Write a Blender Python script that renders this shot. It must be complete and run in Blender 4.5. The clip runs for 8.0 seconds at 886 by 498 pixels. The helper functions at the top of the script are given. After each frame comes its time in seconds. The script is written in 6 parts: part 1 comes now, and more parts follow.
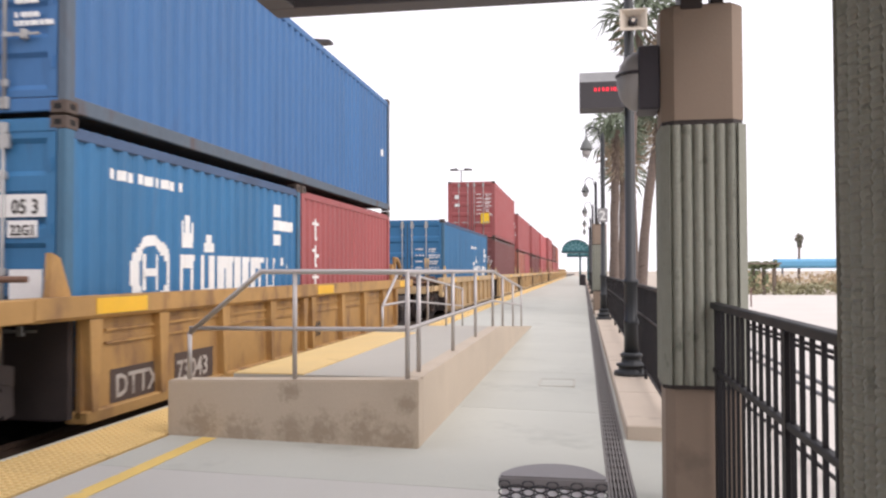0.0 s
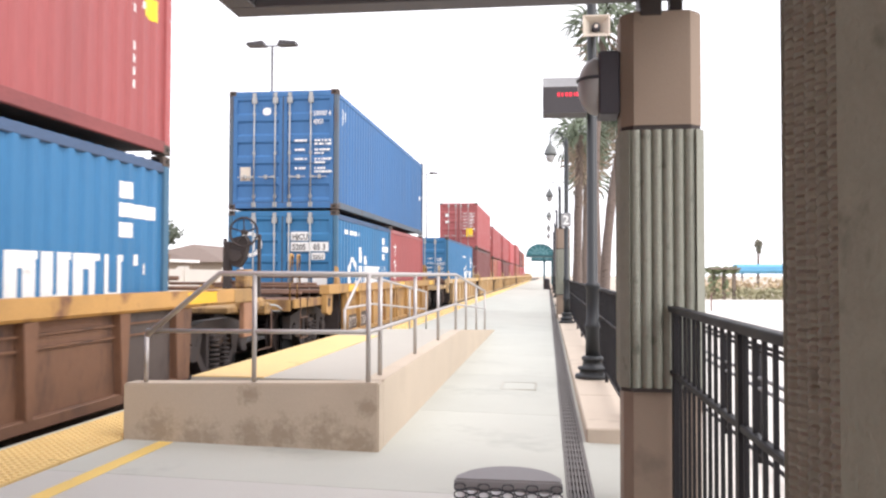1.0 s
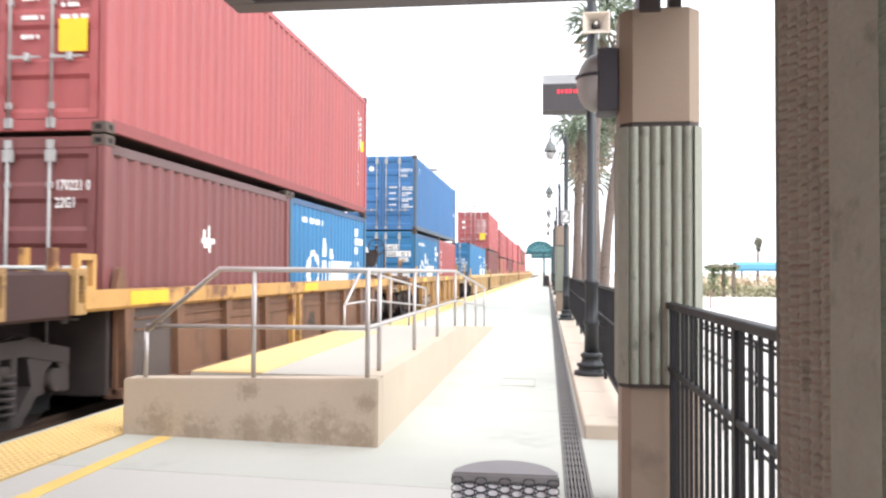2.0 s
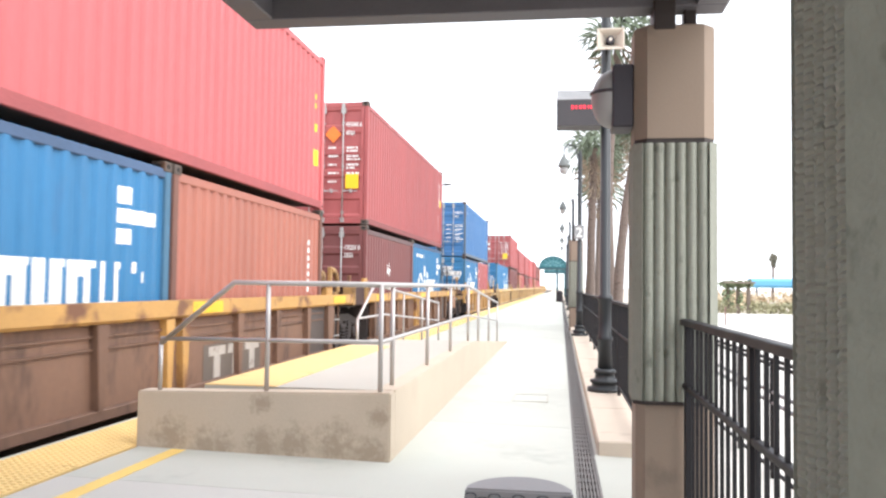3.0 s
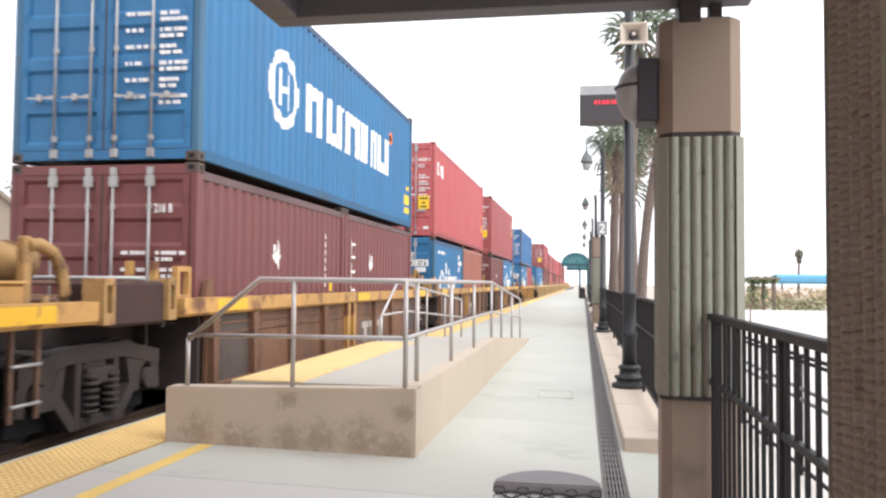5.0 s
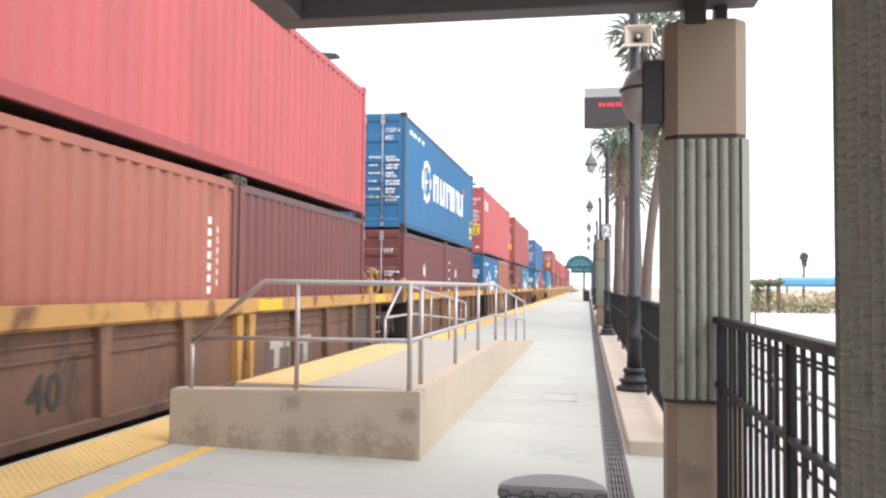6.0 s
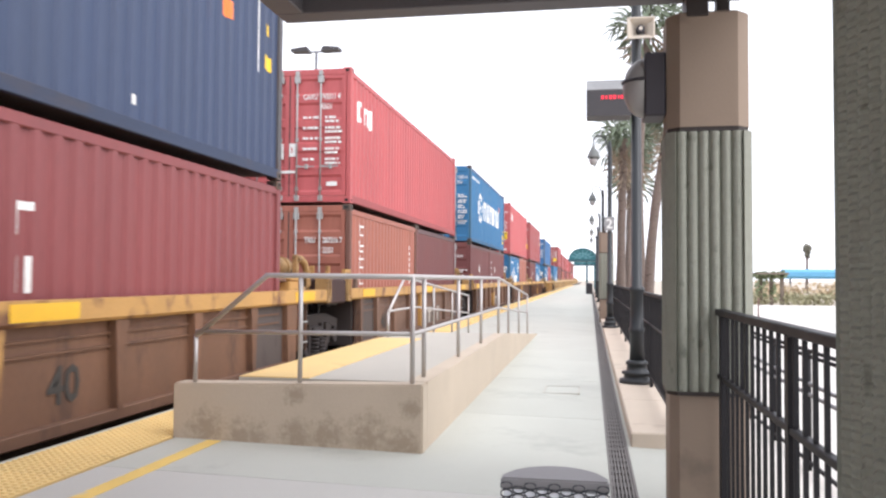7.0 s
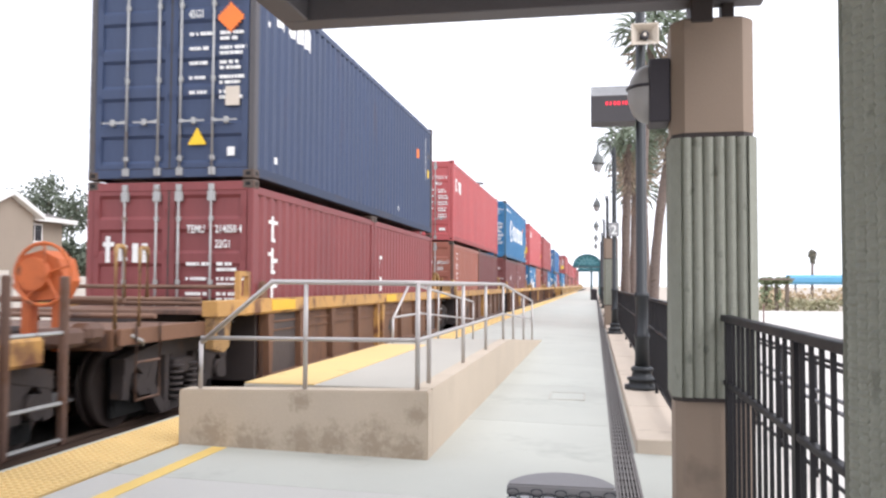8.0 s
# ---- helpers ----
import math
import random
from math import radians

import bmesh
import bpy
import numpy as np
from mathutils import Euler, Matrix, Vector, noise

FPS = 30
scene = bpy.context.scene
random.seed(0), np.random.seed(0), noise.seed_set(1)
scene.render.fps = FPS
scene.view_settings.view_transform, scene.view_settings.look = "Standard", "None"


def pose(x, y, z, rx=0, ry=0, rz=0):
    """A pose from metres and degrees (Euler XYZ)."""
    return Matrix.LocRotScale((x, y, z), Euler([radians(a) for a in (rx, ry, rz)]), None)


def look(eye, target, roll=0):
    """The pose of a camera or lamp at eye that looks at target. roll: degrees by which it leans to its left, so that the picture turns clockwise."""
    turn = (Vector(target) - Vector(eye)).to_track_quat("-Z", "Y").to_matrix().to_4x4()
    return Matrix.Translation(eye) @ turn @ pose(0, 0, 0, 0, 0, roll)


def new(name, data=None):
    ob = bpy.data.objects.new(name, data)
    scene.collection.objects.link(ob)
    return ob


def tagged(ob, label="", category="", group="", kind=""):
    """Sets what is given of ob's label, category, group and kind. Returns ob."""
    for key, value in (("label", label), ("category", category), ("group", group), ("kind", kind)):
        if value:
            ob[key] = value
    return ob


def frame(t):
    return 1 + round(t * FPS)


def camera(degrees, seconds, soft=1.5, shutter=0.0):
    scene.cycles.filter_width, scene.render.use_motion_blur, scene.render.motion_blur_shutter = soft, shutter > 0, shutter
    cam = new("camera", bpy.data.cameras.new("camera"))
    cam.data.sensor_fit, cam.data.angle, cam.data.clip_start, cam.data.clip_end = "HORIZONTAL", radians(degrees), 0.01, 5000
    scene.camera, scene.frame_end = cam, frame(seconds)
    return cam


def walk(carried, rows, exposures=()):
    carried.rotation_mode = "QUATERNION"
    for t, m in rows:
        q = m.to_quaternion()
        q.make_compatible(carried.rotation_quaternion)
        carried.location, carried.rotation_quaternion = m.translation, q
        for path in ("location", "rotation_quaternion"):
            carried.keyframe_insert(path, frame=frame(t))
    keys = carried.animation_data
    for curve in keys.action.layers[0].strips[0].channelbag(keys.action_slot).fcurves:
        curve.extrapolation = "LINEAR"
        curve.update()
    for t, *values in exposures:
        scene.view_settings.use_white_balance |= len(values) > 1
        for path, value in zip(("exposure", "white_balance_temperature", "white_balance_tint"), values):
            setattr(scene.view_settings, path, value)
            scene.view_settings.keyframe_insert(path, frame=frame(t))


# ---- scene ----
FOV = 56.53
cam = camera(FOV, 8.0, soft=2.35, shutter=0.15)
PATH = [
    (0.0, pose(-0.015, 0.007, 1.363, 91.51, 0.14, 9.67)),
    (0.5, pose(0.001, 0.027, 1.362, 91.47, 0.16, 8.33)),
    (1.0, pose(0.009, 0.023, 1.357, 91.76, -0.16, 7.24)),
    (1.2, pose(0.010, 0.023, 1.357, 91.37, -0.30, 6.93)),
    (2.3, pose(0.017, 0.002, 1.350, 91.82, -0.36, 7.45)),
    (2.5, pose(0.017, 0.000, 1.350, 92.40, -0.45, 7.62)),
    (3.0, pose(0.012, 0.000, 1.354, 92.54, -0.70, 8.12)),
    (3.5, pose(0.009, 0.001, 1.346, 93.48, -0.83, 8.85)),
    (4.0, pose(0.007, 0.012, 1.343, 93.24, -0.42, 9.61)),
    (4.5, pose(-0.004, -0.013, 1.344, 92.75, -0.46, 9.69)),
    (4.7, pose(-0.004, -0.013, 1.344, 92.27, -0.45, 9.61)),
    (5.8, pose(-0.007, -0.003, 1.344, 92.62, -0.64, 9.81)),
    (6.0, pose(-0.007, -0.001, 1.344, 92.51, -0.54, 9.93)),
    (6.5, pose(-0.008, -0.017, 1.349, 92.32, -0.47, 10.23)),
    (7.0, pose(-0.004, -0.008, 1.344, 92.04, -0.35, 10.13)),
    (7.5, pose(-0.006, -0.011, 1.346, 92.71, -0.25, 10.03)),
    (8.0, pose(-0.008, -0.013, 1.344, 92.47, -0.26, 10.43)),
]
EXPOSURE = [(0.0, -0.04, 6600, 17), (0.5, 0.18, 6600, 18), (1.0, 0.48, 6500, 14), (2.5, 0.84, 6250, 9), (3.5, 0.68, 6250, 9), (4.5, 0.38, 6400, 11), (6.5, 0.40, 6300, 12), (7.5, 0.40, 6200, 13), (8.0, 0.33, 6200, 13)]
walk(cam, PATH, EXPOSURE)

# ---- light: bright overcast morning ----
world = bpy.data.worlds.new("overcast")
scene.world = world
world.use_nodes = True
wn, wl = world.node_tree.nodes, world.node_tree.links
sky = wn.new("ShaderNodeTexSky")
sky.sky_type = "NISHITA"
sky.sun_disc = False
sky.sun_elevation = radians(40)
sky.sun_rotation = radians(90)
sky.air_density, sky.dust_density = 1.0, 4.0
sky_scale = wn.new("ShaderNodeVectorMath")
sky_scale.operation = "SCALE"
sky_scale.inputs["Scale"].default_value = 0.10
wl.new(sky.outputs["Color"], sky_scale.inputs[0])
cloud_mix = wn.new("ShaderNodeMix")
cloud_mix.data_type = "RGBA"
cloud_mix.inputs["Factor"].default_value = 0.85
cloud_mix.inputs["B"].default_value = (1.47, 1.475, 1.53, 1)
wl.new(sky_scale.outputs["Vector"], cloud_mix.inputs["A"])
wl.new(cloud_mix.outputs["Result"], wn["Background"].inputs["Color"])
wn["Background"].inputs["Strength"].default_value = 1.0
sun = new("sun", bpy.data.lights.new("sun", "SUN"))
sun.data.energy, sun.data.angle, sun.data.color = 1.5, radians(40), (1.0, 0.97, 0.93)
sun.matrix_world = look((0, 0, 30), (-27, 14, 0))


# ---- materials ----
def material(name, base, rough=0.7, metal=0.0, vary=0.12, scale=3.0, fine=60.0, bump=0.15, stain=None, stain_amount=0.0,
             stain_scale=1.2, stretch=(1, 1, 1), spread=0.0, spec=0.5, bump_distance=0.01, soft=0.12, speck=0.0):
    """Procedural surface: base colour with coarse and fine variation, optional stains of another colour, and relief."""
    m = bpy.data.materials.new(name)
    m.use_nodes = True
    n, l = m.node_tree.nodes, m.node_tree.links
    b = n["Principled BSDF"]
    b.inputs["Metallic"].default_value = metal
    b.inputs["Specular IOR Level"].default_value = spec
    co = n.new("ShaderNodeTexCoord")
    mp = n.new("ShaderNodeMapping")
    mp.inputs["Scale"].default_value = stretch
    l.new(co.outputs["Object"], mp.inputs["Vector"])
    info = n.new("ShaderNodeObjectInfo")
    shift = n.new("ShaderNodeVectorMath")
    shift.operation = "MULTIPLY_ADD"
    l.new(info.outputs["Random"], shift.inputs[0])
    shift.inputs[1].default_value = (37.0, 19.0, 53.0)
    l.new(mp.outputs["Vector"], shift.inputs[2])

    def noise_at(s, detail):
        t = n.new("ShaderNodeTexNoise")
        t.inputs["Scale"].default_value, t.inputs["Detail"].default_value = s, detail
        l.new(shift.outputs["Vector"], t.inputs["Vector"])
        return t.outputs["Fac"]

    def math(op, a, bb):
        k = n.new("ShaderNodeMath")
        k.operation = op
        for i, v in enumerate((a, bb)):
            if isinstance(v, (int, float)):
                k.inputs[i].default_value = v
            else:
                l.new(v, k.inputs[i])
        return k.outputs[0]

    coarse, grain = noise_at(scale, 5), noise_at(fine, 3)
    value = math("MULTIPLY_ADD", coarse, vary * 2.4)
    value.node.inputs[2].default_value = 1 - vary * 1.2
    value2 = math("MULTIPLY_ADD", grain, vary * 1.2)
    value2.node.inputs[2].default_value = 1 - vary * 0.6
    value = math("MULTIPLY", value, value2)
    if spread:
        value3 = math("MULTIPLY_ADD", info.outputs["Random"], spread * 2)
        value3.node.inputs[2].default_value = 1 - spread
        value = math("MULTIPLY", value, value3)
    colour = n.new("ShaderNodeVectorMath")
    colour.operation = "SCALE"
    colour.inputs[0].default_value = base
    l.new(value, colour.inputs["Scale"])
    out = colour.outputs["Vector"]
    if stain:
        where = noise_at(stain_scale, 8)
        if speck:
            fine_specks = math("MULTIPLY_ADD", noise_at(stain_scale * 9, 4), speck)
            fine_specks.node.inputs[2].default_value = -0.5 * speck
            where = math("ADD", where, fine_specks)
        ramp = n.new("ShaderNodeMapRange")
        lo = 0.72 - 0.30 * stain_amount
        ramp.inputs["From Min"].default_value, ramp.inputs["From Max"].default_value = lo, lo + soft
        l.new(where, ramp.inputs["Value"])
        mix = n.new("ShaderNodeMix")
        mix.data_type = "RGBA"
        l.new(ramp.outputs["Result"], mix.inputs["Factor"])
        l.new(out, mix.inputs["A"])
        mix.inputs["B"].default_value = (*stain, 1)
        out = mix.outputs["Result"]
    l.new(out, b.inputs["Base Color"])
    r = math("MULTIPLY_ADD", coarse, 0.25)
    r.node.inputs[2].default_value = max(0.02, rough - 0.12)
    l.new(r, b.inputs["Roughness"])
    if bump:
        bm_ = n.new("ShaderNodeBump")
        bm_.inputs["Strength"].default_value, bm_.inputs["Distance"].default_value = bump, bump_distance
        l.new(math("ADD", coarse, grain), bm_.inputs["Height"])
        l.new(bm_.outputs["Normal"], b.inputs["Normal"])
    return m


def glow(name, base, strength):
    m = bpy.data.materials.new(name)
    m.use_nodes = True
    b = m.node_tree.nodes["Principled BSDF"]
    b.inputs["Base Color"].default_value = (*base, 1)
    b.inputs["Emission Color"].default_value = (*base, 1)
    b.inputs["Emission Strength"].default_value = strength
    return m


RUST = (0.10, 0.045, 0.022)


def paint(name, base, amount=0.25):
    return material(name, base, 0.55, 0.0, 0.20, 1.3, 26, 0.12, tuple(0.55 * c + 0.35 * r for c, r in zip(base, RUST)), 0.22 + amount * 0.4, 2.6, (1, 1, 0.22), 0.05, soft=0.22)


P_BLUE = paint("blue_container_paint", (0.042, 0.146, 0.335))
P_SKY = paint("sky_blue_container_paint", (0.028, 0.155, 0.325))
P_NAVY = paint("navy_container_paint", (0.038, 0.058, 0.118))
P_RED = paint("red_container_paint", (0.475, 0.106, 0.109), 0.05)
P_CRIMSON = paint("dark_red_container_paint", (0.345, 0.086, 0.086))
P_MAROON = paint("maroon_container_paint", (0.170, 0.056, 0.054))
P_WINE = paint("wine_red_container_paint", (0.215, 0.053, 0.054), 0.1)
P_ORANGE = paint("orange_brown_container_paint", (0.345, 0.124, 0.086))
STEEL_DARK = material("corner_steel", (0.10, 0.075, 0.062), 0.7, 0.2, 0.3, 6, 60, 0.2, RUST, 0.5, 5)
# near-black colour that stands in for shade inside openings
HOLE_SHADE = material("painted_hole_shade", (0.01, 0.01, 0.01), 0.9, bump=0)
BAR_STEEL = material("galvanised_bar", (0.40, 0.40, 0.39), 0.5, 0.5, 0.15, 8, 90, 0.08, (0.2, 0.12, 0.08), 0.25, 6)
MARK = material("white_marking", (0.80, 0.80, 0.78), 0.6, 0, 0.10, 3, 40, 0.0, (0.35, 0.33, 0.31), 0.2, 4)
MARK_YELLOW = material("yellow_sticker", (0.85, 0.55, 0.02), 0.5, 0, 0.08, 4, 40, 0)
MARK_ORANGE = material("orange_placard", (0.85, 0.20, 0.03), 0.5, 0, 0.08, 4, 40, 0)
MARK_WORN = material("worn_white_stencil", (0.43, 0.39, 0.35), 0.7, 0, 0.2, 3, 40, 0.0, (0.15, 0.12, 0.10), 0.55, 5, soft=0.2, speck=0.5)
SOOT_PLATE = material("sooty_stencil_panel", (0.075, 0.052, 0.043), 0.8, 0, 0.25, 2, 40, 0.1, (0.12, 0.08, 0.05), 0.4, 3, soft=0.3)
FADED = material("faded_stencil_panel", (0.135, 0.108, 0.090), 0.8, 0, 0.25, 2, 40, 0.1, (0.08, 0.055, 0.045), 0.5, 3, soft=0.3)
MARK_DARK = material("dark_marking", (0.05, 0.045, 0.04), 0.7, 0, 0.15, 4, 40, 0)
W_YELLOW = material("yellow_wagon_paint", (0.42, 0.245, 0.085), 0.65, 0, 0.25, 1.6, 40, 0.15, (0.18, 0.095, 0.048), 0.75, 2.4, (1, 1, 0.5), 0.06, soft=0.2)
W_BROWN = material("dark_brown_wagon_paint", (0.172, 0.096, 0.064), 0.7, 0, 0.28, 1.2, 40, 0.18, (0.060, 0.036, 0.030), 0.65, 1.8, (1, 1, 0.35), 0.12, soft=0.22, speck=0.4)
END_TAN = material("faded_orange_tan_paint", (0.33, 0.175, 0.105), 0.7, 0, 0.25, 2, 40, 0.15, (0.15, 0.085, 0.055), 0.5, 3, soft=0.3)
W_DARK = material("soot_grey_wagon_paint", (0.090, 0.070, 0.064), 0.7, 0, 0.28, 1.2, 40, 0.18, (0.045, 0.033, 0.031), 0.65, 1.8, (1, 1, 0.35), 0.12, soft=0.22, speck=0.4)
W_RUST = material("rust_brown_wagon_paint", (0.165, 0.083, 0.048), 0.7, 0, 0.28, 1.2, 40, 0.18, (0.07, 0.039, 0.028), 0.65, 1.8, (1, 1, 0.35), 0.12, soft=0.22, speck=0.4)
W_PALE = material("pale_tan_wagon_paint", (0.52, 0.37, 0.20), 0.65, 0, 0.2, 1.4, 40, 0.15, (0.26, 0.17, 0.10), 0.5, 2.0, (1, 1, 0.5), 0.06)
OCHRE_WORN = material("rust_eaten_ochre_paint", (0.37, 0.225, 0.09), 0.75, 0, 0.3, 3, 40, 0.25, (0.105, 0.058, 0.036), 0.75, 4, (1, 1, 1), 0.1, soft=0.25, speck=0.5)
W_OCHRE = material("ochre_sill_paint", (0.48, 0.27, 0.085), 0.6, 0, 0.25, 1.4, 40, 0.15, (0.17, 0.075, 0.038), 0.6, 2.5, (1, 1, 1), 0.05)
JOINT = material("dark_maroon_joint_paint", (0.050, 0.023, 0.021), 0.8, 0.0, 0.25, 4, 50, 0.15, RUST, 0.25, 4)
REFLECT = material("yellow_reflector", (0.80, 0.46, 0.02), 0.4, 0, 0.10, 5, 60, 0.05, (0.4, 0.2, 0.05), 0.2, 6)
TRUCK = material("truck_iron", (0.048, 0.038, 0.036), 0.8, 0.0, 0.3, 5, 60, 0.25, (0.07, 0.045, 0.033), 0.4, 4)
WHEEL = material("wheel_steel", (0.060, 0.046, 0.042), 0.6, 0.4, 0.25, 6, 50, 0.1)
BRAKE_ORANGE = material("orange_brake_wheel_paint", (0.50, 0.12, 0.03), 0.6, 0, 0.2, 5, 50, 0.1, RUST, 0.3, 5)

CONCRETE = material("platform_concrete", (0.468, 0.474, 0.424), 0.85, 0, 0.10, 0.8, 90, 0.14, (0.365, 0.372, 0.335), 0.46, 0.9, spread=0.02, soft=0.28, speck=0.35)
CONCRETE_TAN = material("ramp_concrete", (0.515, 0.432, 0.335), 0.85, 0, 0.10, 1.6, 80, 0.2, (0.40, 0.33, 0.25), 0.40, 1.3, soft=0.5)


def dirty(m, colour, spots, amount=0.75):
    """Adds ragged dirt patches round the given spots (x, y, z, radius) to a surface."""
    n, l = m.node_tree.nodes, m.node_tree.links
    b = n["Principled BSDF"]
    co = n.new("ShaderNodeTexCoord")
    total = None
    for x, y, z, r in spots:
        d = n.new("ShaderNodeVectorMath")
        d.operation = "DISTANCE"
        l.new(co.outputs["Object"], d.inputs[0])
        d.inputs[1].default_value = (x, y, z)
        k = n.new("ShaderNodeMapRange")
        k.inputs["From Min"].default_value, k.inputs["From Max"].default_value = r, 0.0
        l.new(d.outputs["Value"], k.inputs["Value"])
        if total is not None:
            top = n.new("ShaderNodeMath")
            top.operation = "MAXIMUM"
            l.new(total, top.inputs[0])
            l.new(k.outputs["Result"], top.inputs[1])
            total = top.outputs[0]
        else:
            total = k.outputs["Result"]
    t = n.new("ShaderNodeTexNoise")
    t.inputs["Scale"].default_value, t.inputs["Detail"].default_value, t.inputs["Roughness"].default_value = 15.0, 8.0, 0.72
    l.new(co.outputs["Object"], t.inputs["Vector"])
    mul = n.new("ShaderNodeMath")
    mul.operation = "MULTIPLY"
    l.new(total, mul.inputs[0])
    l.new(t.outputs["Fac"], mul.inputs[1])
    ramp = n.new("ShaderNodeMapRange")
    ramp.inputs["From Min"].default_value, ramp.inputs["From Max"].default_value = 0.25, 0.42
    ramp.inputs["To Max"].default_value = amount
    l.new(mul.outputs[0], ramp.inputs["Value"])
    mix = n.new("ShaderNodeMix")
    mix.data_type = "RGBA"
    old = b.inputs["Base Color"].links[0].from_socket
    l.new(ramp.outputs["Result"], mix.inputs["Factor"])
    l.new(old, mix.inputs["A"])
    mix.inputs["B"].default_value = (*colour, 1)
    l.new(mix.outputs["Result"], b.inputs["Base Color"])


dirty(CONCRETE_TAN, (0.235, 0.170, 0.112), [(-3.05, 6.2, 0.13, 0.40), (-2.70, 6.2, 0.04, 0.45), (-2.30, 6.2, 0.08, 0.36), (-2.02, 6.2, 0.12, 0.36), (-1.70, 6.2, 0.13, 0.40), (-1.42, 6.2, 0.05, 0.36),
                                          (-2.30, 6.2, 0.42, 0.24), (-1.36, 6.2, 0.34, 0.22)], 0.5)
CONCRETE_TOP = material("ramp_top_concrete", (0.45, 0.425, 0.37), 0.85, 0, 0.07, 1.6, 80, 0.12)
KERB = material("plinth_concrete", (0.535, 0.45, 0.36), 0.85, 0, 0.08, 1.5, 80, 0.15, (0.36, 0.29, 0.23), 0.25, 2)
TACTILE = material("yellow_tactile", (0.74, 0.525, 0.22), 0.65, 0, 0.10, 2, 60, 0.08, (0.42, 0.26, 0.10), 0.25, 3, spread=0.05)
TACTILE_WORN = material("worn_pale_yellow", (0.80, 0.62, 0.28), 0.7, 0, 0.10, 5, 60, 0.0)
CONCRETE_BEIGE = material("beige_platform_concrete", (0.49, 0.48, 0.445), 0.85, 0, 0.08, 0.8, 90, 0.12, (0.39, 0.375, 0.34), 0.35, 0.9, spread=0.02, soft=0.25)
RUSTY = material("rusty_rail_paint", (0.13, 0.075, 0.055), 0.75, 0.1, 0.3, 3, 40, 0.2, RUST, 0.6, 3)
DARK_IRON = material("dark_underframe_iron", (0.052, 0.040, 0.038), 0.85, 0.1, 0.3, 4, 50, 0.2)
LINE = material("yellow_line_paint", (0.78, 0.55, 0.16), 0.6, 0, 0.12, 3, 80, 0.05, (0.55, 0.48, 0.34), 0.4, 6)
GRATE = material("drain_grate_iron", (0.19, 0.172, 0.162), 0.6, 0.2, 0.2, 6, 50, 0.1)
STAINLESS = material("brushed_stainless_tube", (0.50, 0.47, 0.45), 0.46, 0.7, 0.08, 5, 120, 0.03)
COL_TAN = material("smooth_tan_block", (0.27, 0.205, 0.155), 0.8, 0, 0.08, 2.5, 90, 0.12, (0.17, 0.13, 0.10), 0.25, 2)
COL_RIB = material("fluted_green_grey_block", (0.262, 0.268, 0.222), 0.72, 0, 0.14, 30, 140, 0.4, (0.155, 0.16, 0.13), 0.35, 16, (1, 1, 0.6), 0, 0.4, 0.004)
BAND = material("dark_bronze_band", (0.045, 0.035, 0.032), 0.6, 0.3, 0.2, 5, 50, 0.1)
BEAM = material("dark_grey_beam_paint", (0.128, 0.120, 0.128), 0.6, 0.1, 0.15, 2, 50, 0.06)
DECK = material("canopy_deck", (0.11, 0.10, 0.10), 0.7, 0.1, 0.15, 2, 50, 0.06)
FENCE = material("black_fence_paint", (0.013, 0.012, 0.014), 0.55, 0.0, 0.2, 4, 60, 0.05, spec=0.3)
POST_GREEN = material("dark_slate_post_paint", (0.024, 0.027, 0.030), 0.45, 0.1, 0.2, 4, 60, 0.05)
LAMP_BOX = material("black_lamp_housing", (0.045, 0.040, 0.048), 0.5, 0.1, 0.15, 5, 60, 0.04)
# hood colour lightened to include the bright sky's bleed over it
GLARE_LANTERN = material("sky_glare_grey_lantern", (0.15, 0.16, 0.155), 0.6, 0.1, 0.15, 5, 60, 0.04)
LAMP_GLASS = material("frosted_lamp_dome", (0.36, 0.35, 0.34), 0.45, 0, 0.06, 5, 60, 0.02)
HORN = material("cream_horn_plastic", (0.62, 0.55, 0.46), 0.6, 0, 0.08, 6, 60, 0.03)
SIGN_BOX = material("dark_sign_housing", (0.060, 0.055, 0.058), 0.5, 0.2, 0.15, 5, 60, 0.04)
SIGN_TOP = material("grey_sign_cover", (0.30, 0.30, 0.30), 0.5, 0.3, 0.2, 8, 60, 0.05)
LED = glow("red_led", (1.0, 0.03, 0.06), 0.45)
TEAL = material("teal_shelter_roof", (0.05, 0.20, 0.23), 0.45, 0.1, 0.15, 3, 50, 0.05)
TEAL_PALE = material("pale_teal_paint", (0.20, 0.42, 0.46), 0.5, 0.1, 0.1, 3, 50, 0.03)
TEAL_DARK = material("dark_teal_frame", (0.03, 0.10, 0.12), 0.5, 0.1, 0.15, 3, 50, 0.05)
PERFORATED = material("dark_perforated_steel", (0.055, 0.058, 0.070), 0.45, 0.4, 0.1, 6, 60, 0.05)
LINER = material("pale_blue_grey_liner", (0.86, 0.87, 0.92), 0.6, 0, 0.1, 6, 60, 0.03)
BIN_LID = material("grey_lid_plastic", (0.25, 0.242, 0.25), 0.6, 0, 0.1, 6, 90, 0.08)
BALLAST = material("ballast_stone", (0.052, 0.045, 0.040), 0.95, 0, 0.4, 8, 30, 0.9, (0.03, 0.026, 0.022), 0.5, 5, bump_distance=0.05)
RAIL = material("rail_steel", (0.16, 0.11, 0.085), 0.5, 0.6, 0.2, 4, 50, 0.1)
EARTH = material("sandy_ground", (0.46, 0.40, 0.33), 0.95, 0, 0.12, 0.15, 6, 0.3, (0.30, 0.26, 0.19), 0.3, 0.08)
LOT = material("pale_gravel_lot", (0.62, 0.585, 0.54), 0.95, 0, 0.08, 0.4, 20, 0.25)
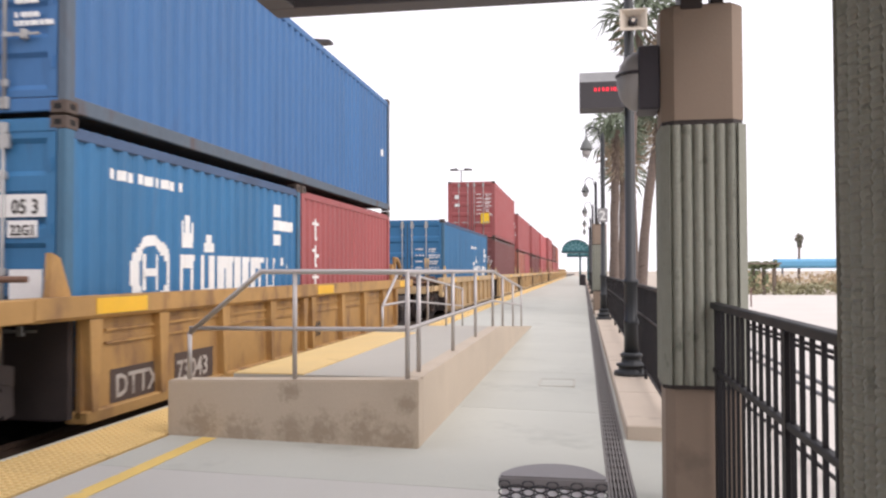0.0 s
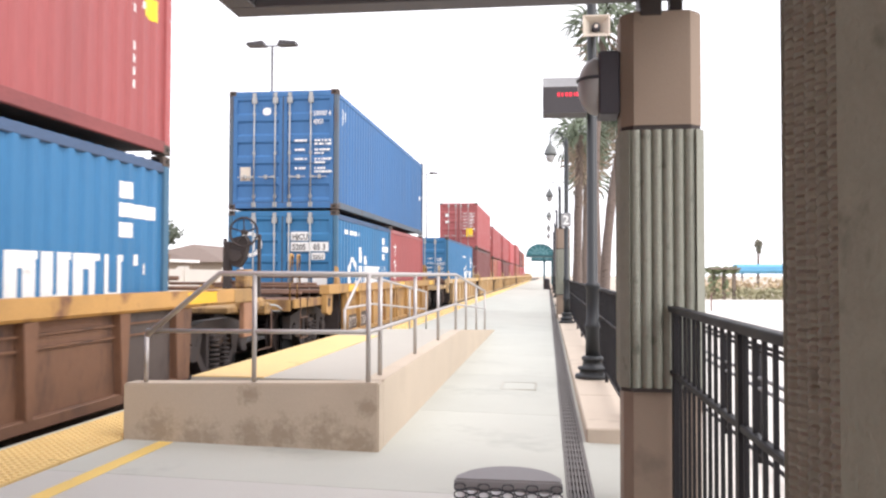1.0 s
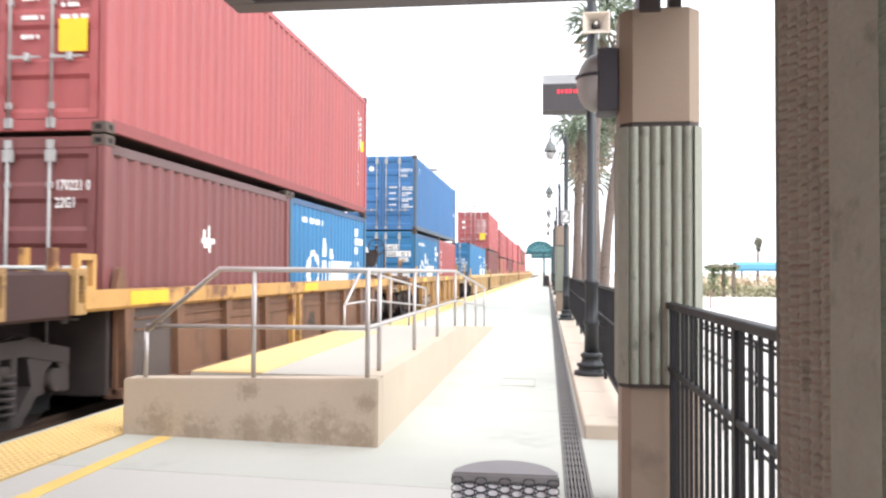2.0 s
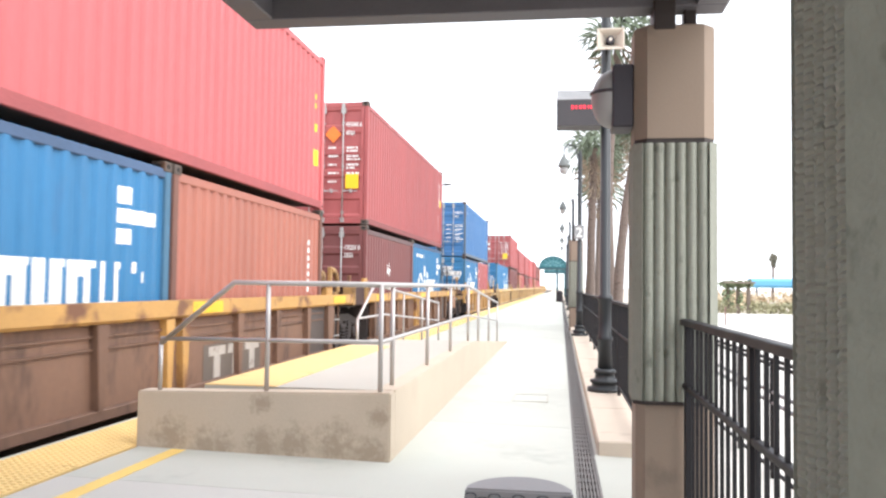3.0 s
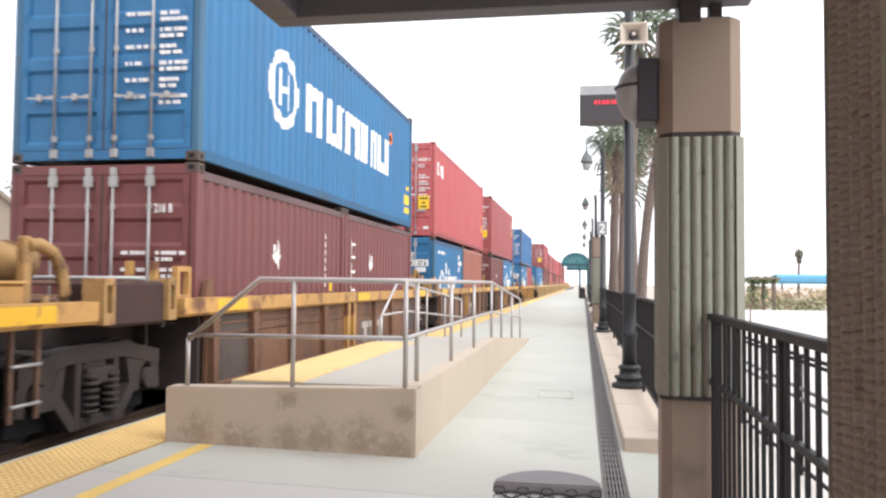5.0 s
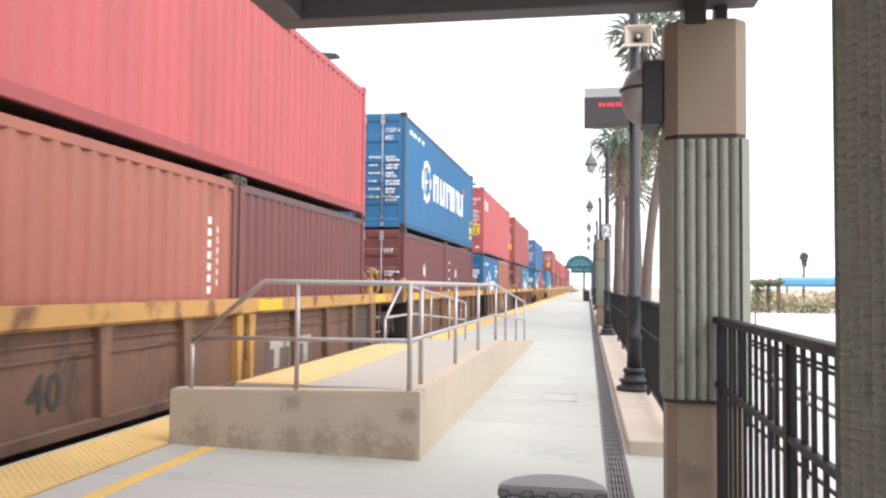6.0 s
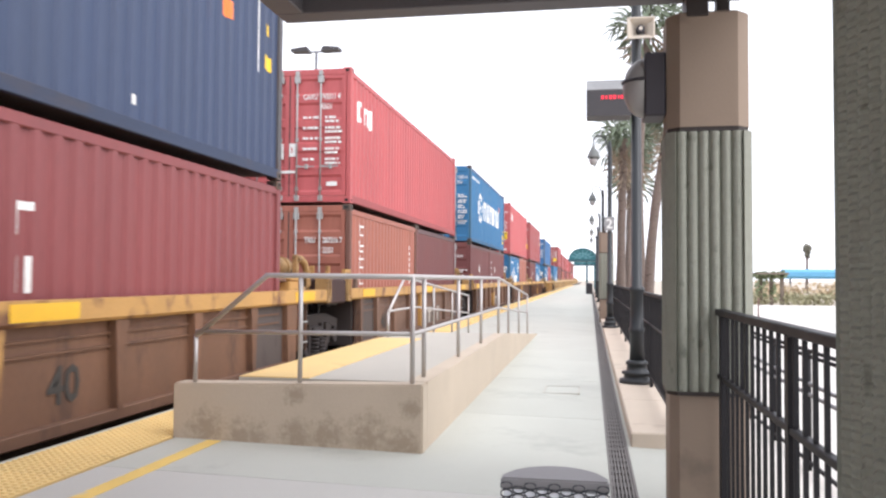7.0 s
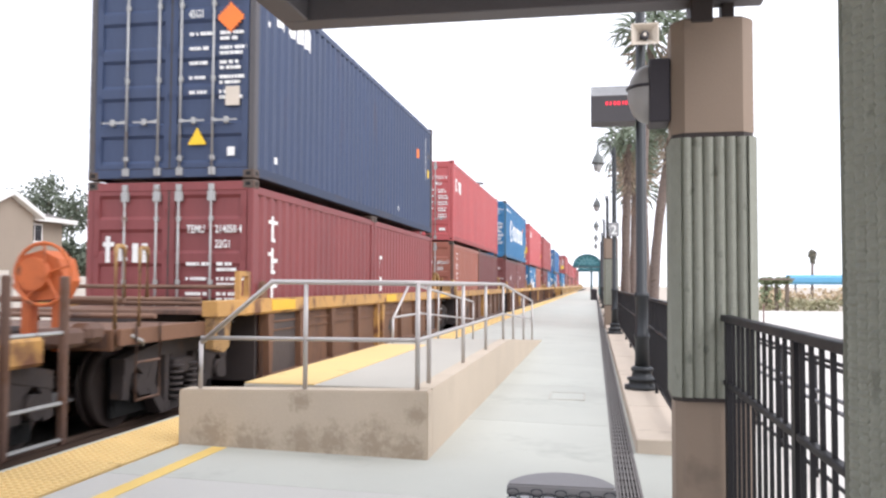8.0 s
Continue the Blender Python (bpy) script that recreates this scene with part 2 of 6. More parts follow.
BARK = material("palm_bark", (0.170, 0.132, 0.112), 0.95, 0, 0.35, 4, 30, 0.6, (0.09, 0.065, 0.05), 0.45, 4, (1, 1, 3))
FROND = material("palm_green", (0.15, 0.185, 0.12), 0.6, 0, 0.3, 2, 20, 0.0, spread=0.1)
# far crown: haze is mixed into this grey-brown colour
PALM_GREY = material("haze_paled_palm_crown", (0.27, 0.255, 0.20), 0.8, 0, 0.25, 2, 20, 0.0)
FROND_DRY = material("dry_palm_thatch", (0.30, 0.235, 0.17), 0.9, 0, 0.3, 2, 20, 0.0)
LEAF = material("tree_green", (0.125, 0.150, 0.105), 0.6, 0, 0.35, 0.8, 8, 0.0)
SHRUB = material("dry_shrub", (0.31, 0.295, 0.18), 0.8, 0, 0.35, 0.6, 8, 0.0)
ARBOR_GREEN = material("arbor_leaf_green", (0.22, 0.27, 0.15), 0.7, 0, 0.3, 0.8, 8, 0.0)
ORANGE_SCRUB = material("orange_scrub", (0.47, 0.375, 0.25), 0.9, 0, 0.25, 0.6, 8, 0.0)
WOOD = material("grey_timber", (0.20, 0.16, 0.13), 0.9, 0, 0.2, 4, 50, 0.2)
STUCCO = material("beige_stucco", (0.33, 0.275, 0.22), 0.9, 0, 0.06, 1.5, 60, 0.1)
WHITE = material("white_trim_paint", (0.78, 0.77, 0.74), 0.6, 0, 0.05, 3, 60, 0.04)
ROOF = material("grey_roof_shingle", (0.15, 0.135, 0.125), 0.9, 0, 0.2, 4, 40, 0.3)
TILE_ROOF = material("brown_roof_shingle", (0.20, 0.15, 0.125), 0.9, 0, 0.2, 4, 40, 0.3)
WALL_WHITE = material("pale_block_wall", (0.66, 0.62, 0.56), 0.9, 0, 0.06, 1.0, 40, 0.1)
BLUE_ROOF = material("pale_blue_canopy", (0.13, 0.38, 0.60), 0.5, 0, 0.1, 1, 20, 0.03)
GLASS_DARK = material("dark_window_glass", (0.03, 0.035, 0.04), 0.08, 0, 0.1, 2, 20, 0)
GALV = material("galvanised_pole", (0.22, 0.22, 0.23), 0.5, 0.6, 0.1, 5, 50, 0.04)
BOLLARD = material("dull_red_bollard_paint", (0.16, 0.075, 0.065), 0.6, 0, 0.2, 4, 40, 0.05)


# ---- building blocks ----
def box(bm, x0, x1, y0, y1, z0, z1, bevel=0.0, mat=0):
    v = [bm.verts.new((x, y, z)) for x in (x0, x1) for y in (y0, y1) for z in (z0, z1)]
    faces = [bm.faces.new([v[i] for i in f]) for f in ((0, 1, 3, 2), (4, 6, 7, 5), (0, 4, 5, 1), (2, 3, 7, 6), (0, 2, 6, 4), (1, 5, 7, 3))]
    for f in faces:
        f.material_index = mat
    if bevel:
        edges = list({e for f in faces for e in f.edges})
        bmesh.ops.bevel(bm, geom=edges, offset=bevel, segments=1, affect="EDGES", profile=0.5)


def tube(bm, p, q, r, n=10, r2=None, caps=True, mat=0):
    p, q = Vector(p), Vector(q)
    r2 = r if r2 is None else r2
    d = (q - p).normalized()
    u = d.orthogonal().normalized()
    w = d.cross(u)
    a, b = [], []
    for i in range(n):
        k = 2 * math.pi * i / n
        o = u * math.cos(k) + w * math.sin(k)
        a.append(bm.verts.new(p + o * r))
        b.append(bm.verts.new(q + o * r2))
    for i in range(n):
        f = bm.faces.new((a[i], a[(i + 1) % n], b[(i + 1) % n], b[i]))
        f.smooth, f.material_index = n > 6, mat
    if caps:
        bm.faces.new(a[::-1]).material_index = mat
        bm.faces.new(b).material_index = mat


def bent_tube(bm, points, r, n=10):
    """One tube through points, with mitred joints."""
    pts = [Vector(p) for p in points]
    rings = []
    for i, p in enumerate(pts):
        a = (pts[i] - pts[i - 1]).normalized() if i else None
        b = (pts[i + 1] - pts[i]).normalized() if i + 1 < len(pts) else None
        d = ((a or b) + (b or a)).normalized()
        side = Vector((0, 0, 1)).cross(d)
        u = side.normalized() if side.length > 1e-3 else Vector((1, 0, 0))
        w = d.cross(u)
        k = 1.0 if not (a and b) else 1 / max(0.5, math.cos(a.angle(b) / 2))
        rings.append([bm.verts.new(p + (u * math.cos(2 * math.pi * j / n) + w * math.sin(2 * math.pi * j / n) * k) * r) for j in range(n)])
    for s, t in zip(rings, rings[1:]):
        for j in range(n):
            bm.faces.new((s[j], s[(j + 1) % n], t[(j + 1) % n], t[j])).smooth = True
    bm.faces.new(rings[0][::-1])
    bm.faces.new(rings[-1])


def lathe(bm, profile, n=16, cx=0.0, cy=0.0, mat=0):
    """Turns (radius, height) pairs round a vertical axis."""
    rings = [[bm.verts.new((cx + r * math.cos(2 * math.pi * j / n), cy + r * math.sin(2 * math.pi * j / n), z)) for j in range(n)] for r, z in profile]
    for s, t in zip(rings, rings[1:]):
        for j in range(n):
            f = bm.faces.new((s[j], s[(j + 1) % n], t[(j + 1) % n], t[j]))
            f.smooth, f.material_index = True, mat
    bm.faces.new(rings[0][::-1]).material_index = mat
    bm.faces.new(rings[-1]).material_index = mat


def prism(bm, outline, axis, a, b, mat=0):
    """Extrudes a 2D outline along an axis from a to b. x: outline is (y, z); y: (x, z); z: (x, y)."""
    def at(p, k):
        return {"x": (k, p[0], p[1]), "y": (p[0], k, p[1]), "z": (p[0], p[1], k)}[axis]
    s = [bm.verts.new(at(p, a)) for p in outline]
    t = [bm.verts.new(at(p, b)) for p in outline]
    n = len(outline)
    for i in range(n):
        bm.faces.new((s[i], s[(i + 1) % n], t[(i + 1) % n], t[i])).material_index = mat
    bm.faces.new(s[::-1]).material_index = mat
    bm.faces.new(t).material_index = mat


def mesh_of(name, bm, *mats):
    bmesh.ops.recalc_face_normals(bm, faces=bm.faces)
    me = bpy.data.meshes.new(name)
    bm.to_mesh(me)
    bm.free()
    for m in mats:
        me.materials.append(m)
    return me


def part(name, bm, mats, parent, label="", at=None):
    """Links a bmesh (or a shared mesh) as one mesh object under a thing or a part."""
    if isinstance(bm, bmesh.types.BMesh):
        bm = mesh_of(name, bm, *(mats if isinstance(mats, tuple) else (mats,)))
    ob = new(name, bm)
    ob.parent = parent
    if at is not None:
        ob.matrix_basis = at
    return tagged(ob, label)


def thing(name, label, category, group="", kind="", at=None):
    ob = new(name)
    ob.empty_display_size = 0.1
    if at is not None:
        ob.matrix_basis = at
    return tagged(ob, label, category, group, kind)


def solid(name, bm, mats, label, category, group="", kind="", at=None):
    """A thing that is one mesh."""
    ob = new(name, mesh_of(name, bm, *(mats if isinstance(mats, tuple) else (mats,))))
    if at is not None:
        ob.matrix_basis = at
    return tagged(ob, label, category, group, kind)


LETTERS = {}


def lettering(text, size, mat, wide=1.0):
    """Flat raised mesh of readable characters in the built-in font, in the x-z plane."""
    key = (text, size, mat.name, wide)
    if key not in LETTERS:
        cu = bpy.data.curves.new("lettering", "FONT")
        cu.body, cu.size, cu.extrude, cu.resolution_u, cu.offset = text, size, 0.002, 2, size * 0.018
        ob = bpy.data.objects.new("lettering", cu)
        scene.collection.objects.link(ob)
        deps = bpy.context.evaluated_depsgraph_get()
        me = bpy.data.meshes.new_from_object(ob.evaluated_get(deps))
        bpy.data.objects.remove(ob)
        me.materials.clear()
        me.materials.append(mat)
        for v in me.vertices:
            v.co.x *= wide
        LETTERS[key] = me
    return LETTERS[key]


# ---- train ----
TRACK_X = -5.68
RAIL_TOP = -0.13
SPLIT = 2.735
SPEED, GAIN = 10.67, 0.0241
MOVING = []
WHEELS = []


def travelled(t):
    return SPEED * t + GAIN * t * t


def corrugation(length):
    """(y, depth) pairs of the trapezoidal sheet between the corner posts."""
    a, b = 0.10, length - 0.10
    n = round((b - a) / 0.278)
    p = (b - a) / n
    out = []
    for i in range(n):
        y = a + i * p
        out += [(y, 0.0), (y + 0.30 * p, 0.0), (y + 0.46 * p, 0.034), (y + 0.84 * p, 0.034)]
    return out + [(b, 0.0)]


def sheet_depth(profile, y):
    for (a, d), (b, e) in zip(profile, profile[1:]):
        if a <= y <= b:
            return d + (e - d) * (y - a) / max(b - a, 1e-6)
    return 0.0


X_SHEET = 1.205


def painted(bm, profile, spans):
    """Paint on the sheet: spans of (y0, y1, z0, z1) follow the corrugation, 4 mm proud."""
    for y0, y1, z0, z1 in spans:
        ys = sorted({y0, y1, *(y for y, _ in profile if y0 < y < y1)})
        low = [bm.verts.new((X_SHEET + 0.004 - sheet_depth(profile, y), y, z0)) for y in ys]
        top = [bm.verts.new((X_SHEET + 0.004 - sheet_depth(profile, y), y, z1)) for y in ys]
        for i in range(len(ys) - 1):
            bm.faces.new((low[i], low[i + 1], top[i + 1], top[i]))


def ring_spans(cy, cz, r, w, step=0.04):
    spans = []
    n = int(2 * r / step)
    for i in range(n):
        y = cy - r + (i + 0.5) * step
        o = math.sqrt(max(0, r * r - (y - cy) ** 2))
        q = (r - w) ** 2 - (y - cy) ** 2
        if q > 0:
            s = math.sqrt(q)
            spans += [(y - step / 2, y + step / 2, cz - o, cz - s), (y - step / 2, y + step / 2, cz + s, cz + o)]
        else:
            spans.append((y - step / 2, y + step / 2, cz - o, cz + o))
    return spans


def block_spans(y, z, w, h, t, up):
    """A plain emblem block: two uprights on feet, closed at the top or at the bottom."""
    bar = (z + h * 0.72, z + h) if up else (z, z + h * 0.28)
    return [(y, y + t, z, z + h), (y + w - t, y + w, z, z + h), (y - 0.04, y, z, z + 0.07), (y + w, y + w + 0.04, z + h - 0.07, z + h), (y + t, y + w - t, *bar)]


KITS = {}
# bottom rails: paint darkened to carry their shade, with grime stains on top
SHADED_GRIMY_RAILS = {m: material("shaded_grimy_" + m.name, tuple(0.66 * c + 0.008 for c in base), 0.75, 0, 0.25, 2, 40, 0.15, (0.07, 0.052, 0.045), 0.45, 2.5, (1, 0.3, 1), soft=0.3)
               for m, base in ((P_BLUE, (0.042, 0.146, 0.335)), (P_SKY, (0.028, 0.155, 0.325)), (P_NAVY, (0.038, 0.058, 0.118)), (P_RED, (0.475, 0.106, 0.109)), (P_CRIMSON, (0.345, 0.086, 0.086)), (P_MAROON, (0.170, 0.056, 0.054)), (P_WINE, (0.215, 0.053, 0.054)), (P_ORANGE, (0.345, 0.124, 0.086)))}
# top rails: dust, plus the upper box's shadow put into the colour
SHADED_DUSTY_RAILS = {P_MAROON: material("shaded_dusty_maroon_rail", (0.135, 0.088, 0.088), 0.8, 0, 0.25, 2, 40, 0.15, (0.09, 0.04, 0.038), 0.5, 2.5, (1, 0.3, 1), soft=0.3),
               P_SKY: material("shaded_dusty_blue_rail", (0.062, 0.105, 0.19), 0.8, 0, 0.25, 2, 40, 0.15, (0.05, 0.06, 0.085), 0.5, 2.5, (1, 0.3, 1), soft=0.3)}
WORN_POSTS = {P_BLUE: material("worn_blue_grey_post", (0.085, 0.115, 0.15), 0.65, 0, 0.25, 3, 40, 0.15, RUST, 0.55, 3.0, (1, 1, 0.3), soft=0.25),
              P_SKY: material("worn_sky_post", (0.050, 0.135, 0.22), 0.65, 0, 0.25, 3, 40, 0.15, RUST, 0.40, 3.0, (1, 1, 0.3), soft=0.25),
              P_ORANGE: material("worn_brown_post", (0.15, 0.068, 0.050), 0.65, 0, 0.25, 3, 40, 0.15, RUST, 0.50, 3.0, (1, 1, 0.3), soft=0.25),
              P_NAVY: material("worn_navy_post", (0.085, 0.080, 0.085), 0.65, 0, 0.25, 3, 40, 0.15, RUST, 0.60, 3.0, (1, 1, 0.3), soft=0.25)}


def container_kit(length, height, mat, name):
    """Meshes shared by all containers of one size and colour."""
    kit = {}
    drop = 0.03 if length < 7 else 0.0
    prof = corrugation(length)
    kit["profile"] = prof
    for side, tag_ in ((1, "near"), (-1, "far")):
        bm = bmesh.new()
        low = [bm.verts.new((side * (X_SHEET - d), y, 0.15)) for y, d in prof]
        top = [bm.verts.new((side * (X_SHEET - d), y, height - 0.15 - drop)) for y, d in prof]
        for i in range(len(prof) - 1):
            bm.faces.new((low[i], low[i + 1], top[i + 1], top[i]) if side > 0 else (low[i], top[i], top[i + 1], low[i + 1]))
        me = bpy.data.meshes.new("side_wall")
        bm.to_mesh(me)
        bm.free()
        me.materials.append(mat)
        kit["wall_" + tag_] = me
    bm = bmesh.new()
    box(bm, -0.06, 0.0, 0.12, length - 0.12, 0.02, 0.16, 0.008)
    kit["bottom_rail"] = mesh_of("bottom_rail", bm, WORN_POSTS[P_BLUE] if mat is P_BLUE else SHADED_GRIMY_RAILS[mat])
    bm = bmesh.new()
    box(bm, -0.075, -0.010, 0.12, length - 0.12, height - 0.165 - drop, height - 0.055 - drop, 0.012)
    kit["top_rail"] = mesh_of("top_rail", bm, SHADED_DUSTY_RAILS.get(mat, mat))
    bm = bmesh.new()
    box(bm, -0.09, 0.0, 0.0, 0.13, 0.11, height - 0.11, 0.01)
    kit["corner_post"] = mesh_of("corner_post", bm, WORN_POSTS.get(mat, mat))
    bm = bmesh.new()
    box(bm, -0.16, 0.004, -0.004, 0.176, 0.0, 0.118, 0.008)
    # dark slots laid on the faces in place of shaded lock holes
    box(bm, 0.0035, 0.0055, 0.055, 0.125, 0.035, 0.085, 0, 1)
    box(bm, -0.115, -0.045, -0.0055, -0.003, 0.035, 0.085, 0, 1)
    kit["casting"] = mesh_of("corner_casting", bm, STEEL_DARK if mat not in (P_RED,) else mat, HOLE_SHADE)
    bm = bmesh.new()
    n = int((length - 0.3) / 0.21)
    pts = []
    for i in range(n):
        y = 0.15 + i * (length - 0.3) / n
        pts += [(y, height - 0.03 - drop), (y + 0.09, height - 0.03 - drop), (y + 0.11, height - 0.05 - drop), (y + 0.19, height - 0.05 - drop)]
    a = [bm.verts.new((-1.15, y, z)) for y, z in pts]
    b = [bm.verts.new((1.15, y, z)) for y, z in pts]
    for i in range(len(pts) - 1):
        bm.faces.new((a[i], b[i], b[i + 1], a[i + 1]))
    kit["roof"] = mesh_of("roof", bm, mat)
    bm = bmesh.new()
    box(bm, -1.13, 1.13, length - 0.07, length - 0.02, 0.12, height - 0.06)
    kit["front_wall"] = mesh_of("front_wall", bm, mat)
    bm = bmesh.new()
    box(bm, -1.15, 1.15, 0.02, length - 0.05, 0.06, 0.15)
    kit["floor"] = mesh_of("floor_frame", bm, STEEL_DARK)
    # door leaf with five pressed fields
    bm = bmesh.new()
    w = 1.115
    z0, z1 = 0.15, height - 0.13
    n = 5
    outline = [(0.09, z0), (0.09, z1)]
    for i in range(n, -1, -1):
        z = z0 + (z1 - z0) * i / n
        lo, hi = max(z0, z - 0.075), min(z1, z + 0.075)
        outline += ([(0.036, hi + 0.035)] if i < n else []) + [(0.006, hi - 0.01 if i < n else hi), (0.006, lo + 0.01 if i else lo)] + ([(0.036, lo - 0.035)] if i else [])
    prism(bm, outline, "x", 0.09, w - 0.09)
    for a in (0.0, w - 0.088):
        box(bm, a, a + 0.088, 0.005, 0.09, z0, z1)
    for a in (0.03, w - 0.055):
        for i in range(4):
            box(bm, a, a + 0.025, -0.008, 0.01, z0 + 0.25 + i * (z1 - z0 - 0.6) / 3, z0 + 0.36 + i * (z1 - z0 - 0.6) / 3)
    kit["door"] = mesh_of("door", bm, mat)
    bm = bmesh.new()
    box(bm, -0.012, 0.012, 0.003, 0.02, z0, z1)
    kit["gasket"] = mesh_of("door_gasket", bm, MARK_DARK)
    bm = bmesh.new()
    tube(bm, (0, -0.022, 0.06), (0, -0.022, height - 0.06), 0.0165, 8)
    for z, g in ((0.10, 0.045), (0.28, 0.030), (height * 0.47, 0.028), (height - 0.52, 0.028), (height - 0.22, 0.055), (height - 0.10, 0.040)):
        box(bm, -g, g, -0.036, 0.012, z - g * 1.2, z + g * 1.2, 0.006)
    kit["locking_bar"] = mesh_of("locking_bar", bm, BAR_STEEL)
    bm = bmesh.new()
    prism(bm, [(0.0, -0.022), (0.10, -0.016), (0.36, -0.010), (0.36, 0.010), (0.10, 0.012), (0.0, 0.034)], "y", -0.052, -0.036)
    box(bm, 0.17, 0.23, -0.058, 0.0, -0.045, 0.045, 0.008)
    kit["handle"] = mesh_of("door_handle", bm, BAR_STEEL)
    bm = bmesh.new()
    box(bm, -1.13, 1.13, -0.002, 0.05, height - 0.14, height - 0.02, 0.008)
    kit["header"] = mesh_of("door_header", bm, mat)
    bm = bmesh.new()
    box(bm, -1.13, 1.13, -0.002, 0.05, 0.02, 0.14, 0.008)
    kit["sill"] = mesh_of("door_sill", bm, mat)
    return kit


def container(length, height, mat, y, z, label, marks=(), stickers=(), numbers=(), end_marks=(), colour_name=""):
    """A shipping container: rear end (doors) at y, bottom at z, on the train."""
    key = (length, height, mat.name)
    if key not in KITS:
        KITS[key] = container_kit(length, height, mat, "container")
    k = KITS[key]
    c = thing("shipping_container", label, "container", "containers on the train", at=pose(TRACK_X, y, z))
    MOVING.append(c)
    part("side_wall", k["wall_near"], None, c)
    part("side_wall", k["wall_far"], None, c)
    for name in ("bottom_rail", "top_rail"):
        part(name, k[name], None, c, at=pose(1.219, 0, 0))
        part(name, k[name], None, c, at=pose(-1.219, 0, 0, 0, 0, 180) @ pose(0, -length, 0))
    for x in (1.219, -1.219 + 0.09):
        part("corner_post", k["corner_post"], None, c, at=pose(x, 0, 0))
        part("corner_post", k["corner_post"], None, c, at=pose(x, length - 0.13, 0))
    for x in (1.219, -1.219 + 0.16):
        for yy in (0.0, length - 0.172):
            for zz in (0.0, height - 0.118):
                part("corner_casting", k["casting"], None, c, at=pose(x, yy, zz))
    part("roof", k["roof"], None, c)
    part("front_wall", k["front_wall"], None, c)
    part("floor_frame", k["floor"], None, c)
    part("door_header", k["header"], None, c)
    part("door_gasket", k["gasket"], None, c, "dark rubber gasket between the doors")
    part("door_sill", k["sill"], None, c)
    for x in (-1.12, 0.005):
        d = part("door", k["door"], None, c, at=pose(x, 0, 0))
        for bx in ((0.48, 0.95) if x < 0 else (0.15, 0.62)):
            part("locking_bar", k["locking_bar"], None, d, "galvanised locking bar", at=pose(bx, 0, 0))
            turn = pose(bx, 0, height * 0.27) if x > 0 else pose(bx, 0, height * 0.27) @ Matrix.Scale(-1, 4, (1, 0, 0))
            part("door_handle", k["handle"], None, d, "galvanised door handle", at=turn)
    if marks:
        for group in marks:
            bm = bmesh.new()
            painted(bm, k["profile"], group if isinstance(group, list) else [group])
            mark = part("painted_mark", bm, MARK, c, "white painted mark")
            if isinstance(group, list):
                tagged(mark, kind="stuff")
    for spans, m, text in stickers:
        bm = bmesh.new()
        painted(bm, k["profile"], spans)
        part("sticker", bm, m, c, text)
    for text, size, x, zz, *ink in numbers:
        face = lettering(text, size, ink[0] if ink else MARK, 0.85 if ink else 0.68)
        o = part("number", face, None, c, "stencilled number", at=pose(x if ink else x + 0.22, -0.012 if ink else -0.004, zz, 90, 0, 0))
        tagged(o, kind="stuff")
    for layer, (m, spans) in enumerate(end_marks):
        bm = bmesh.new()
        for x0, x1, z0, z1 in spans:
            box(bm, x0, x1, -0.0075 - 0.0015 * layer, 0.006, z0, z1)
        o = part("door_marking", bm, m, c, "painted marking on the door")
        if len(spans) > 1:
            tagged(o, kind="stuff")
    return c


def logo_small(k=1.0):
    """Emblems on the side of a sky-blue box: ring, six plain glyph blocks, small lines."""
    s = [ring_spans(1.52, 1.20, 0.40, 0.11)]
    s += [(1.36, 1.43, 1.02, 1.40), (1.60, 1.67, 1.02, 1.40), (1.43, 1.60, 1.17, 1.25)]
    for i in range(6):
        s += block_spans(2.10 + i * 0.51, 0.86, 0.38, 0.55, 0.13, i % 2 == 0)
    s += [(0.70 + i * 0.17, 0.70 + i * 0.17 + 0.12, 2.11, 2.21) for i in range(9)]
    s += [(2.14, 2.46, 1.56, 1.66), (2.20, 2.40, 1.49, 1.56), (2.18, 2.24, 1.66, 1.80), (2.27, 2.33, 1.66, 1.86), (2.36, 2.42, 1.66, 1.78), (2.74, 2.96, 1.45, 1.56), (2.81, 2.89, 1.56, 1.66)]
    s += [(4.95, 5.25, 2.02, 2.20), (4.95, 5.72, 1.82, 1.97), (4.95, 5.25, 1.60, 1.76), (5.3, 5.37, 1.30, 1.42), (5.45, 5.55, 1.20, 1.32)]
    return s


def logo_big():
    s = [ring_spans(2.85, 1.50, 0.60, 0.17)]
    s += [(2.60, 2.70, 1.22, 1.78), (3.00, 3.10, 1.22, 1.78), (2.70, 3.00, 1.45, 1.55)]
    for i, (y, w) in enumerate(((3.84, 0.9), (5.02, 0.9), (6.18, 0.9), (7.28, 0.42), (8.0, 0.46), (8.68, 0.9))):
        s += block_spans(y, 1.06, w, 0.80, 0.30 if w > 0.5 else 0.17, i % 2 == 0)
    s += [(0.62 + i * 0.18, 0.62 + i * 0.18 + 0.12, 2.45, 2.56) for i in range(10)]
    return s


def upright_mark(y, top, n=3, w=0.30, h=0.36, gap=0.09):
    """A column of plain glyph blocks that reads upwards."""
    s = []
    for i in range(n):
        z = top - (i + 1) * h - i * gap
        s += [(y + 0.04, y + 0.12, z, z + h), (y, y + 0.04, z + h * 0.70, z + h * 0.84), (y + 0.12, y + w, z + h * (0.44 if i % 2 else 0.70), z + h * (0.60 if i % 2 else 0.84)), (y + 0.12, y + w * 0.9, z, z + h * 0.14)]
    return s


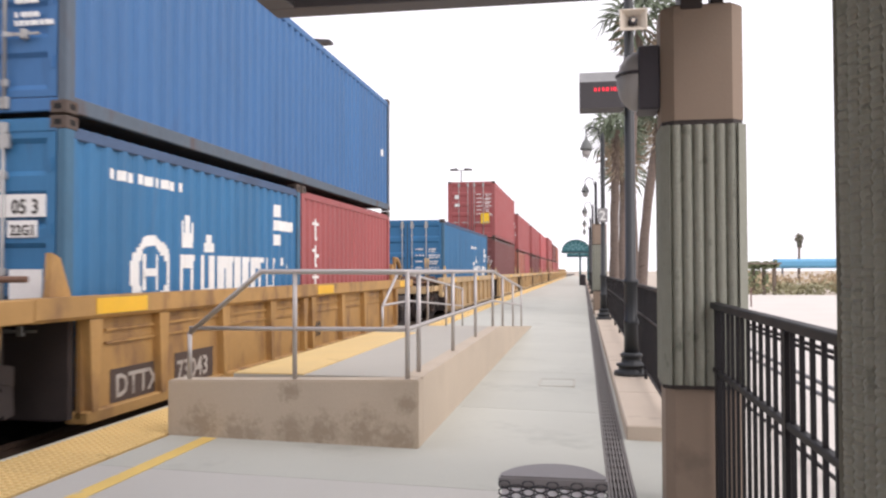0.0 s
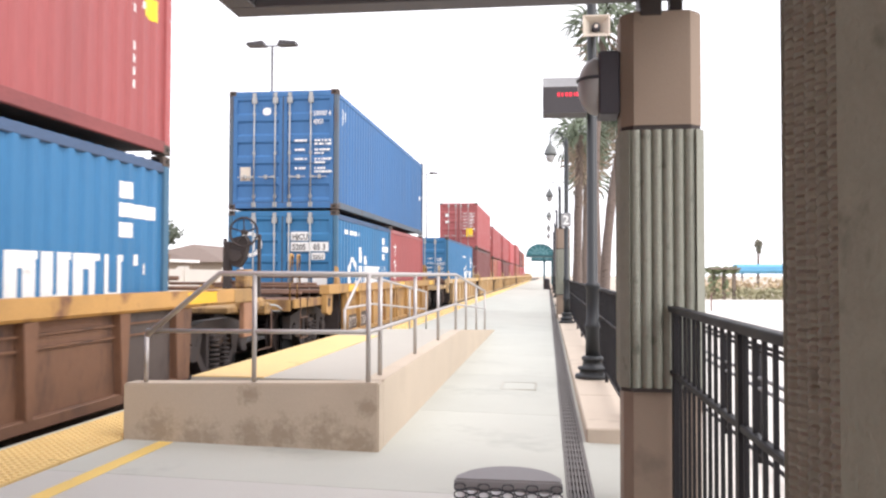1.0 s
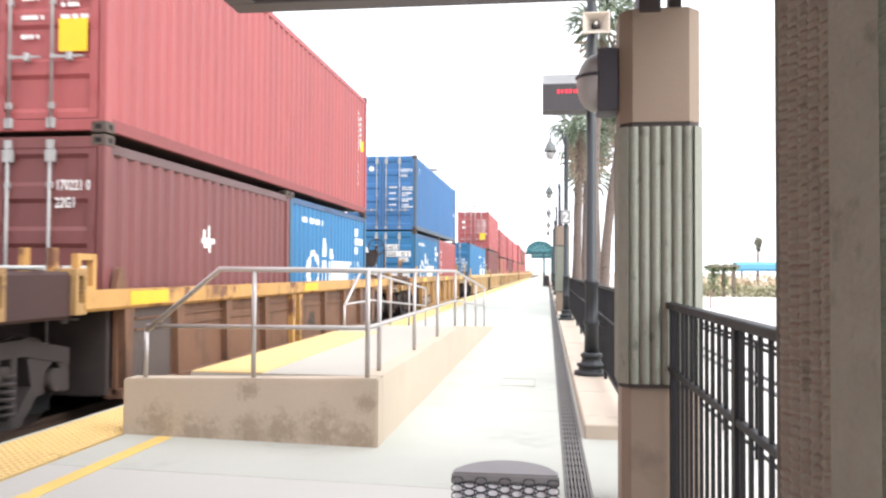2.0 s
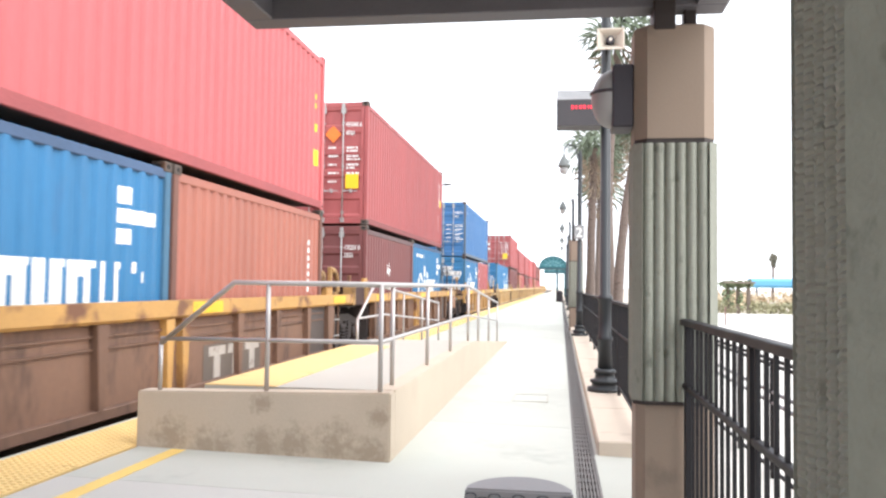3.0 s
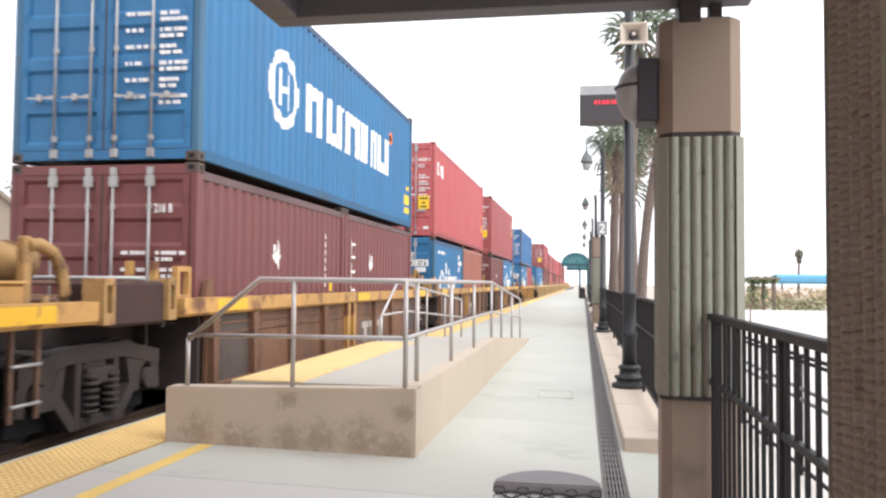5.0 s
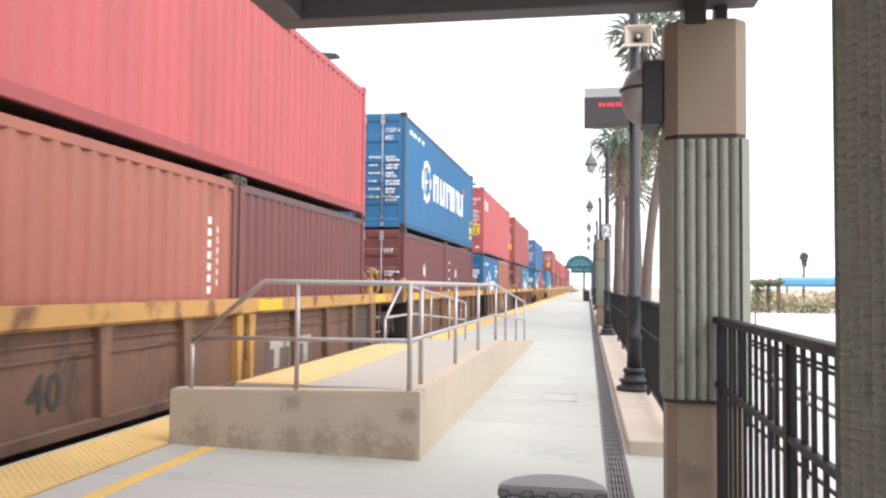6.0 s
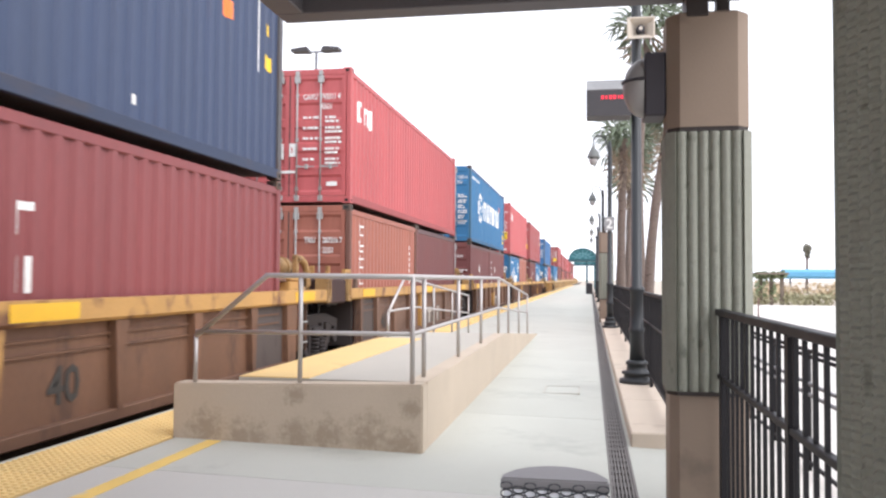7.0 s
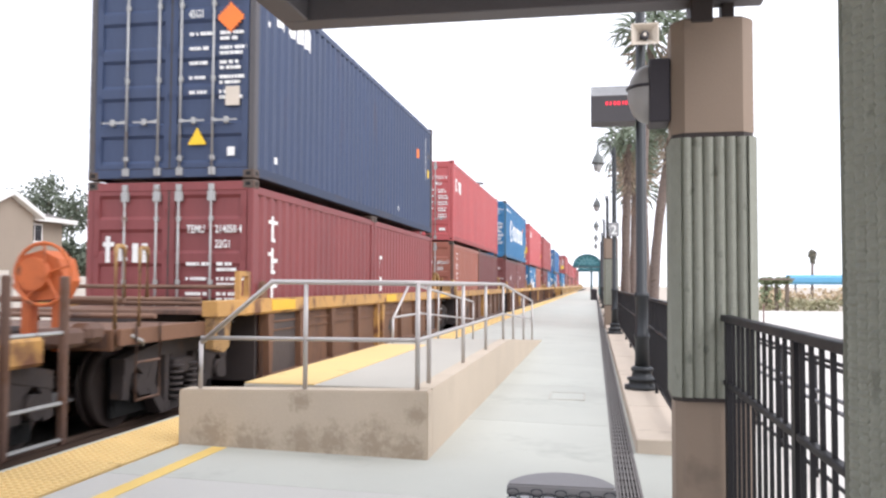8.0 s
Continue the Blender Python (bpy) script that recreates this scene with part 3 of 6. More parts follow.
def side_codes(y, top):
    return [(y, y + 0.07, top - 0.14 * i - 0.09, top - 0.14 * i) for i in range(13) if i not in (7, 8)] + [(y + 0.22, y + 0.28, top - 0.13 * i - 0.18, top - 0.13 * i - 0.10) for i in range(6)]


TALL, LOW = 2.896, 2.591
L40, L20 = 12.192, 6.058


def diamond(x, z, r, n=10):
    return [(x - r * (1 - abs(2 * i + 1 - n) / n), x + r * (1 - abs(2 * i + 1 - n) / n), z - r + 2 * r * i / n, z - r + 2 * r * (i + 1) / n) for i in range(n)]


def triangle(x, z, w, h, n=6):
    return [(x - w / 2 * (1 - (i + 0.3) / n), x + w / 2 * (1 - (i + 0.3) / n), z + h * i / n, z + h * (i + 1) / n) for i in range(n)]


def door_lines(z, rows=5, x=0.27):
    """Small print on a door: a short word and two lines of broken bars in each row."""
    rng = random.Random(rows * 7 + int(z * 100))
    out = []
    for i in range(rows):
        z0 = z - i * 0.20
        for left, widest, n in ((x, 0.30, 1), (x + 0.44, 0.34, 2)):
            for k in range(n):
                a, end = left, left + widest * rng.uniform(0.55, 1.0)
                while a < end:
                    w = rng.choice((0.025, 0.04, 0.055, 0.08))
                    out.append((a, a + w, z0 - k * 0.075, z0 - k * 0.075 + 0.045))
                    a += w + rng.choice((0.012, 0.015, 0.035))
    return out


def top_box(y, mat, height, label, marks=(), stickers=(), numbers=(), end_marks=()):
    return container(L40, height, mat, y, SPLIT + 0.02, label, marks, stickers, numbers, end_marks)


def low_box(y, mat, label, marks=(), stickers=(), numbers=(), end_marks=(), length=L20):
    return container(length, LOW, mat, y, SPLIT - LOW, label, marks, stickers, numbers, end_marks)


def hand_mark(y, z):
    """A plain diamond with four short strokes above it."""
    n = 9
    out = []
    for i in range(n):
        o = 0.17 * (1 - abs(2 * i + 1 - n) / n)
        a = y - 0.17 + 0.34 * i / n
        out.append((a, a + 0.34 / n, z - o * 1.2, z + o * 0.6))
    return out + [(y - 0.13 + i * 0.07, y - 0.085 + i * 0.07, z + 0.05, z + (0.16, 0.22, 0.23, 0.17)[i]) for i in range(4)]


ARROW = [(2.48, 2.87, 1.56, 1.63), (2.56, 2.79, 1.50, 1.56), (2.63, 2.72, 1.44, 1.50)]
ARROW_TOP = [(2.52, 2.58, 1.63, 1.74), (2.61, 2.67, 1.63, 1.80), (2.70, 2.76, 1.63, 1.76)]
UNIT = 15.77
# rear end of each 40 ft bay at the start, from the front of the train to its rear
S3, S2, S1, S0 = 41.95, 26.35, 6.52, -13.55
N1, N2, N3, N4 = -29.32, -44.97, -60.93, -76.65

NUM_BLUE = [("530007 4", 0.15, 0.46, 2.02), ("42G1", 0.15, 0.46, 1.84)]


def loads():
    sky_end = [(MARK, [(0.20, 0.58, 1.93, 2.12), (0.20, 1.03, 1.70, 1.90), (0.66, 0.95, 1.52, 1.67), (0.24, 0.58, 0.90, 1.26), (0.68, 1.00, 0.92, 1.24), (0.24, 0.58, 0.66, 0.86)] + [(-0.90 - 0.036 * (4 - abs(i - 4)), -0.90 + 0.036 * (4 - abs(i - 4)), 1.0 + i * 0.044, 1.044 + i * 0.044) for i in range(1, 8)]), (MARK_DARK, [(-0.965 + i * 0.04, -0.95 + i * 0.04, 1.17, 1.25) for i in range(4)])]
    ring = ring_spans(-0.72, 1.55, 0.27, 0.075, 0.03)
    ring += [(-0.82, -0.77, 1.42, 1.68), (-0.66, -0.61, 1.42, 1.68)]
    sky_ring = [(MARK, [(a, b, c + 0.30, d + 0.30) for a, b, c, d in ring])]
    # the bays ahead
    emblem = [[(m[0] + 6.0, m[1] + 6.0, m[2], m[3]) for m in (g if isinstance(g, list) else [g])] for g in logo_small()]
    container(L40, TALL, P_SKY, S2, SPLIT - LOW, "sky-blue high forty-foot container with white emblem, single stacked", emblem, end_marks=[(MARK, door_lines(1.9, 4)), (HORN, [(-0.9, -0.65, 0.7, 1.0)])])
    container(L40, TALL, P_MAROON, S3, SPLIT - LOW, "maroon high forty-foot container in a well wagon", (), end_marks=[(MARK, door_lines(1.9, 4))])
    container(L40, TALL, P_CRIMSON, S3, SPLIT - LOW + TALL + 0.02, "weathered red high forty-foot container with door markings", (),
              end_marks=[(MARK, door_lines(2.2, 6) + [(-0.85, -0.65, 2.0, 2.2), (-0.85, -0.6, 1.6, 1.75)]), (MARK_YELLOW, [(0.50, 0.92, 0.72, 1.25)])])
    ahead = [(P_CRIMSON, P_ORANGE, LOW), (P_CRIMSON, P_MAROON, LOW), (P_RED, P_CRIMSON, LOW), (P_CRIMSON, P_ORANGE, TALL), (P_MAROON, P_CRIMSON, LOW), (P_ORANGE, P_CRIMSON, LOW)]
    for i, (t, l, h) in enumerate(ahead):
        y = S3 + 15.4 * (i + 1) + (4.0 if i >= 3 else 0)
        end = [(MARK, door_lines(1.9, 6))] if i < 2 else ()
        top_box(y, t, h, "weathered red corrugated forty-foot container far up the train", end_marks=end)
        low_box(y, l, "brownish red twenty-foot container in a well wagon")
        low_box(y + 6.13, l if i % 2 else P_CRIMSON, "dull red twenty-foot container in a well wagon")
    # blue pair
    top_box(S1, P_BLUE, LOW, "bright blue corrugated forty-foot container with rusty lower edge", [(0.55, 0.62, 1.9, 2.25), (0.66, 0.72, 2.0, 2.2), (11.5, 11.7, 1.2, 1.35)],
            numbers=NUM_BLUE, end_marks=[(MARK, door_lines(1.46, 4) + [(-0.42, -0.30, 2.05, 2.21), (-0.45, -0.421, 2.08, 2.18), (-0.299, -0.27, 2.08, 2.18)]), (HORN, [(-0.95, -0.72, 0.62, 0.92)])])
    low_box(S1, P_SKY, "sky-blue twenty-foot container with white emblem and plates", logo_small(), end_marks=sky_end + sky_ring, numbers=[("HJCU", 0.17, 0.23, 1.955, MARK_DARK), ("5205", 0.18, 0.23, 1.73, MARK_DARK), ("05 3", 0.18, 0.70, 1.73, MARK_DARK), ("22G1", 0.13, 0.69, 1.54, MARK_DARK)])
    low_box(S1 + 6.13, P_CRIMSON, "dull red twenty-foot container with upright white mark", upright_mark(0.62, 2.1))
    # dark red over maroon and blue
    top_box(S0, P_CRIMSON, TALL, "dusty dark red high forty-foot container with hazard labels", side_codes(11.3, 2.4),
            [([(11.55, 11.85, 1.5, 1.75)], MARK_YELLOW, "yellow warning triangle")],
            [("433346 6", 0.15, 0.46, 2.30), ("45G1", 0.15, 0.46, 2.10)],
            [(MARK, door_lines(1.78, 5)), (MARK_ORANGE, diamond(0.38, 2.12, 0.20)), (MARK_YELLOW, [(0.69, 1.00, 0.84, 1.18), (-0.95, -0.70, 0.85, 1.0)])])
    low_box(S0, P_MAROON, "maroon twenty-foot container in a well wagon", ARROW + ARROW_TOP, numbers=[("170221 0", 0.15, 0.46, 2.02), ("22G1", 0.15, 0.46, 1.84)], end_marks=[(MARK, door_lines(1.2, 3))])
    low_box(S0 + 6.13, P_SKY, "sky-blue twenty-foot container with large white emblem", logo_small())
    # red over blue and orange-brown
    cai = [(0.55, 0.65, 1.95, 2.36), (0.65, 0.85, 2.26, 2.36), (0.65, 0.85, 1.95, 2.05), (0.95, 1.05, 1.95, 2.30), (1.20, 1.30, 1.95, 2.30), (1.05, 1.20, 2.22, 2.32), (1.42, 1.55, 1.93, 2.34)]
    top_box(N1, P_RED, TALL, "bright red high forty-foot container with white emblem", cai, [([(11.55, 11.85, 0.78, 1.08), (11.6, 11.8, 1.42, 1.56), (11.62, 11.78, 1.85, 1.95), (11.62, 11.78, 2.02, 2.12)], MARK_YELLOW, "yellow height stickers")],
            [("CAXU", 0.15, 0.05, 2.30), ("643307 8", 0.15, 0.46, 2.30), ("45G1", 0.15, 0.46, 2.11)],
            [(MARK, door_lines(1.85, 6)), (MARK_YELLOW, [(0.70, 1.04, 0.83, 1.24)] + triangle(-0.40, 1.40, 0.24, 0.22)), (MARK_DARK, [(0.74, 1.00, 1.13, 1.18), (0.82, 0.92, 1.00, 1.05), (0.78, 0.96, 0.88, 0.93)]), (MARK_ORANGE, diamond(0.38, 2.08, 0.17)), (MARK, [(0.86, 1.02, 0.22, 0.30)]), (MARK, [(-1.0, -0.86, 2.02, 2.2), (-0.82, -0.70, 2.02, 2.2), (-0.66, -0.60, 2.02, 2.2)] + [(a + 0.35, b + 0.35, c + 0.56, d + 0.56) for a, b, c, d in ring])])
    low_box(N1, P_SKY, "sky-blue twenty-foot container with ring emblem and plates", logo_small(), end_marks=sky_end + sky_ring, numbers=[("HJCU", 0.17, 0.23, 1.955, MARK_DARK), ("5204", 0.18, 0.23, 1.73, MARK_DARK), ("37 6", 0.18, 0.70, 1.73, MARK_DARK)])
    low_box(N1 + 6.13, P_ORANGE, "orange-brown twenty-foot container in a well wagon", side_codes(5.3, 2.0))
    # blue with large emblem over two maroon
    top_box(N2, P_SKY, TALL, "blue high forty-foot container with large white emblem", logo_big(),
            [([(9.68, 9.98, 1.90, 2.04), (9.74, 9.92, 1.84, 2.10)], MARK_ORANGE, "orange placard"), ([(11.45, 11.95, 0.36, 0.50), (11.45, 11.95, 0.58, 0.82), (11.55, 11.85, 0.95, 1.05)], MARK_YELLOW, "yellow height stickers")],
            [("172571 6", 0.15, 0.46, 2.40), ("45G1", 0.15, 0.46, 2.21)], [(MARK, door_lines(1.75, 6))])
    for dy in (0, 6.13):
        low_box(N2 + dy, P_MAROON, "maroon twenty-foot container with small white marks", hand_mark(1.95 if dy else 2.68, 1.58) + side_codes(5.0, 2.04) + (upright_mark(0.48, 2.02) if dy else []),
                [([(5.22, 5.38, 1.03, 1.18)], MARK_YELLOW, "yellow sticker")], [("216 8", 0.15, 0.46, 2.0)] if not dy else (), [(MARK, door_lines(1.5, 4))] if not dy else ())
    # red over orange and maroon
    top_box(N3, P_RED, LOW, "bright red forty-foot container with white emblem near the doors", [(a, b, c - 0.3, d - 0.3) for a, b, c, d in cai], (),
            [("CAXU", 0.15, 0.05, 1.99), ("743311 4", 0.15, 0.40, 1.99), ("42G1", 0.15, 0.40, 1.80)],
            [(MARK, door_lines(1.62, 5) + [(-0.95, -0.55, 1.95, 2.15), (-0.25, -0.12, 0.85, 1.15), (0.0, 0.13, 0.9, 1.15)]), (HORN, [(-0.98, -0.78, 0.75, 1.05)]), (MARK, [(-0.3, 0.12, 0.58, 0.63), (0.75, 0.95, 0.33, 0.41)])])
    low_box(N3, P_ORANGE, "orange-brown twenty-foot container with upright white mark", upright_mark(0.67, 2.27, 5, 0.34, 0.24, 0.08) + side_codes(5.3, 2.0),
            [([(5.5, 5.62, 0.4, 0.6)], MARK_YELLOW, "yellow sticker")], [("TRIU", 0.15, 0.10, 1.86), ("287216 7", 0.15, 0.46, 1.86), ("22G1", 0.15, 0.46, 1.67)], [(MARK, door_lines(1.05, 3) + [(-0.4, -0.22, 1.5, 1.7)])])
    low_box(N3 + 6.13, P_MAROON, "maroon twenty-foot container in a well wagon")
    # navy over two maroon
    top_box(N4, P_NAVY, TALL, "navy blue high forty-foot container with hazard labels", [(0.85 + i * 0.38, 1.13 + i * 0.38, 2.30, 2.62) for i in range(4)] + [(0.5, 0.6, 2.2, 2.28), (8.2, 8.3, 0.3, 0.4), (0.8, 0.9, 0.3, 0.4)] + [(11.3, 11.38, 1.4, 2.5)],
            [([(10.2, 10.5, 1.85, 2.08)], MARK_ORANGE, "orange placard"), ([(11.55, 11.8, 1.5, 1.7), (11.6, 11.75, 2.0, 2.15)], MARK_YELLOW, "yellow triangle stickers")],
            [("662016 8", 0.15, 0.46, 2.45), ("45G1", 0.15, 0.03, 2.20)],
            [(MARK, door_lines(1.95, 5)), (MARK_ORANGE, diamond(0.86, 2.18, 0.20)), (MARK_YELLOW, triangle(0.40, 0.46, 0.26, 0.22)), (HORN, [(0.80, 1.00, 0.98, 1.24)]), (MARK, [(0.84, 0.94, 0.30, 0.42)])])
    low_box(N4, P_WINE, "maroon twenty-foot container with white emblem on the doors", upright_mark(0.62, 2.15), (), [("TEMU", 0.15, 0.05, 1.88), ("214050 4", 0.15, 0.46, 1.88), ("22G1", 0.15, 0.46, 1.68)],
            [(MARK, door_lines(1.44, 5) + [(-0.92, -0.86, 1.48, 1.84), (-0.96, -0.80, 1.70, 1.76), (-0.74, -0.60, 1.50, 1.56), (-0.74, -0.68, 1.50, 1.72), (-0.74, -0.60, 1.66, 1.72), (-0.52, -0.44, 1.48, 1.74), (-0.38, -0.30, 1.48, 1.74)])])
    low_box(N4 + 6.13, P_WINE, "maroon twenty-foot container with white letters", [(0.45, 0.50, 1.53, 1.80), (0.50, 0.66, 1.73, 1.80), (0.46, 0.51, 1.06, 1.36), (0.60, 0.65, 1.06, 1.36)])


loads()

# ---- well wagons ----
SILL_X = 1.46
Z_SILL, Z_BELLY = 1.15, 0.08


def well_meshes(sill_mat, side_mat):
    k = {}
    for name, y0, y1 in (("sill_near", -0.72, 13.65), ("sill_far", -1.45, 12.92)):
        bm = bmesh.new()
        prism(bm, [(1.28, Z_SILL), (SILL_X, Z_SILL), (SILL_X, Z_SILL - 0.17), (SILL_X - 0.03, Z_SILL - 0.20), (1.28, Z_SILL - 0.20)], "y", y0, y1)
        k[name] = mesh_of("top_sill", bm, sill_mat)
    bm = bmesh.new()
    box(bm, 1.30, 1.345, 0.05, 12.15, Z_BELLY, Z_SILL - 0.2)
    k["side_panel"] = mesh_of("side_panel", bm, side_mat)
    bm = bmesh.new()
    box(bm, 1.346, 1.37, 0.4, 11.8, 0, 0.022)
    k["stringer"] = mesh_of("stringer", bm, side_mat)
    bm = bmesh.new()
    box(bm, 1.20, SILL_X - 0.04, 0.05, 12.15, Z_BELLY - 0.05, Z_BELLY + 0.06, 0.01)
    k["bottom_sill"] = mesh_of("bottom_sill", bm, side_mat)
    bm = bmesh.new()
    prism(bm, [(-0.045, Z_BELLY + 0.05), (0.045, Z_BELLY + 0.05), (0.10, Z_SILL - 0.205), (-0.10, Z_SILL - 0.205)], "x", 1.345, SILL_X - 0.03)
    k["rib"] = mesh_of("rib", bm, side_mat)
    k["mid_rib"] = k["rib"].copy()
    k["mid_rib"].materials[0] = sill_mat
    bm = bmesh.new()
    prism(bm, [(12.10, Z_BELLY + 0.02), (12.36, Z_BELLY + 0.02), (12.42, Z_SILL - 0.205), (12.10, Z_SILL - 0.205)], "x", 1.30, SILL_X - 0.05)
    k["end_rib"] = mesh_of("end_rib", bm, side_mat)
    bm = bmesh.new()
    box(bm, 1.347, 1.352, 0.24, 1.26, Z_BELLY + 0.06, Z_SILL - 0.21)
    k["first_bay"] = mesh_of("end_panel", bm, W_DARK)
    bm = bmesh.new()
    box(bm, 1.347, 1.352, 10.90, 11.96, Z_BELLY + 0.06, Z_SILL - 0.21)
    k["last_bay"] = mesh_of("end_panel", bm, W_DARK)
    bm = bmesh.new()
    for yy in (12.70, 13.02):
        box(bm, 1.30, 1.34, yy - 0.02, yy + 0.02, 0.22, 0.95, 0.006)
    k["ladder"] = mesh_of("ladder_rail", bm, side_mat)
    bm = bmesh.new()
    tube(bm, (1.34, 12.68, 0), (1.34, 13.04, 0), 0.016, 8)
    k["rung"] = mesh_of("rung", bm, BAR_STEEL)
    bm = bmesh.new()
    box(bm, -1.2, 1.2, 0.0, 12.2, Z_BELLY - 0.02, Z_BELLY + 0.06)
    k["floor"] = mesh_of("well_floor", bm, DARK_IRON)
    bm = bmesh.new()
    box(bm, -1.27, 1.27, -0.02, 0.06, Z_BELLY, 1.12)
    k["bulkhead"] = mesh_of("bulkhead", bm, DARK_IRON)
    bm = bmesh.new()
    box(bm, -1.27, 1.27, -1.45, -0.03, 0.98, 1.04, 0.01)
    k["deck"] = mesh_of("end_deck", bm, W_BROWN)
    bm = bmesh.new()
    box(bm, -1.25, 1.25, -3.15, -1.46, 0.84, 0.90, 0.01)
    k["walkway"] = mesh_of("walkway", bm, W_BROWN)
    rusty = side_mat in (W_BROWN, W_RUST)
    end_mat = side_mat if rusty else sill_mat
    bm = bmesh.new()
    box(bm, -0.025, 0.025, -3.19, -1.46, 0.75, 0.912, 0.008)
    k["side_beam"] = mesh_of("side_beam", bm, end_mat)
    bm = bmesh.new()
    box(bm, -1.22, 1.22, -3.20, -3.152, 0.70, 0.905, 0.008)
    k["end_sill"] = mesh_of("end_sill", bm, end_mat)
    bm = bmesh.new()
    box(bm, 1.26, SILL_X, -1.50, -0.722, Z_SILL - 0.19, Z_SILL - 0.005, 0.008)
    k["sill_nose"] = mesh_of("sill_nose", bm, sill_mat)
    bm = bmesh.new()
    prism(bm, [(-1.48, 0.60), (-1.20, 0.54), (-1.06, 0.60), (-1.02, 0.955), (-1.48, 0.955)], "x", 1.30, 1.40)
    # dark patch on the plate's face paints the shade of a rectangular opening
    box(bm, 1.398, 1.404, -1.38, -1.20, 0.72, 0.88, 0, 1)
    k["nose_plate"] = mesh_of("nose_plate", bm, OCHRE_WORN if rusty else end_mat, DARK_IRON)
    bm = bmesh.new()
    bent_tube(bm, [(0, 0, 0.0), (0, 0, 0.77), (0, 0.025, 0.80), (0, 0.12, 0.80), (0, 0.145, 0.77), (0, 0.145, 0.30)], 0.022, 8)
    k["hand_hold"] = mesh_of("hand_hold", bm, OCHRE_WORN if rusty else end_mat)
    # blunt end with a deep side plate and a low coupler platform
    bm = bmesh.new()
    box(bm, -1.46, -1.38, -2.30, -1.84, 0.46, 0.955, 0.012)
    k["end_plate"] = mesh_of("end_plate", bm, END_TAN)
    bm = bmesh.new()
    box(bm, -1.47, -1.22, -2.32, -1.452, 0.957, 1.145, 0.012)
    k["plate_cap"] = mesh_of("plate_cap", bm, OCHRE_WORN)
    bm = bmesh.new()
    box(bm, -1.44, -1.26, -2.26, -1.96, 1.147, 1.42, 0.03)
    k["end_block"] = mesh_of("end_block", bm, OCHRE_WORN)
    bm = bmesh.new()
    box(bm, -1.0, 1.0, -3.55, -2.34, 0.76, 0.86, 0.02)
    box(bm, -1.20, 1.20, -3.75, -3.50, 0.70, 0.90, 0.03)
    box(bm, -1.26, -0.95, -3.05, -2.75, 0.78, 0.95, 0.04)
    box(bm, -1.22, -0.98, -3.42, -3.16, 0.80, 0.98, 0.05)
    k["platform"] = mesh_of("coupler_platform", bm, OCHRE_WORN if side_mat is W_RUST else RUSTY)
    bm = bmesh.new()
    bent_tube(bm, [(-1.0, -3.62, 0.88), (-1.30, -3.70, 0.84), (-1.34, -3.82, 0.78), (-1.30, -3.90, 0.74), (-0.2, -3.92, 0.72)], 0.016, 6)
    k["lever"] = mesh_of("cut_lever", bm, BAR_STEEL)
    bm = bmesh.new()
    bent_tube(bm, [(-1.33, -2.55, 0.80), (-1.33, -2.55, 0.20), (-1.33, -3.35, 0.20), (-1.33, -3.35, 0.80)], 0.012, 6)
    k["end_step"] = mesh_of("stirrup_step", bm, RUSTY)
    bm = bmesh.new()
    box(bm, -0.45, 0.45, -1.70, -0.03, 0.66, 0.97)
    k["spine"] = mesh_of("spine_beam", bm, DARK_IRON)
    bm = bmesh.new()
    box(bm, -0.035, 0.035, -0.05, 0.05, 0.0, 0.52, 0.006)
    k["stanchion"] = mesh_of("stanchion", bm, sill_mat)
    bm = bmesh.new()
    tube(bm, (-1.15, 0, 0), (1.15, 0, 0), 0.028, 8)
    k["pipe"] = mesh_of("train_pipe", bm, W_BROWN)
    bm = bmesh.new()
    tube(bm, (0, 0, 0.46), (0, -0.80, 0.46), 0.17, 16)
    tube(bm, (0, -0.80, 0.46), (0, -0.92, 0.42), 0.17, 16, 0.08)
    for yy in (-0.12, -0.68):
        box(bm, -0.12, 0.12, yy - 0.05, yy + 0.05, 0.0, 0.34)
    for yy in (-0.24, -0.58):
        for i in range(16):
            p, q = 2 * math.pi * i / 16, 2 * math.pi * (i + 1) / 16
            tube(bm, (0.178 * math.cos(p), yy, 0.46 + 0.178 * math.sin(p)), (0.178 * math.cos(q), yy, 0.46 + 0.178 * math.sin(q)), 0.012, 6)
    k["cylinder"] = mesh_of("brake_cylinder", bm, OCHRE_WORN)
    bm = bmesh.new()
    box(bm, -0.16, 0.16, -0.18, 0.18, 0.0, 0.26, 0.02)
    box(bm, -0.18, 0.18, -0.20, 0.20, 0.262, 0.29, 0.006)
    k["valve_box"] = mesh_of("valve_box", bm, W_OCHRE)
    bm = bmesh.new()
    box(bm, -0.04, 0.04, -0.05, 0.05, 0.0, 0.66, 0.012)
    bent_tube(bm, [(-0.02, 0.0, 0.58), (-0.02, -0.16, 0.60), (-0.02, -0.34, 0.54), (-0.02, -0.46, 0.40), (-0.02, -0.52, 0.18), (-0.02, -0.50, 0.0)], 0.055, 10)
    tube(bm, (-0.06, -0.20, 0.0), (-0.06, -0.20, 0.16), 0.03, 8)
    k["brake_pipe"] = mesh_of("brake_pipe", bm, OCHRE_WORN)
    bm = bmesh.new()
    prism(bm, [(0.0, 0.0), (0.30, 0.0), (0.14, 0.34), (0.03, 0.38)], "x", 1.24, 1.30)
    if rusty:
        bm.free()
        bm = bmesh.new()
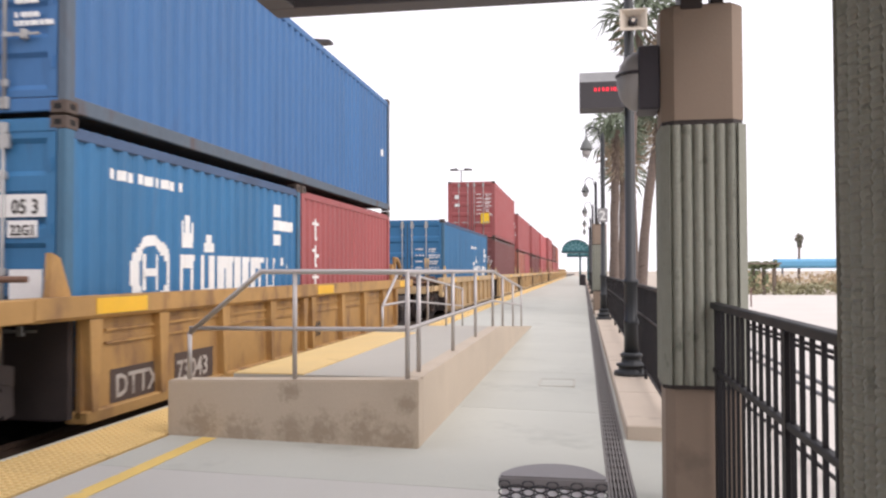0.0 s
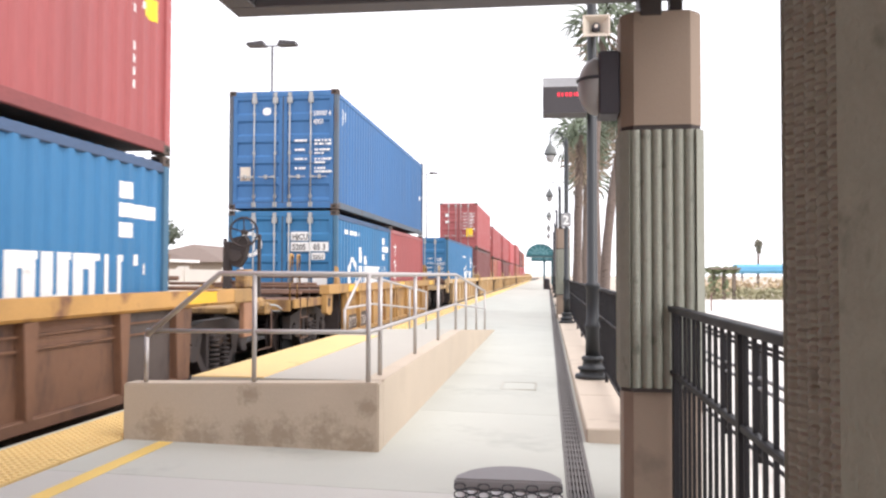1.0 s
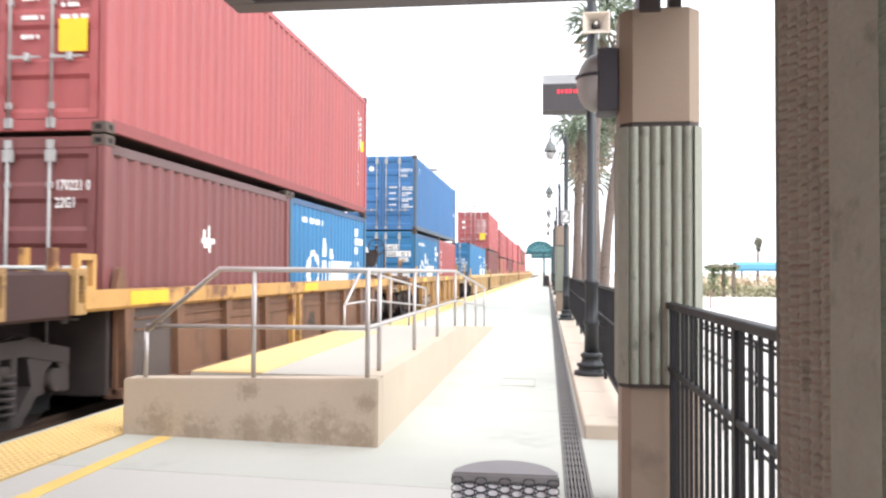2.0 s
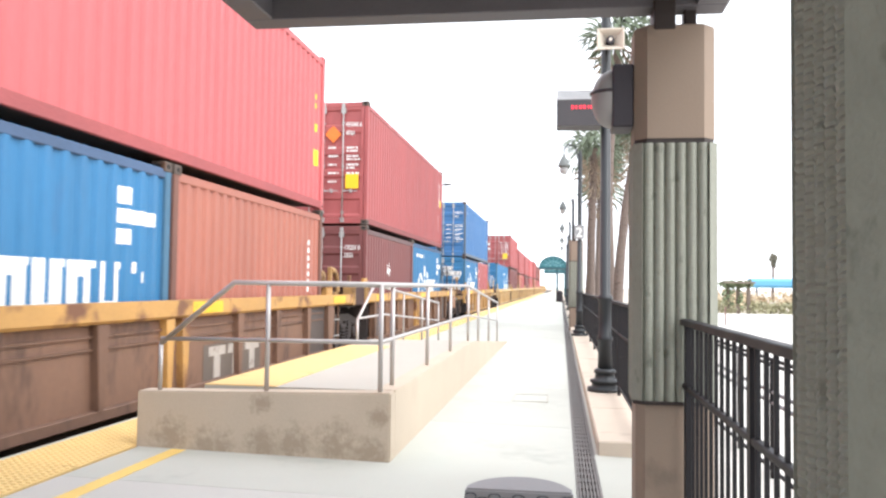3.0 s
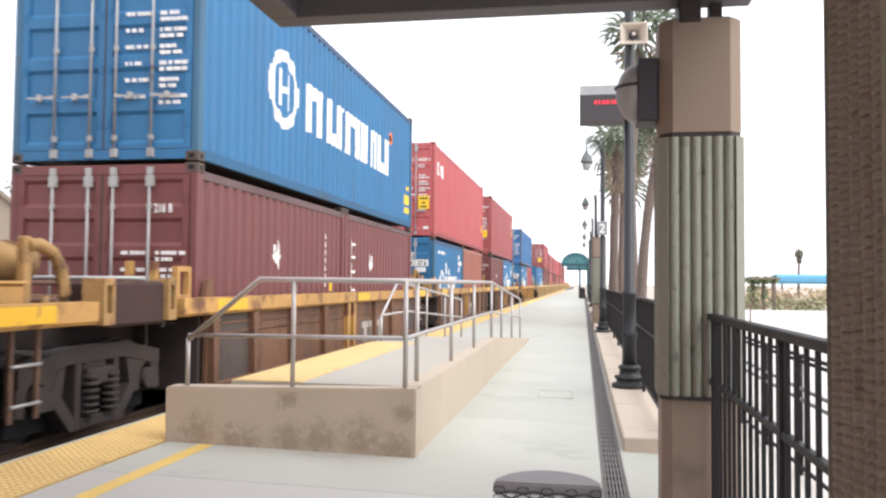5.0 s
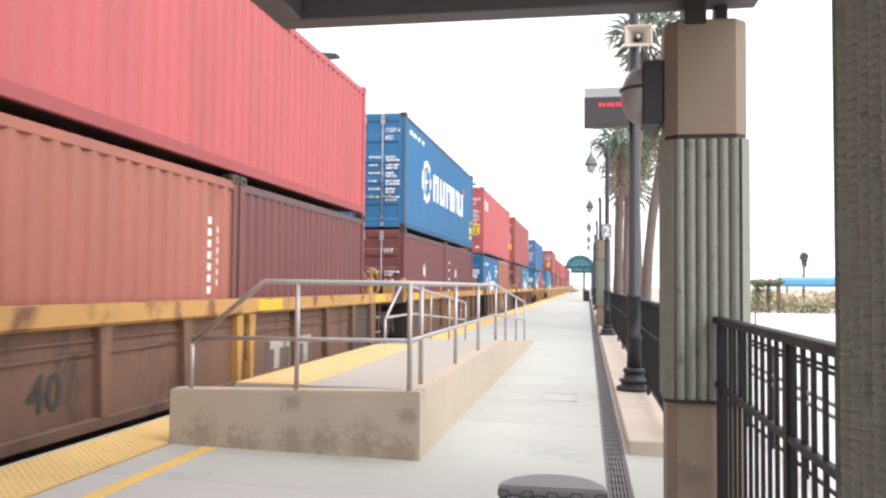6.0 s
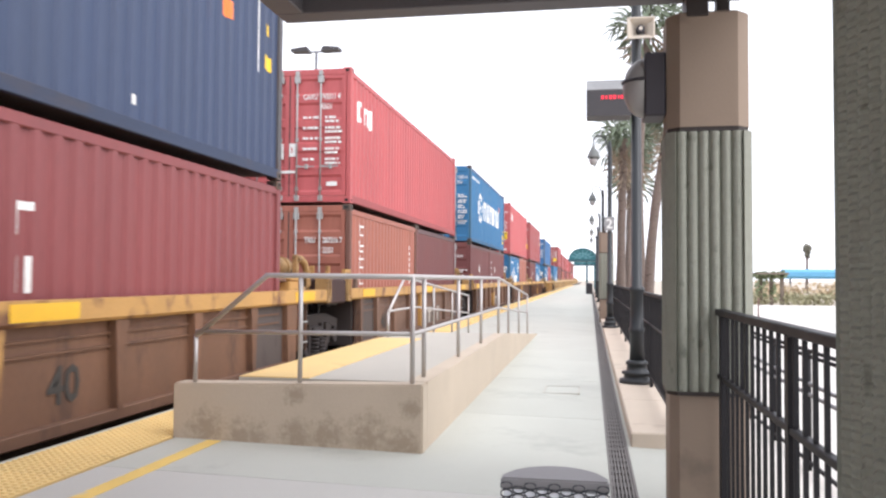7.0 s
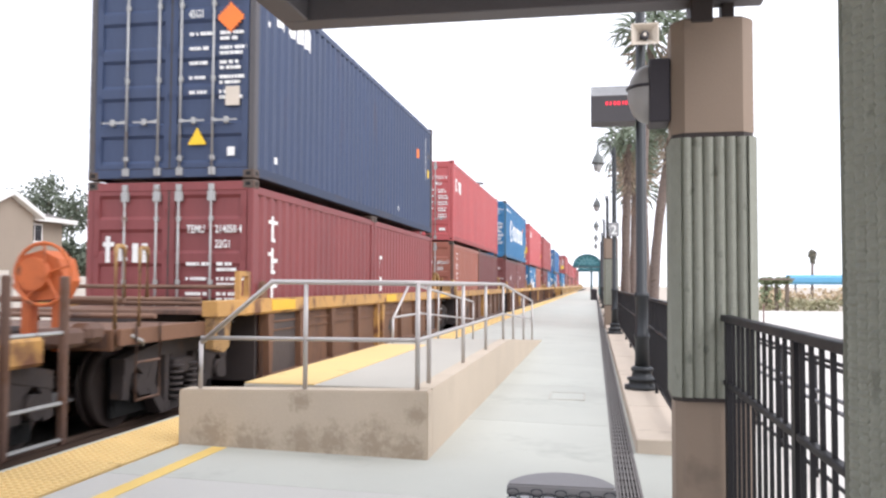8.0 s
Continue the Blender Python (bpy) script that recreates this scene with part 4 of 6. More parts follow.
        outer, inner = [(-0.34, 0.0), (-0.02, 0.0), (-0.02, 0.36), (-0.34, 0.36)], [(-0.28, 0.05), (-0.08, 0.05), (-0.08, 0.30), (-0.28, 0.30)]
        loops = [[bm.verts.new((x, p, q)) for p, q in o] for o in (outer, inner) for x in (1.272, 1.34)]
        for i in range(4):
            j = (i + 1) % 4
            for p, q in ((0, 1), (1, 3), (3, 2), (2, 0)):
                bm.faces.new((loops[p][i], loops[p][j], loops[q][j], loops[q][i]))
    k["guide"] = mesh_of("container_guide", bm, sill_mat)
    bm = bmesh.new()
    prism(bm, [(0.10, 0.0), (0.34, 0.0), (0.28, 0.20), (0.24, 0.24), (0.18, 0.22)], "x", 1.24, 1.30)
    k["lug"] = mesh_of("guide_lug", bm, side_mat)
    bm = bmesh.new()
    box(bm, SILL_X + 0.002, SILL_X + 0.006, 0, 0.85, Z_SILL - 0.16, Z_SILL - 0.02)
    k["reflector"] = mesh_of("reflector", bm, REFLECT)
    bm = bmesh.new()
    bent_tube(bm, [(1.38, -0.22, 0.95), (1.38, -0.22, 0.22), (1.38, 0.22, 0.22), (1.38, 0.22, 0.95)], 0.016, 6)
    tube(bm, (1.38, -0.22, 0.58), (1.38, 0.22, 0.58), 0.014, 6)
    k["step"] = mesh_of("stirrup_step", bm, W_BROWN)
    bm = bmesh.new()
    box(bm, 1.30, 1.42, -0.22, 0.0, 0.60, 0.945, 0.015)
    k["gusset"] = mesh_of("end_gusset", bm, W_BROWN)
    return k


WELL_KITS = {"yellow": well_meshes(W_YELLOW, W_YELLOW), "brown": well_meshes(W_OCHRE, W_BROWN), "rust": well_meshes(W_OCHRE, W_RUST), "pale": well_meshes(W_PALE, W_PALE)}


def well_unit(y, style, label, plates=(), car_end=0):
    """One unit; its container bay is 0 to 12.2 along the train. car_end: -1 or 1 where the wagon ends with a coupler."""
    k = WELL_KITS[style]
    u = thing("well_wagon", label, "rail wagon", "well wagons of the train", at=pose(TRACK_X, y, 0))
    MOVING.append(u)
    for turn in (0, 1):
        m = pose(0, 0, 0) if not turn else pose(0, 12.2, 0, 0, 0, 180)
        s = part("top_sill", k["sill_far" if turn else "sill_near"], None, u, at=m)
        p = part("side_panel", k["side_panel"], None, u, at=m)
        for z in (0.70, 0.82):
            part("stringer", k["stringer"], None, p, at=pose(0, 0, z))
        part("bottom_sill", k["bottom_sill"], None, u, at=m)
        part("bulkhead", k["bulkhead"], None, u, at=m)
        if style in ("brown", "rust"):
            part("guide_lug", k["lug"], None, u, at=m @ pose(0, 0, Z_SILL - 0.01))
            part("end_rib", k["end_rib"], None, p)
            part("end_panel", k["first_bay"], None, p, "soot-grey end panel")
            part("end_panel", k["last_bay"], None, p, "soot-grey end panel")
            if car_end < 1:
                ladder = part("ladder_rail", k["ladder"], None, u, at=m)
                for z in (0.35, 0.66):
                    part("rung", k["rung"], None, ladder, "bare steel rung", at=pose(0, 0, z))
        part("end_deck", k["deck"], None, u, at=m)
        part("spine_beam", k["spine"], None, u, at=m)
        for x in (() if car_end and (car_end > 0) == bool(turn) else (-0.95, 0.62, 0.92)):
            part("stanchion", k["stanchion"], None, u, at=m @ pose(x, -0.40, 1.04))
        for yy, z in ((-0.40, 1.30), (-0.85, 1.10), (-1.30, 1.16)):
            part("train_pipe", k["pipe"], None, u, at=m @ pose(0, yy, z))
        if turn and car_end < 1:
            part("brake_cylinder", k["cylinder"], None, u, "ochre brake reservoir", at=m @ pose(-0.72, -0.62, 1.04))
            part("valve_box", k["valve_box"], None, u, "ochre valve box", at=m @ pose(-1.05, -0.62, 1.04))
            part("brake_pipe", k["brake_pipe"], None, u, "worn ochre bracket with a bent brake pipe", at=m @ pose(-1.12, -0.90, 1.04))
        if turn and car_end == 1:
            part("end_gusset", k["gusset"], None, u, at=m @ pose(0, -0.40, 0))
        for yy in ((-0.32, 12.1) if style in ("yellow", "pale") else (-0.32,)):
            part("container_guide", k["guide"], None, u, at=m @ pose(0, yy, Z_SILL - 0.01))
        for yy in (0.15, 1.35, 2.83, 4.36, 5.72, 6.10, 7.75, 9.26, 10.8, 12.05):
            part("rib", k["mid_rib" if 5.5 < yy < 6.3 else "rib"], None, p, at=pose(0, yy, 0))
        for yy in (0.10, 6.2, 12.2):
            part("reflector", k["reflector"], None, s, "bright yellow reflective strip", at=pose(0, yy, 0))
    if car_end:
        m = pose(0, 0, 0) if car_end < 0 else pose(0, 12.2, 0, 0, 0, 180)
        if car_end < 0:
            part("walkway", k["walkway"], None, u, "rusty end walkway", at=m)
            part("end_sill", k["end_sill"], None, u, at=m)
            for x in (-1.275, 1.275):
                part("side_beam", k["side_beam"], None, u, at=m @ pose(x, 0, 0))
            part("sill_nose", k["sill_nose"], None, u, at=m)
            part("nose_plate", k["nose_plate"], None, u, at=m)
            for x, yy in ((1.18, -3.1), (1.18, -2.68), (-1.15, -3.1)):
                part("hand_hold", k["hand_hold"], None, u, "bent tube hand hold", at=m @ pose(x, yy, 0.90))
            part("stirrup_step", k["step"], None, u, at=m @ pose(-0.05, -2.75, 0))
            for yy, z in ((-2.3, 1.0), (-2.9, 1.18)):
                part("train_pipe", k["pipe"], None, u, at=m @ pose(0, yy, z))
        elif car_end == 2:
            part("coupler_platform", k["platform"], None, u, "ochre coupler platform with rusty lugs", at=m)
            part("cut_lever", k["lever"], None, u, "bare steel cut lever", at=m)
        else:
            part("end_plate", k["end_plate"], None, u, at=m)
            part("plate_cap", k["plate_cap"], None, u, "ochre cap plate", at=m)
            part("end_block", k["end_block"], None, u, "ochre end block", at=m)
            part("coupler_platform", k["platform"], None, u, "ochre coupler platform with rusty lugs", at=m)
            part("cut_lever", k["lever"], None, u, "bare steel cut lever", at=m)
            part("stirrup_step", k["end_step"], None, u, "rusty stirrup step", at=m)
    part("well_floor", k["floor"], None, u)
    for name, bm, mat, text in plates:
        part(name, bm, mat, u, text)
    return u


def side_text(u, text, size, y, z, mat):
    """Characters on the outer side panel, reading along the wagon."""
    part("number", lettering(text, size, mat), None, u, "stencilled wagon number", at=pose(1.352, y, z, 90, 0, 90))


def dark_plate(y, w, z, h, mat=MARK_DARK):
    bm = bmesh.new()
    box(bm, 1.3455, 1.350, y, y + w, z, z + h)
    return ("mark_plate", bm, mat, "dark stencil panel")


well_unit(S2, "pale", "pale tan well wagon unit with a single container", (), -1)
for y in [S3] + [S3 + 15.4 * (i + 1) + (4.0 if i >= 3 else 0) for i in range(10)]:
    well_unit(y, "pale", "pale tan well wagon unit far up the train")
w = well_unit(S1, "yellow", "faded yellow well wagon unit with stencilled panels", [dark_plate(0.50, 0.92, 0.125, 0.33, SOOT_PLATE), dark_plate(1.72, 0.92, 0.125, 0.36, SOOT_PLATE)], -1)
side_text(w, "DTTX", 0.30, 0.58, 0.19, MARK_WORN)
side_text(w, "73043", 0.30, 1.76, 0.19, MARK_WORN)
side_text(w, "40", 0.34, 6.35, 0.30, MARK_DARK)
def stripe(y, w_, z, h, mat, text):
    bm = bmesh.new()
    box(bm, 1.3455, 1.349, y, y + w_, z, z + h)
    return ("painted_stripe", bm, mat, text)


for y in (S0, N1, N2, N3, N4):
    plates = [stripe(10.95, 0.7, 0.42, 0.07, W_OCHRE, "ochre painted stripe")]
    if y in (N1, N2, N3):
        plates += [dark_plate(6.75, 1.95, 0.12, 0.46, FADED)]
    w = well_unit(y, "rust" if y in (S0, N2, N4) else "brown", "rusty brown well wagon unit with ochre sill", plates, {S0: 1, N4: -1}.get(y, 0))
    if y in (N1, N2, N3):
        for k in range(3):
            bm = bmesh.new()
            a = 6.90 + k * 0.60
            prism(bm, [(a + 0.16, 0.15), (a + 0.36, 0.15), (a + 0.36, 0.43), (a + 0.52, 0.43), (a + 0.52, 0.55), (a, 0.55), (a, 0.43), (a + 0.16, 0.43)], "x", 1.3505, 1.353)
            part("stencil_block", bm, MARK_WORN, w, "worn white stencil block")
        if y == N3:
            side_text(w, "40", 0.44, 1.88, 0.29, MARK_DARK)
    else:
        side_text(w, "40", 0.44, 6.80, 0.29, MARK_DARK)
NEXT = N4 - 18.9
well_unit(NEXT, "brown", "rusty brown empty well wagon unit", (), 2)


def connector(y):
    """Housing of the joint between two units, with yellow brackets at both sides."""
    c = thing("joint_housing", "dark maroon joint housing with ochre brackets between wagon units", "wagon joint", "joints of the train", at=pose(TRACK_X, y, 0))
    MOVING.append(c)
    for s in (-1, 1):
        bm = bmesh.new()
        a, b = sorted((s * 0.95, s * 1.40))
        box(bm, a, b, -0.50, 0.50, 0.90, 1.33, 0.03)
        part("housing", bm, JOINT, c)
        for yy in (-0.58, 0.58):
            bm = bmesh.new()
            a, b = sorted((s * 1.22, s * 1.45))
            for y0, y1, z0, z1 in ((-0.09, -0.045, 0.93, 1.36), (0.045, 0.09, 0.93, 1.36), (-0.044, 0.044, 1.29, 1.36), (-0.044, 0.044, 0.93, 1.04)):
                box(bm, a, b, yy + y0, yy + y1, z0, z1, 0.006)
            part("bracket", bm, OCHRE_WORN, c, "ochre steel bracket")
    bm = bmesh.new()
    tube(bm, (-1.3, 0.0, 1.36), (1.45, 0.0, 1.36), 0.022, 8)
    part("bar", bm, BAR_STEEL, c, "bare steel bar")


for y in (N1, N2, N3, N4, S3 - UNIT + 0.2):
    connector(y + UNIT - 1.35)


# ---- trucks ----
WHEEL_R = 0.42


def truck_meshes():
    k = {}
    bm = bmesh.new()
    prism(bm, [(-1.15, 0.30), (-0.85, 0.36), (-0.45, 0.43), (0.45, 0.43), (0.85, 0.36), (1.15, 0.30), (1.15, 0.14), (0.86, 0.20), (0.45, 0.28), (-0.45, 0.28), (-0.86, 0.20), (-1.15, 0.14)], "x", 0.0, 0.15)
    for s in (-1, 1):
        prism(bm, [(s * 1.15, 0.141), (s * 1.17, -0.10), (s * 1.05, -0.12), (s * 1.01, 0.13), (s * 0.95, 0.175)], "x", 0.01, 0.14)
        prism(bm, [(s * 0.90, 0.19), (s * 0.79, 0.12), (s * 0.76, -0.10), (s * 0.64, -0.10), (s * 0.60, 0.25)], "x", 0.01, 0.14)
        prism(bm, [(s * 0.62, 0.24), (s * 0.74, 0.0), (s * 0.42, -0.34), (s * 0.27, -0.34), (s * 0.27, -0.24), (s * 0.37, -0.22), (s * 0.56, 0.0), (s * 0.50, 0.26)], "x", 0.005, 0.145)
        box(bm, 0.0, 0.15, min(s * 0.27, s * 0.36), max(s * 0.27, s * 0.36), -0.335, 0.281, 0.01)
    box(bm, 0.002, 0.148, -0.265, 0.265, -0.338, -0.23, 0.01)
    box(bm, -0.05, 0.19, -0.22, 0.22, 0.05, 0.22, 0.02)
    # dark sheet behind the frame paints the shade seen through its windows
    box(bm, -0.06, -0.02, -1.1, 1.1, -0.30, 0.30, 0, 1)
    k["side_frame"] = mesh_of("side_frame", bm, TRUCK, HOLE_SHADE)
    bm = bmesh.new()
    for j in range(6):
        tube(bm, (0.08, 0, -0.20 + j * 0.065), (0.08, 0, -0.165 + j * 0.065), 0.085, 10)
    k["spring"] = mesh_of("spring", bm, TRUCK)
    bm = bmesh.new()
    box(bm, -1.05, 1.05, -0.2, 0.2, 0.12, 0.36, 0.03)
    k["bolster"] = mesh_of("bolster", bm, TRUCK)
    bm = bmesh.new()
    tube(bm, (-1.05, 0, 0), (1.05, 0, 0), 0.075, 10)
    for s in (-1, 1):
        a, b = s * 0.69, s * 0.82
        tube(bm, (a, 0, 0), (b, 0, 0), WHEEL_R, 28)
        tube(bm, (s * 0.66, 0, 0), (s * 0.70, 0, 0), WHEEL_R + 0.025, 28)
        for i in range(3):
            q = 2 * math.pi * i / 3
            tube(bm, (s * 0.80, 0.22 * math.cos(q), 0.22 * math.sin(q)), (s * 0.835, 0.22 * math.cos(q), 0.22 * math.sin(q)), 0.06, 8)
    k["wheelset"] = mesh_of("wheelset", bm, WHEEL)
    bm = bmesh.new()
    tube(bm, (0, 0, 0), (0.10, 0, 0), 0.11, 12)
    k["cap"] = mesh_of("bearing_cap", bm, TRUCK)
    return k


TRUCK_KIT = truck_meshes()


def truck(y):
    t = thing("wheel_truck", "dark iron freight wheel truck with springs", "wheel truck", "trucks of the train", at=pose(TRACK_X, y, RAIL_TOP + WHEEL_R))
    MOVING.append(t)
    for m in (pose(0.93, 0, 0), pose(-0.93, 0, 0, 0, 0, 180)):
        f = part("side_frame", TRUCK_KIT["side_frame"], None, t, at=m)
        for yy in (-0.17, 0.17):
            part("spring", TRUCK_KIT["spring"], None, f, at=pose(0.09, yy, 0))
        for yy in (-0.89, 0.89):
            part("bearing_cap", TRUCK_KIT["cap"], None, f, at=pose(0.10, yy, 0.02))
    part("bolster", TRUCK_KIT["bolster"], None, t)
    for yy in (-0.89, 0.89):
        WHEELS.append((part("wheelset", TRUCK_KIT["wheelset"], None, t, "worn steel wheels on their axle", at=pose(0, yy, 0)), yy))
    return t


for y in (N1, N2, N3, N4):
    truck(y + UNIT - 1.50)
for y in (S0 + 14.0, S1 - 1.6, S1 + 14.0, S2 - 1.6, S3 - 1.5, S3 + 13.9, N4 - 1.6, NEXT + 13.9):
    truck(y)


def brake_wheel(x, z, r, mat, stand):
    bm = bmesh.new()
    for i in range(24):
        a, b = 2 * math.pi * i / 24, 2 * math.pi * (i + 1) / 24
        tube(bm, (x + r * math.cos(a), 0, z + r * math.sin(a)), (x + r * math.cos(b), 0, z + r * math.sin(b)), 0.018, 6)
    for i in range(5):
        a = 2 * math.pi * i / 5 + 0.3
        tube(bm, (x, 0.03, z), (x + r * math.cos(a), 0, z + r * math.sin(a)), 0.012, 6)
    tube(bm, (x, -0.02, z), (x, 0.12, z), 0.045, 12)
    part("brake_wheel", bm, mat, stand)


def tall_brake(y):
    """Hand brake high on an open frame of angle irons."""
    s = thing("hand_brake", "dark iron hand brake wheel on a tall frame", "hand brake", at=pose(TRACK_X, y, 0))
    MOVING.append(s)
    brake_wheel(0.66, 2.05, 0.24, DARK_IRON, s)
    bm = bmesh.new()
    prism(bm, [(0.40, 1.50), (0.54, 1.46), (0.64, 1.62), (0.70, 1.90), (0.64, 2.0), (0.44, 1.96), (0.38, 1.72)], "y", 0.08, 0.26)
    tube(bm, (0.50, 0.02, 1.66), (0.50, 0.3, 1.66), 0.10, 14)
    box(bm, 0.26, 0.40, 0.10, 0.20, 1.0, 1.90, 0.02)
    part("gear_case", bm, TRUCK, s)
    for x, z1 in ((0.28, 1.95), (0.88, 2.02)):
        bm = bmesh.new()
        box(bm, x - 0.025, x + 0.025, 0.12, 0.18, 0.72, z1, 0.005)
        part("post", bm, TRUCK, s)
    for p, q in (((0.88, 0.15, 1.36), (0.42, 0.15, 0.92)), ((0.28, 0.15, 1.22), (0.88, 0.15, 1.22)), ((0.28, 0.15, 0.95), (1.0, 0.15, 0.95))):
        bm = bmesh.new()
        tube(bm, p, q, 0.026, 8)
        part("brace", bm, RUSTY, s)
    bm = bmesh.new()
    box(bm, 0.20, 1.0, 0.06, 0.24, 0.70, 0.78, 0.01)
    part("foot", bm, RUSTY, s)
    return s


def low_brake(y):
    """Hand brake over a wagon's end with a ladder below it."""
    s = thing("hand_brake", "orange hand brake wheel stand with a rusty ladder", "hand brake", at=pose(TRACK_X, y, 0))
    MOVING.append(s)
    brake_wheel(0.81, 1.42, 0.28, BRAKE_ORANGE, s)
    bm = bmesh.new()
    prism(bm, [(0.46, 1.30), (0.62, 1.18), (0.90, 1.20), (0.98, 1.36), (0.92, 1.56), (0.74, 1.64), (0.52, 1.58)], "y", 0.06, 0.30)
    tube(bm, (0.70, -0.01, 1.42), (0.70, 0.36, 1.42), 0.15, 16)
    part("gear_case", bm, BRAKE_ORANGE, s)
    for x in (0.55, 0.86):
        bm = bmesh.new()
        box(bm, x - 0.05, x + 0.05, 0.12, 0.24, 0.72, 1.24, 0.01)
        part("leg", bm, BRAKE_ORANGE, s)
    for yy in (-1.12, -0.42):
        bm = bmesh.new()
        box(bm, 1.29, 1.36, yy - 0.03, yy + 0.03, 0.0, 1.40, 0.012)
        part("ladder_post", bm, RUSTY, s, "rusty steel ladder post")
    for z in (0.05, 0.35, 0.93):
        bm = bmesh.new()
        tube(bm, (1.33, -1.1, z), (1.33, -0.44, z), 0.018, 6)
        part("rung", bm, BAR_STEEL, s, "bare steel rung")
    bm = bmesh.new()
    box(bm, 1.02, 1.22, -1.15, -0.50, 0.66, 0.90, 0.03)
    part("step_box", bm, W_OCHRE, s, "ochre step box")
    return s


tall_brake(S1 - 4.0)
low_brake(N4 - 3.65)


def coupler(y):
    bm = bmesh.new()
    box(bm, -0.14, 0.14, -2.4, 2.4, 0.69, 0.90, 0.03)
    box(bm, -0.24, 0.24, -0.2, 0.2, 0.56, 0.925, 0.04)
    MOVING.append(solid("coupler", bm, TRUCK, "dark iron knuckle coupler between wagons", "coupler", at=pose(TRACK_X, y, 0)))


coupler(S1 - 3.9)
coupler(S2 - 3.9)
coupler(N4 - 3.3)


# ---- ground, tracks ----
def slope(x):
    """Height of the platform's surface: it falls away from the tracks."""
    return -0.022 * (x + 1.27)


bm = bmesh.new()
box(bm, -900, 900, -300, 1500, -0.9, -0.52)
solid("ground", bm, EARTH, "flat sandy ground to the horizon", "ground", kind="structure")
bm = bmesh.new()
prism(bm, [(-11.5, -0.515), (-10.5, -0.30), (-4.2, -0.30), (-4.2, -0.515)], "y", -60, 420)
solid("track_bed", bm, BALLAST, "dark grey ballast bed of the railway", "track bed", kind="structure")
for x in (TRACK_X - 0.75, TRACK_X + 0.75):
    bm = bmesh.new()
    prism(bm, [(x - 0.07, -0.30), (x + 0.07, -0.30), (x + 0.02, -0.26), (x + 0.02, -0.17), (x + 0.035, -0.16), (x + 0.035, RAIL_TOP), (x - 0.035, RAIL_TOP), (x - 0.035, -0.16), (x - 0.02, -0.17), (x - 0.02, -0.26)], "y", -60, 420)
    solid("rail", bm, RAIL, "worn steel railway rail on ballast", "rail", "rails of the track", kind="structure")
bm = bmesh.new()
box(bm, 1.2, 160, -60, 62, -0.515, -0.42)
solid("gravel_lot", bm, LOT, "pale gravel car park beside the platform", "car park", kind="structure")

# ---- platform ----
platform = thing("platform", "pale grey-green concrete station platform with joints", "platform", kind="structure")
bm = bmesh.new()
prism(bm, [(-4.0, slope(-4.0) - 0.10), (0.95, slope(0.95) - 0.10), (0.95, -0.515), (-3.9, -0.515)], "y", -9, 190)
part("base", bm, CONCRETE, platform)
SLAB = 3.05
bm = bmesh.new()
prism(bm, [(-3.31, slope(-3.31)), (0.125, slope(0.125)), (0.125, slope(0.125) - 0.1), (-3.31, slope(-3.31) - 0.1)], "y", 0.003, SLAB - 0.003)
slab = mesh_of("slab", bm, CONCRETE)
near_slab = slab.copy()
near_slab.materials[0] = CONCRETE_BEIGE
bm = bmesh.new()
prism(bm, [(0.300, slope(0.3)), (0.95, slope(0.95)), (0.95, slope(0.95) - 0.1), (0.300, slope(0.3) - 0.1)], "y", 0.006, SLAB - 0.006)
edge_slab = mesh_of("slab", bm, CONCRETE)
for i in range(-3, 62):
    part("slab", near_slab if i * SLAB + 2.14 < 5 else slab, None, platform, at=pose(0, i * SLAB + 2.14, 0))
    part("slab", edge_slab, None, platform, at=pose(0, i * SLAB + 2.14, 0))

# tactile edge of 24 inch tiles with rows of domes
tactile = thing("tactile_edge", "yellow tactile warning strip of domed tiles", "tactile strip", kind="structure")
bm = bmesh.new()
T = 0.606
prism(bm, [(-3.945, slope(-3.945) + 0.006), (-3.340, slope(-3.34) + 0.006), (-3.340, slope(-3.34) - 0.09), (-3.945, slope(-3.945) - 0.09)], "y", 0.0, T - 0.004)
for i in range(10):
    for j in range(10):
        x, y = -3.945 + (i + 0.5) * 0.0605, (j + 0.5) * 0.0605
        z = slope(x) + 0.005
        a = [bm.verts.new((x + 0.029 * math.cos(q), y + 0.024 * math.sin(q), z)) for q in (0.5, 1.76, 3.01, 4.27, 5.53)]
        b = [bm.verts.new((x + 0.022 * math.cos(q), y + 0.014 * math.sin(q), z + 0.011)) for q in (0.5, 1.76, 3.01, 4.27, 5.53)]
        for m in range(5):
            bm.faces.new((a[m], a[(m + 1) % 5], b[(m + 1) % 5], b[m]))
        bm.faces.new(b).material_index = 1
tile = mesh_of("tile", bm, TACTILE, TACTILE_WORN)
for i in range(-12, 285):
    part("tile", tile, None, tactile, at=pose(0, i * T, 0))
bm = bmesh.new()
prism(bm, [(-4.0, slope(-4.0) + 0.002), (-3.948, slope(-3.948) + 0.002), (-3.948, slope(-3.948) - 0.09), (-4.0, slope(-4.0) - 0.09)], "y", -9, 170)
part("edge_nosing", bm, CONCRETE, tactile, "grey concrete nosing")
bm = bmesh.new()
prism(bm, [(-3.02, slope(-3.02) + 0.001), (-2.90, slope(-2.90) + 0.001), (-2.90, slope(-2.90) + 0.004), (-3.02, slope(-3.02) + 0.004)], "y", -9, 6.2)
solid("painted_line", bm, LINE, "worn yellow painted line on the platform", "line", kind="structure")

# trench drain with bars
drain = thing("trench_drain", "dark iron trench drain grate along the platform", "drain", kind="structure")
bm = bmesh.new()
z = slope(0.2)
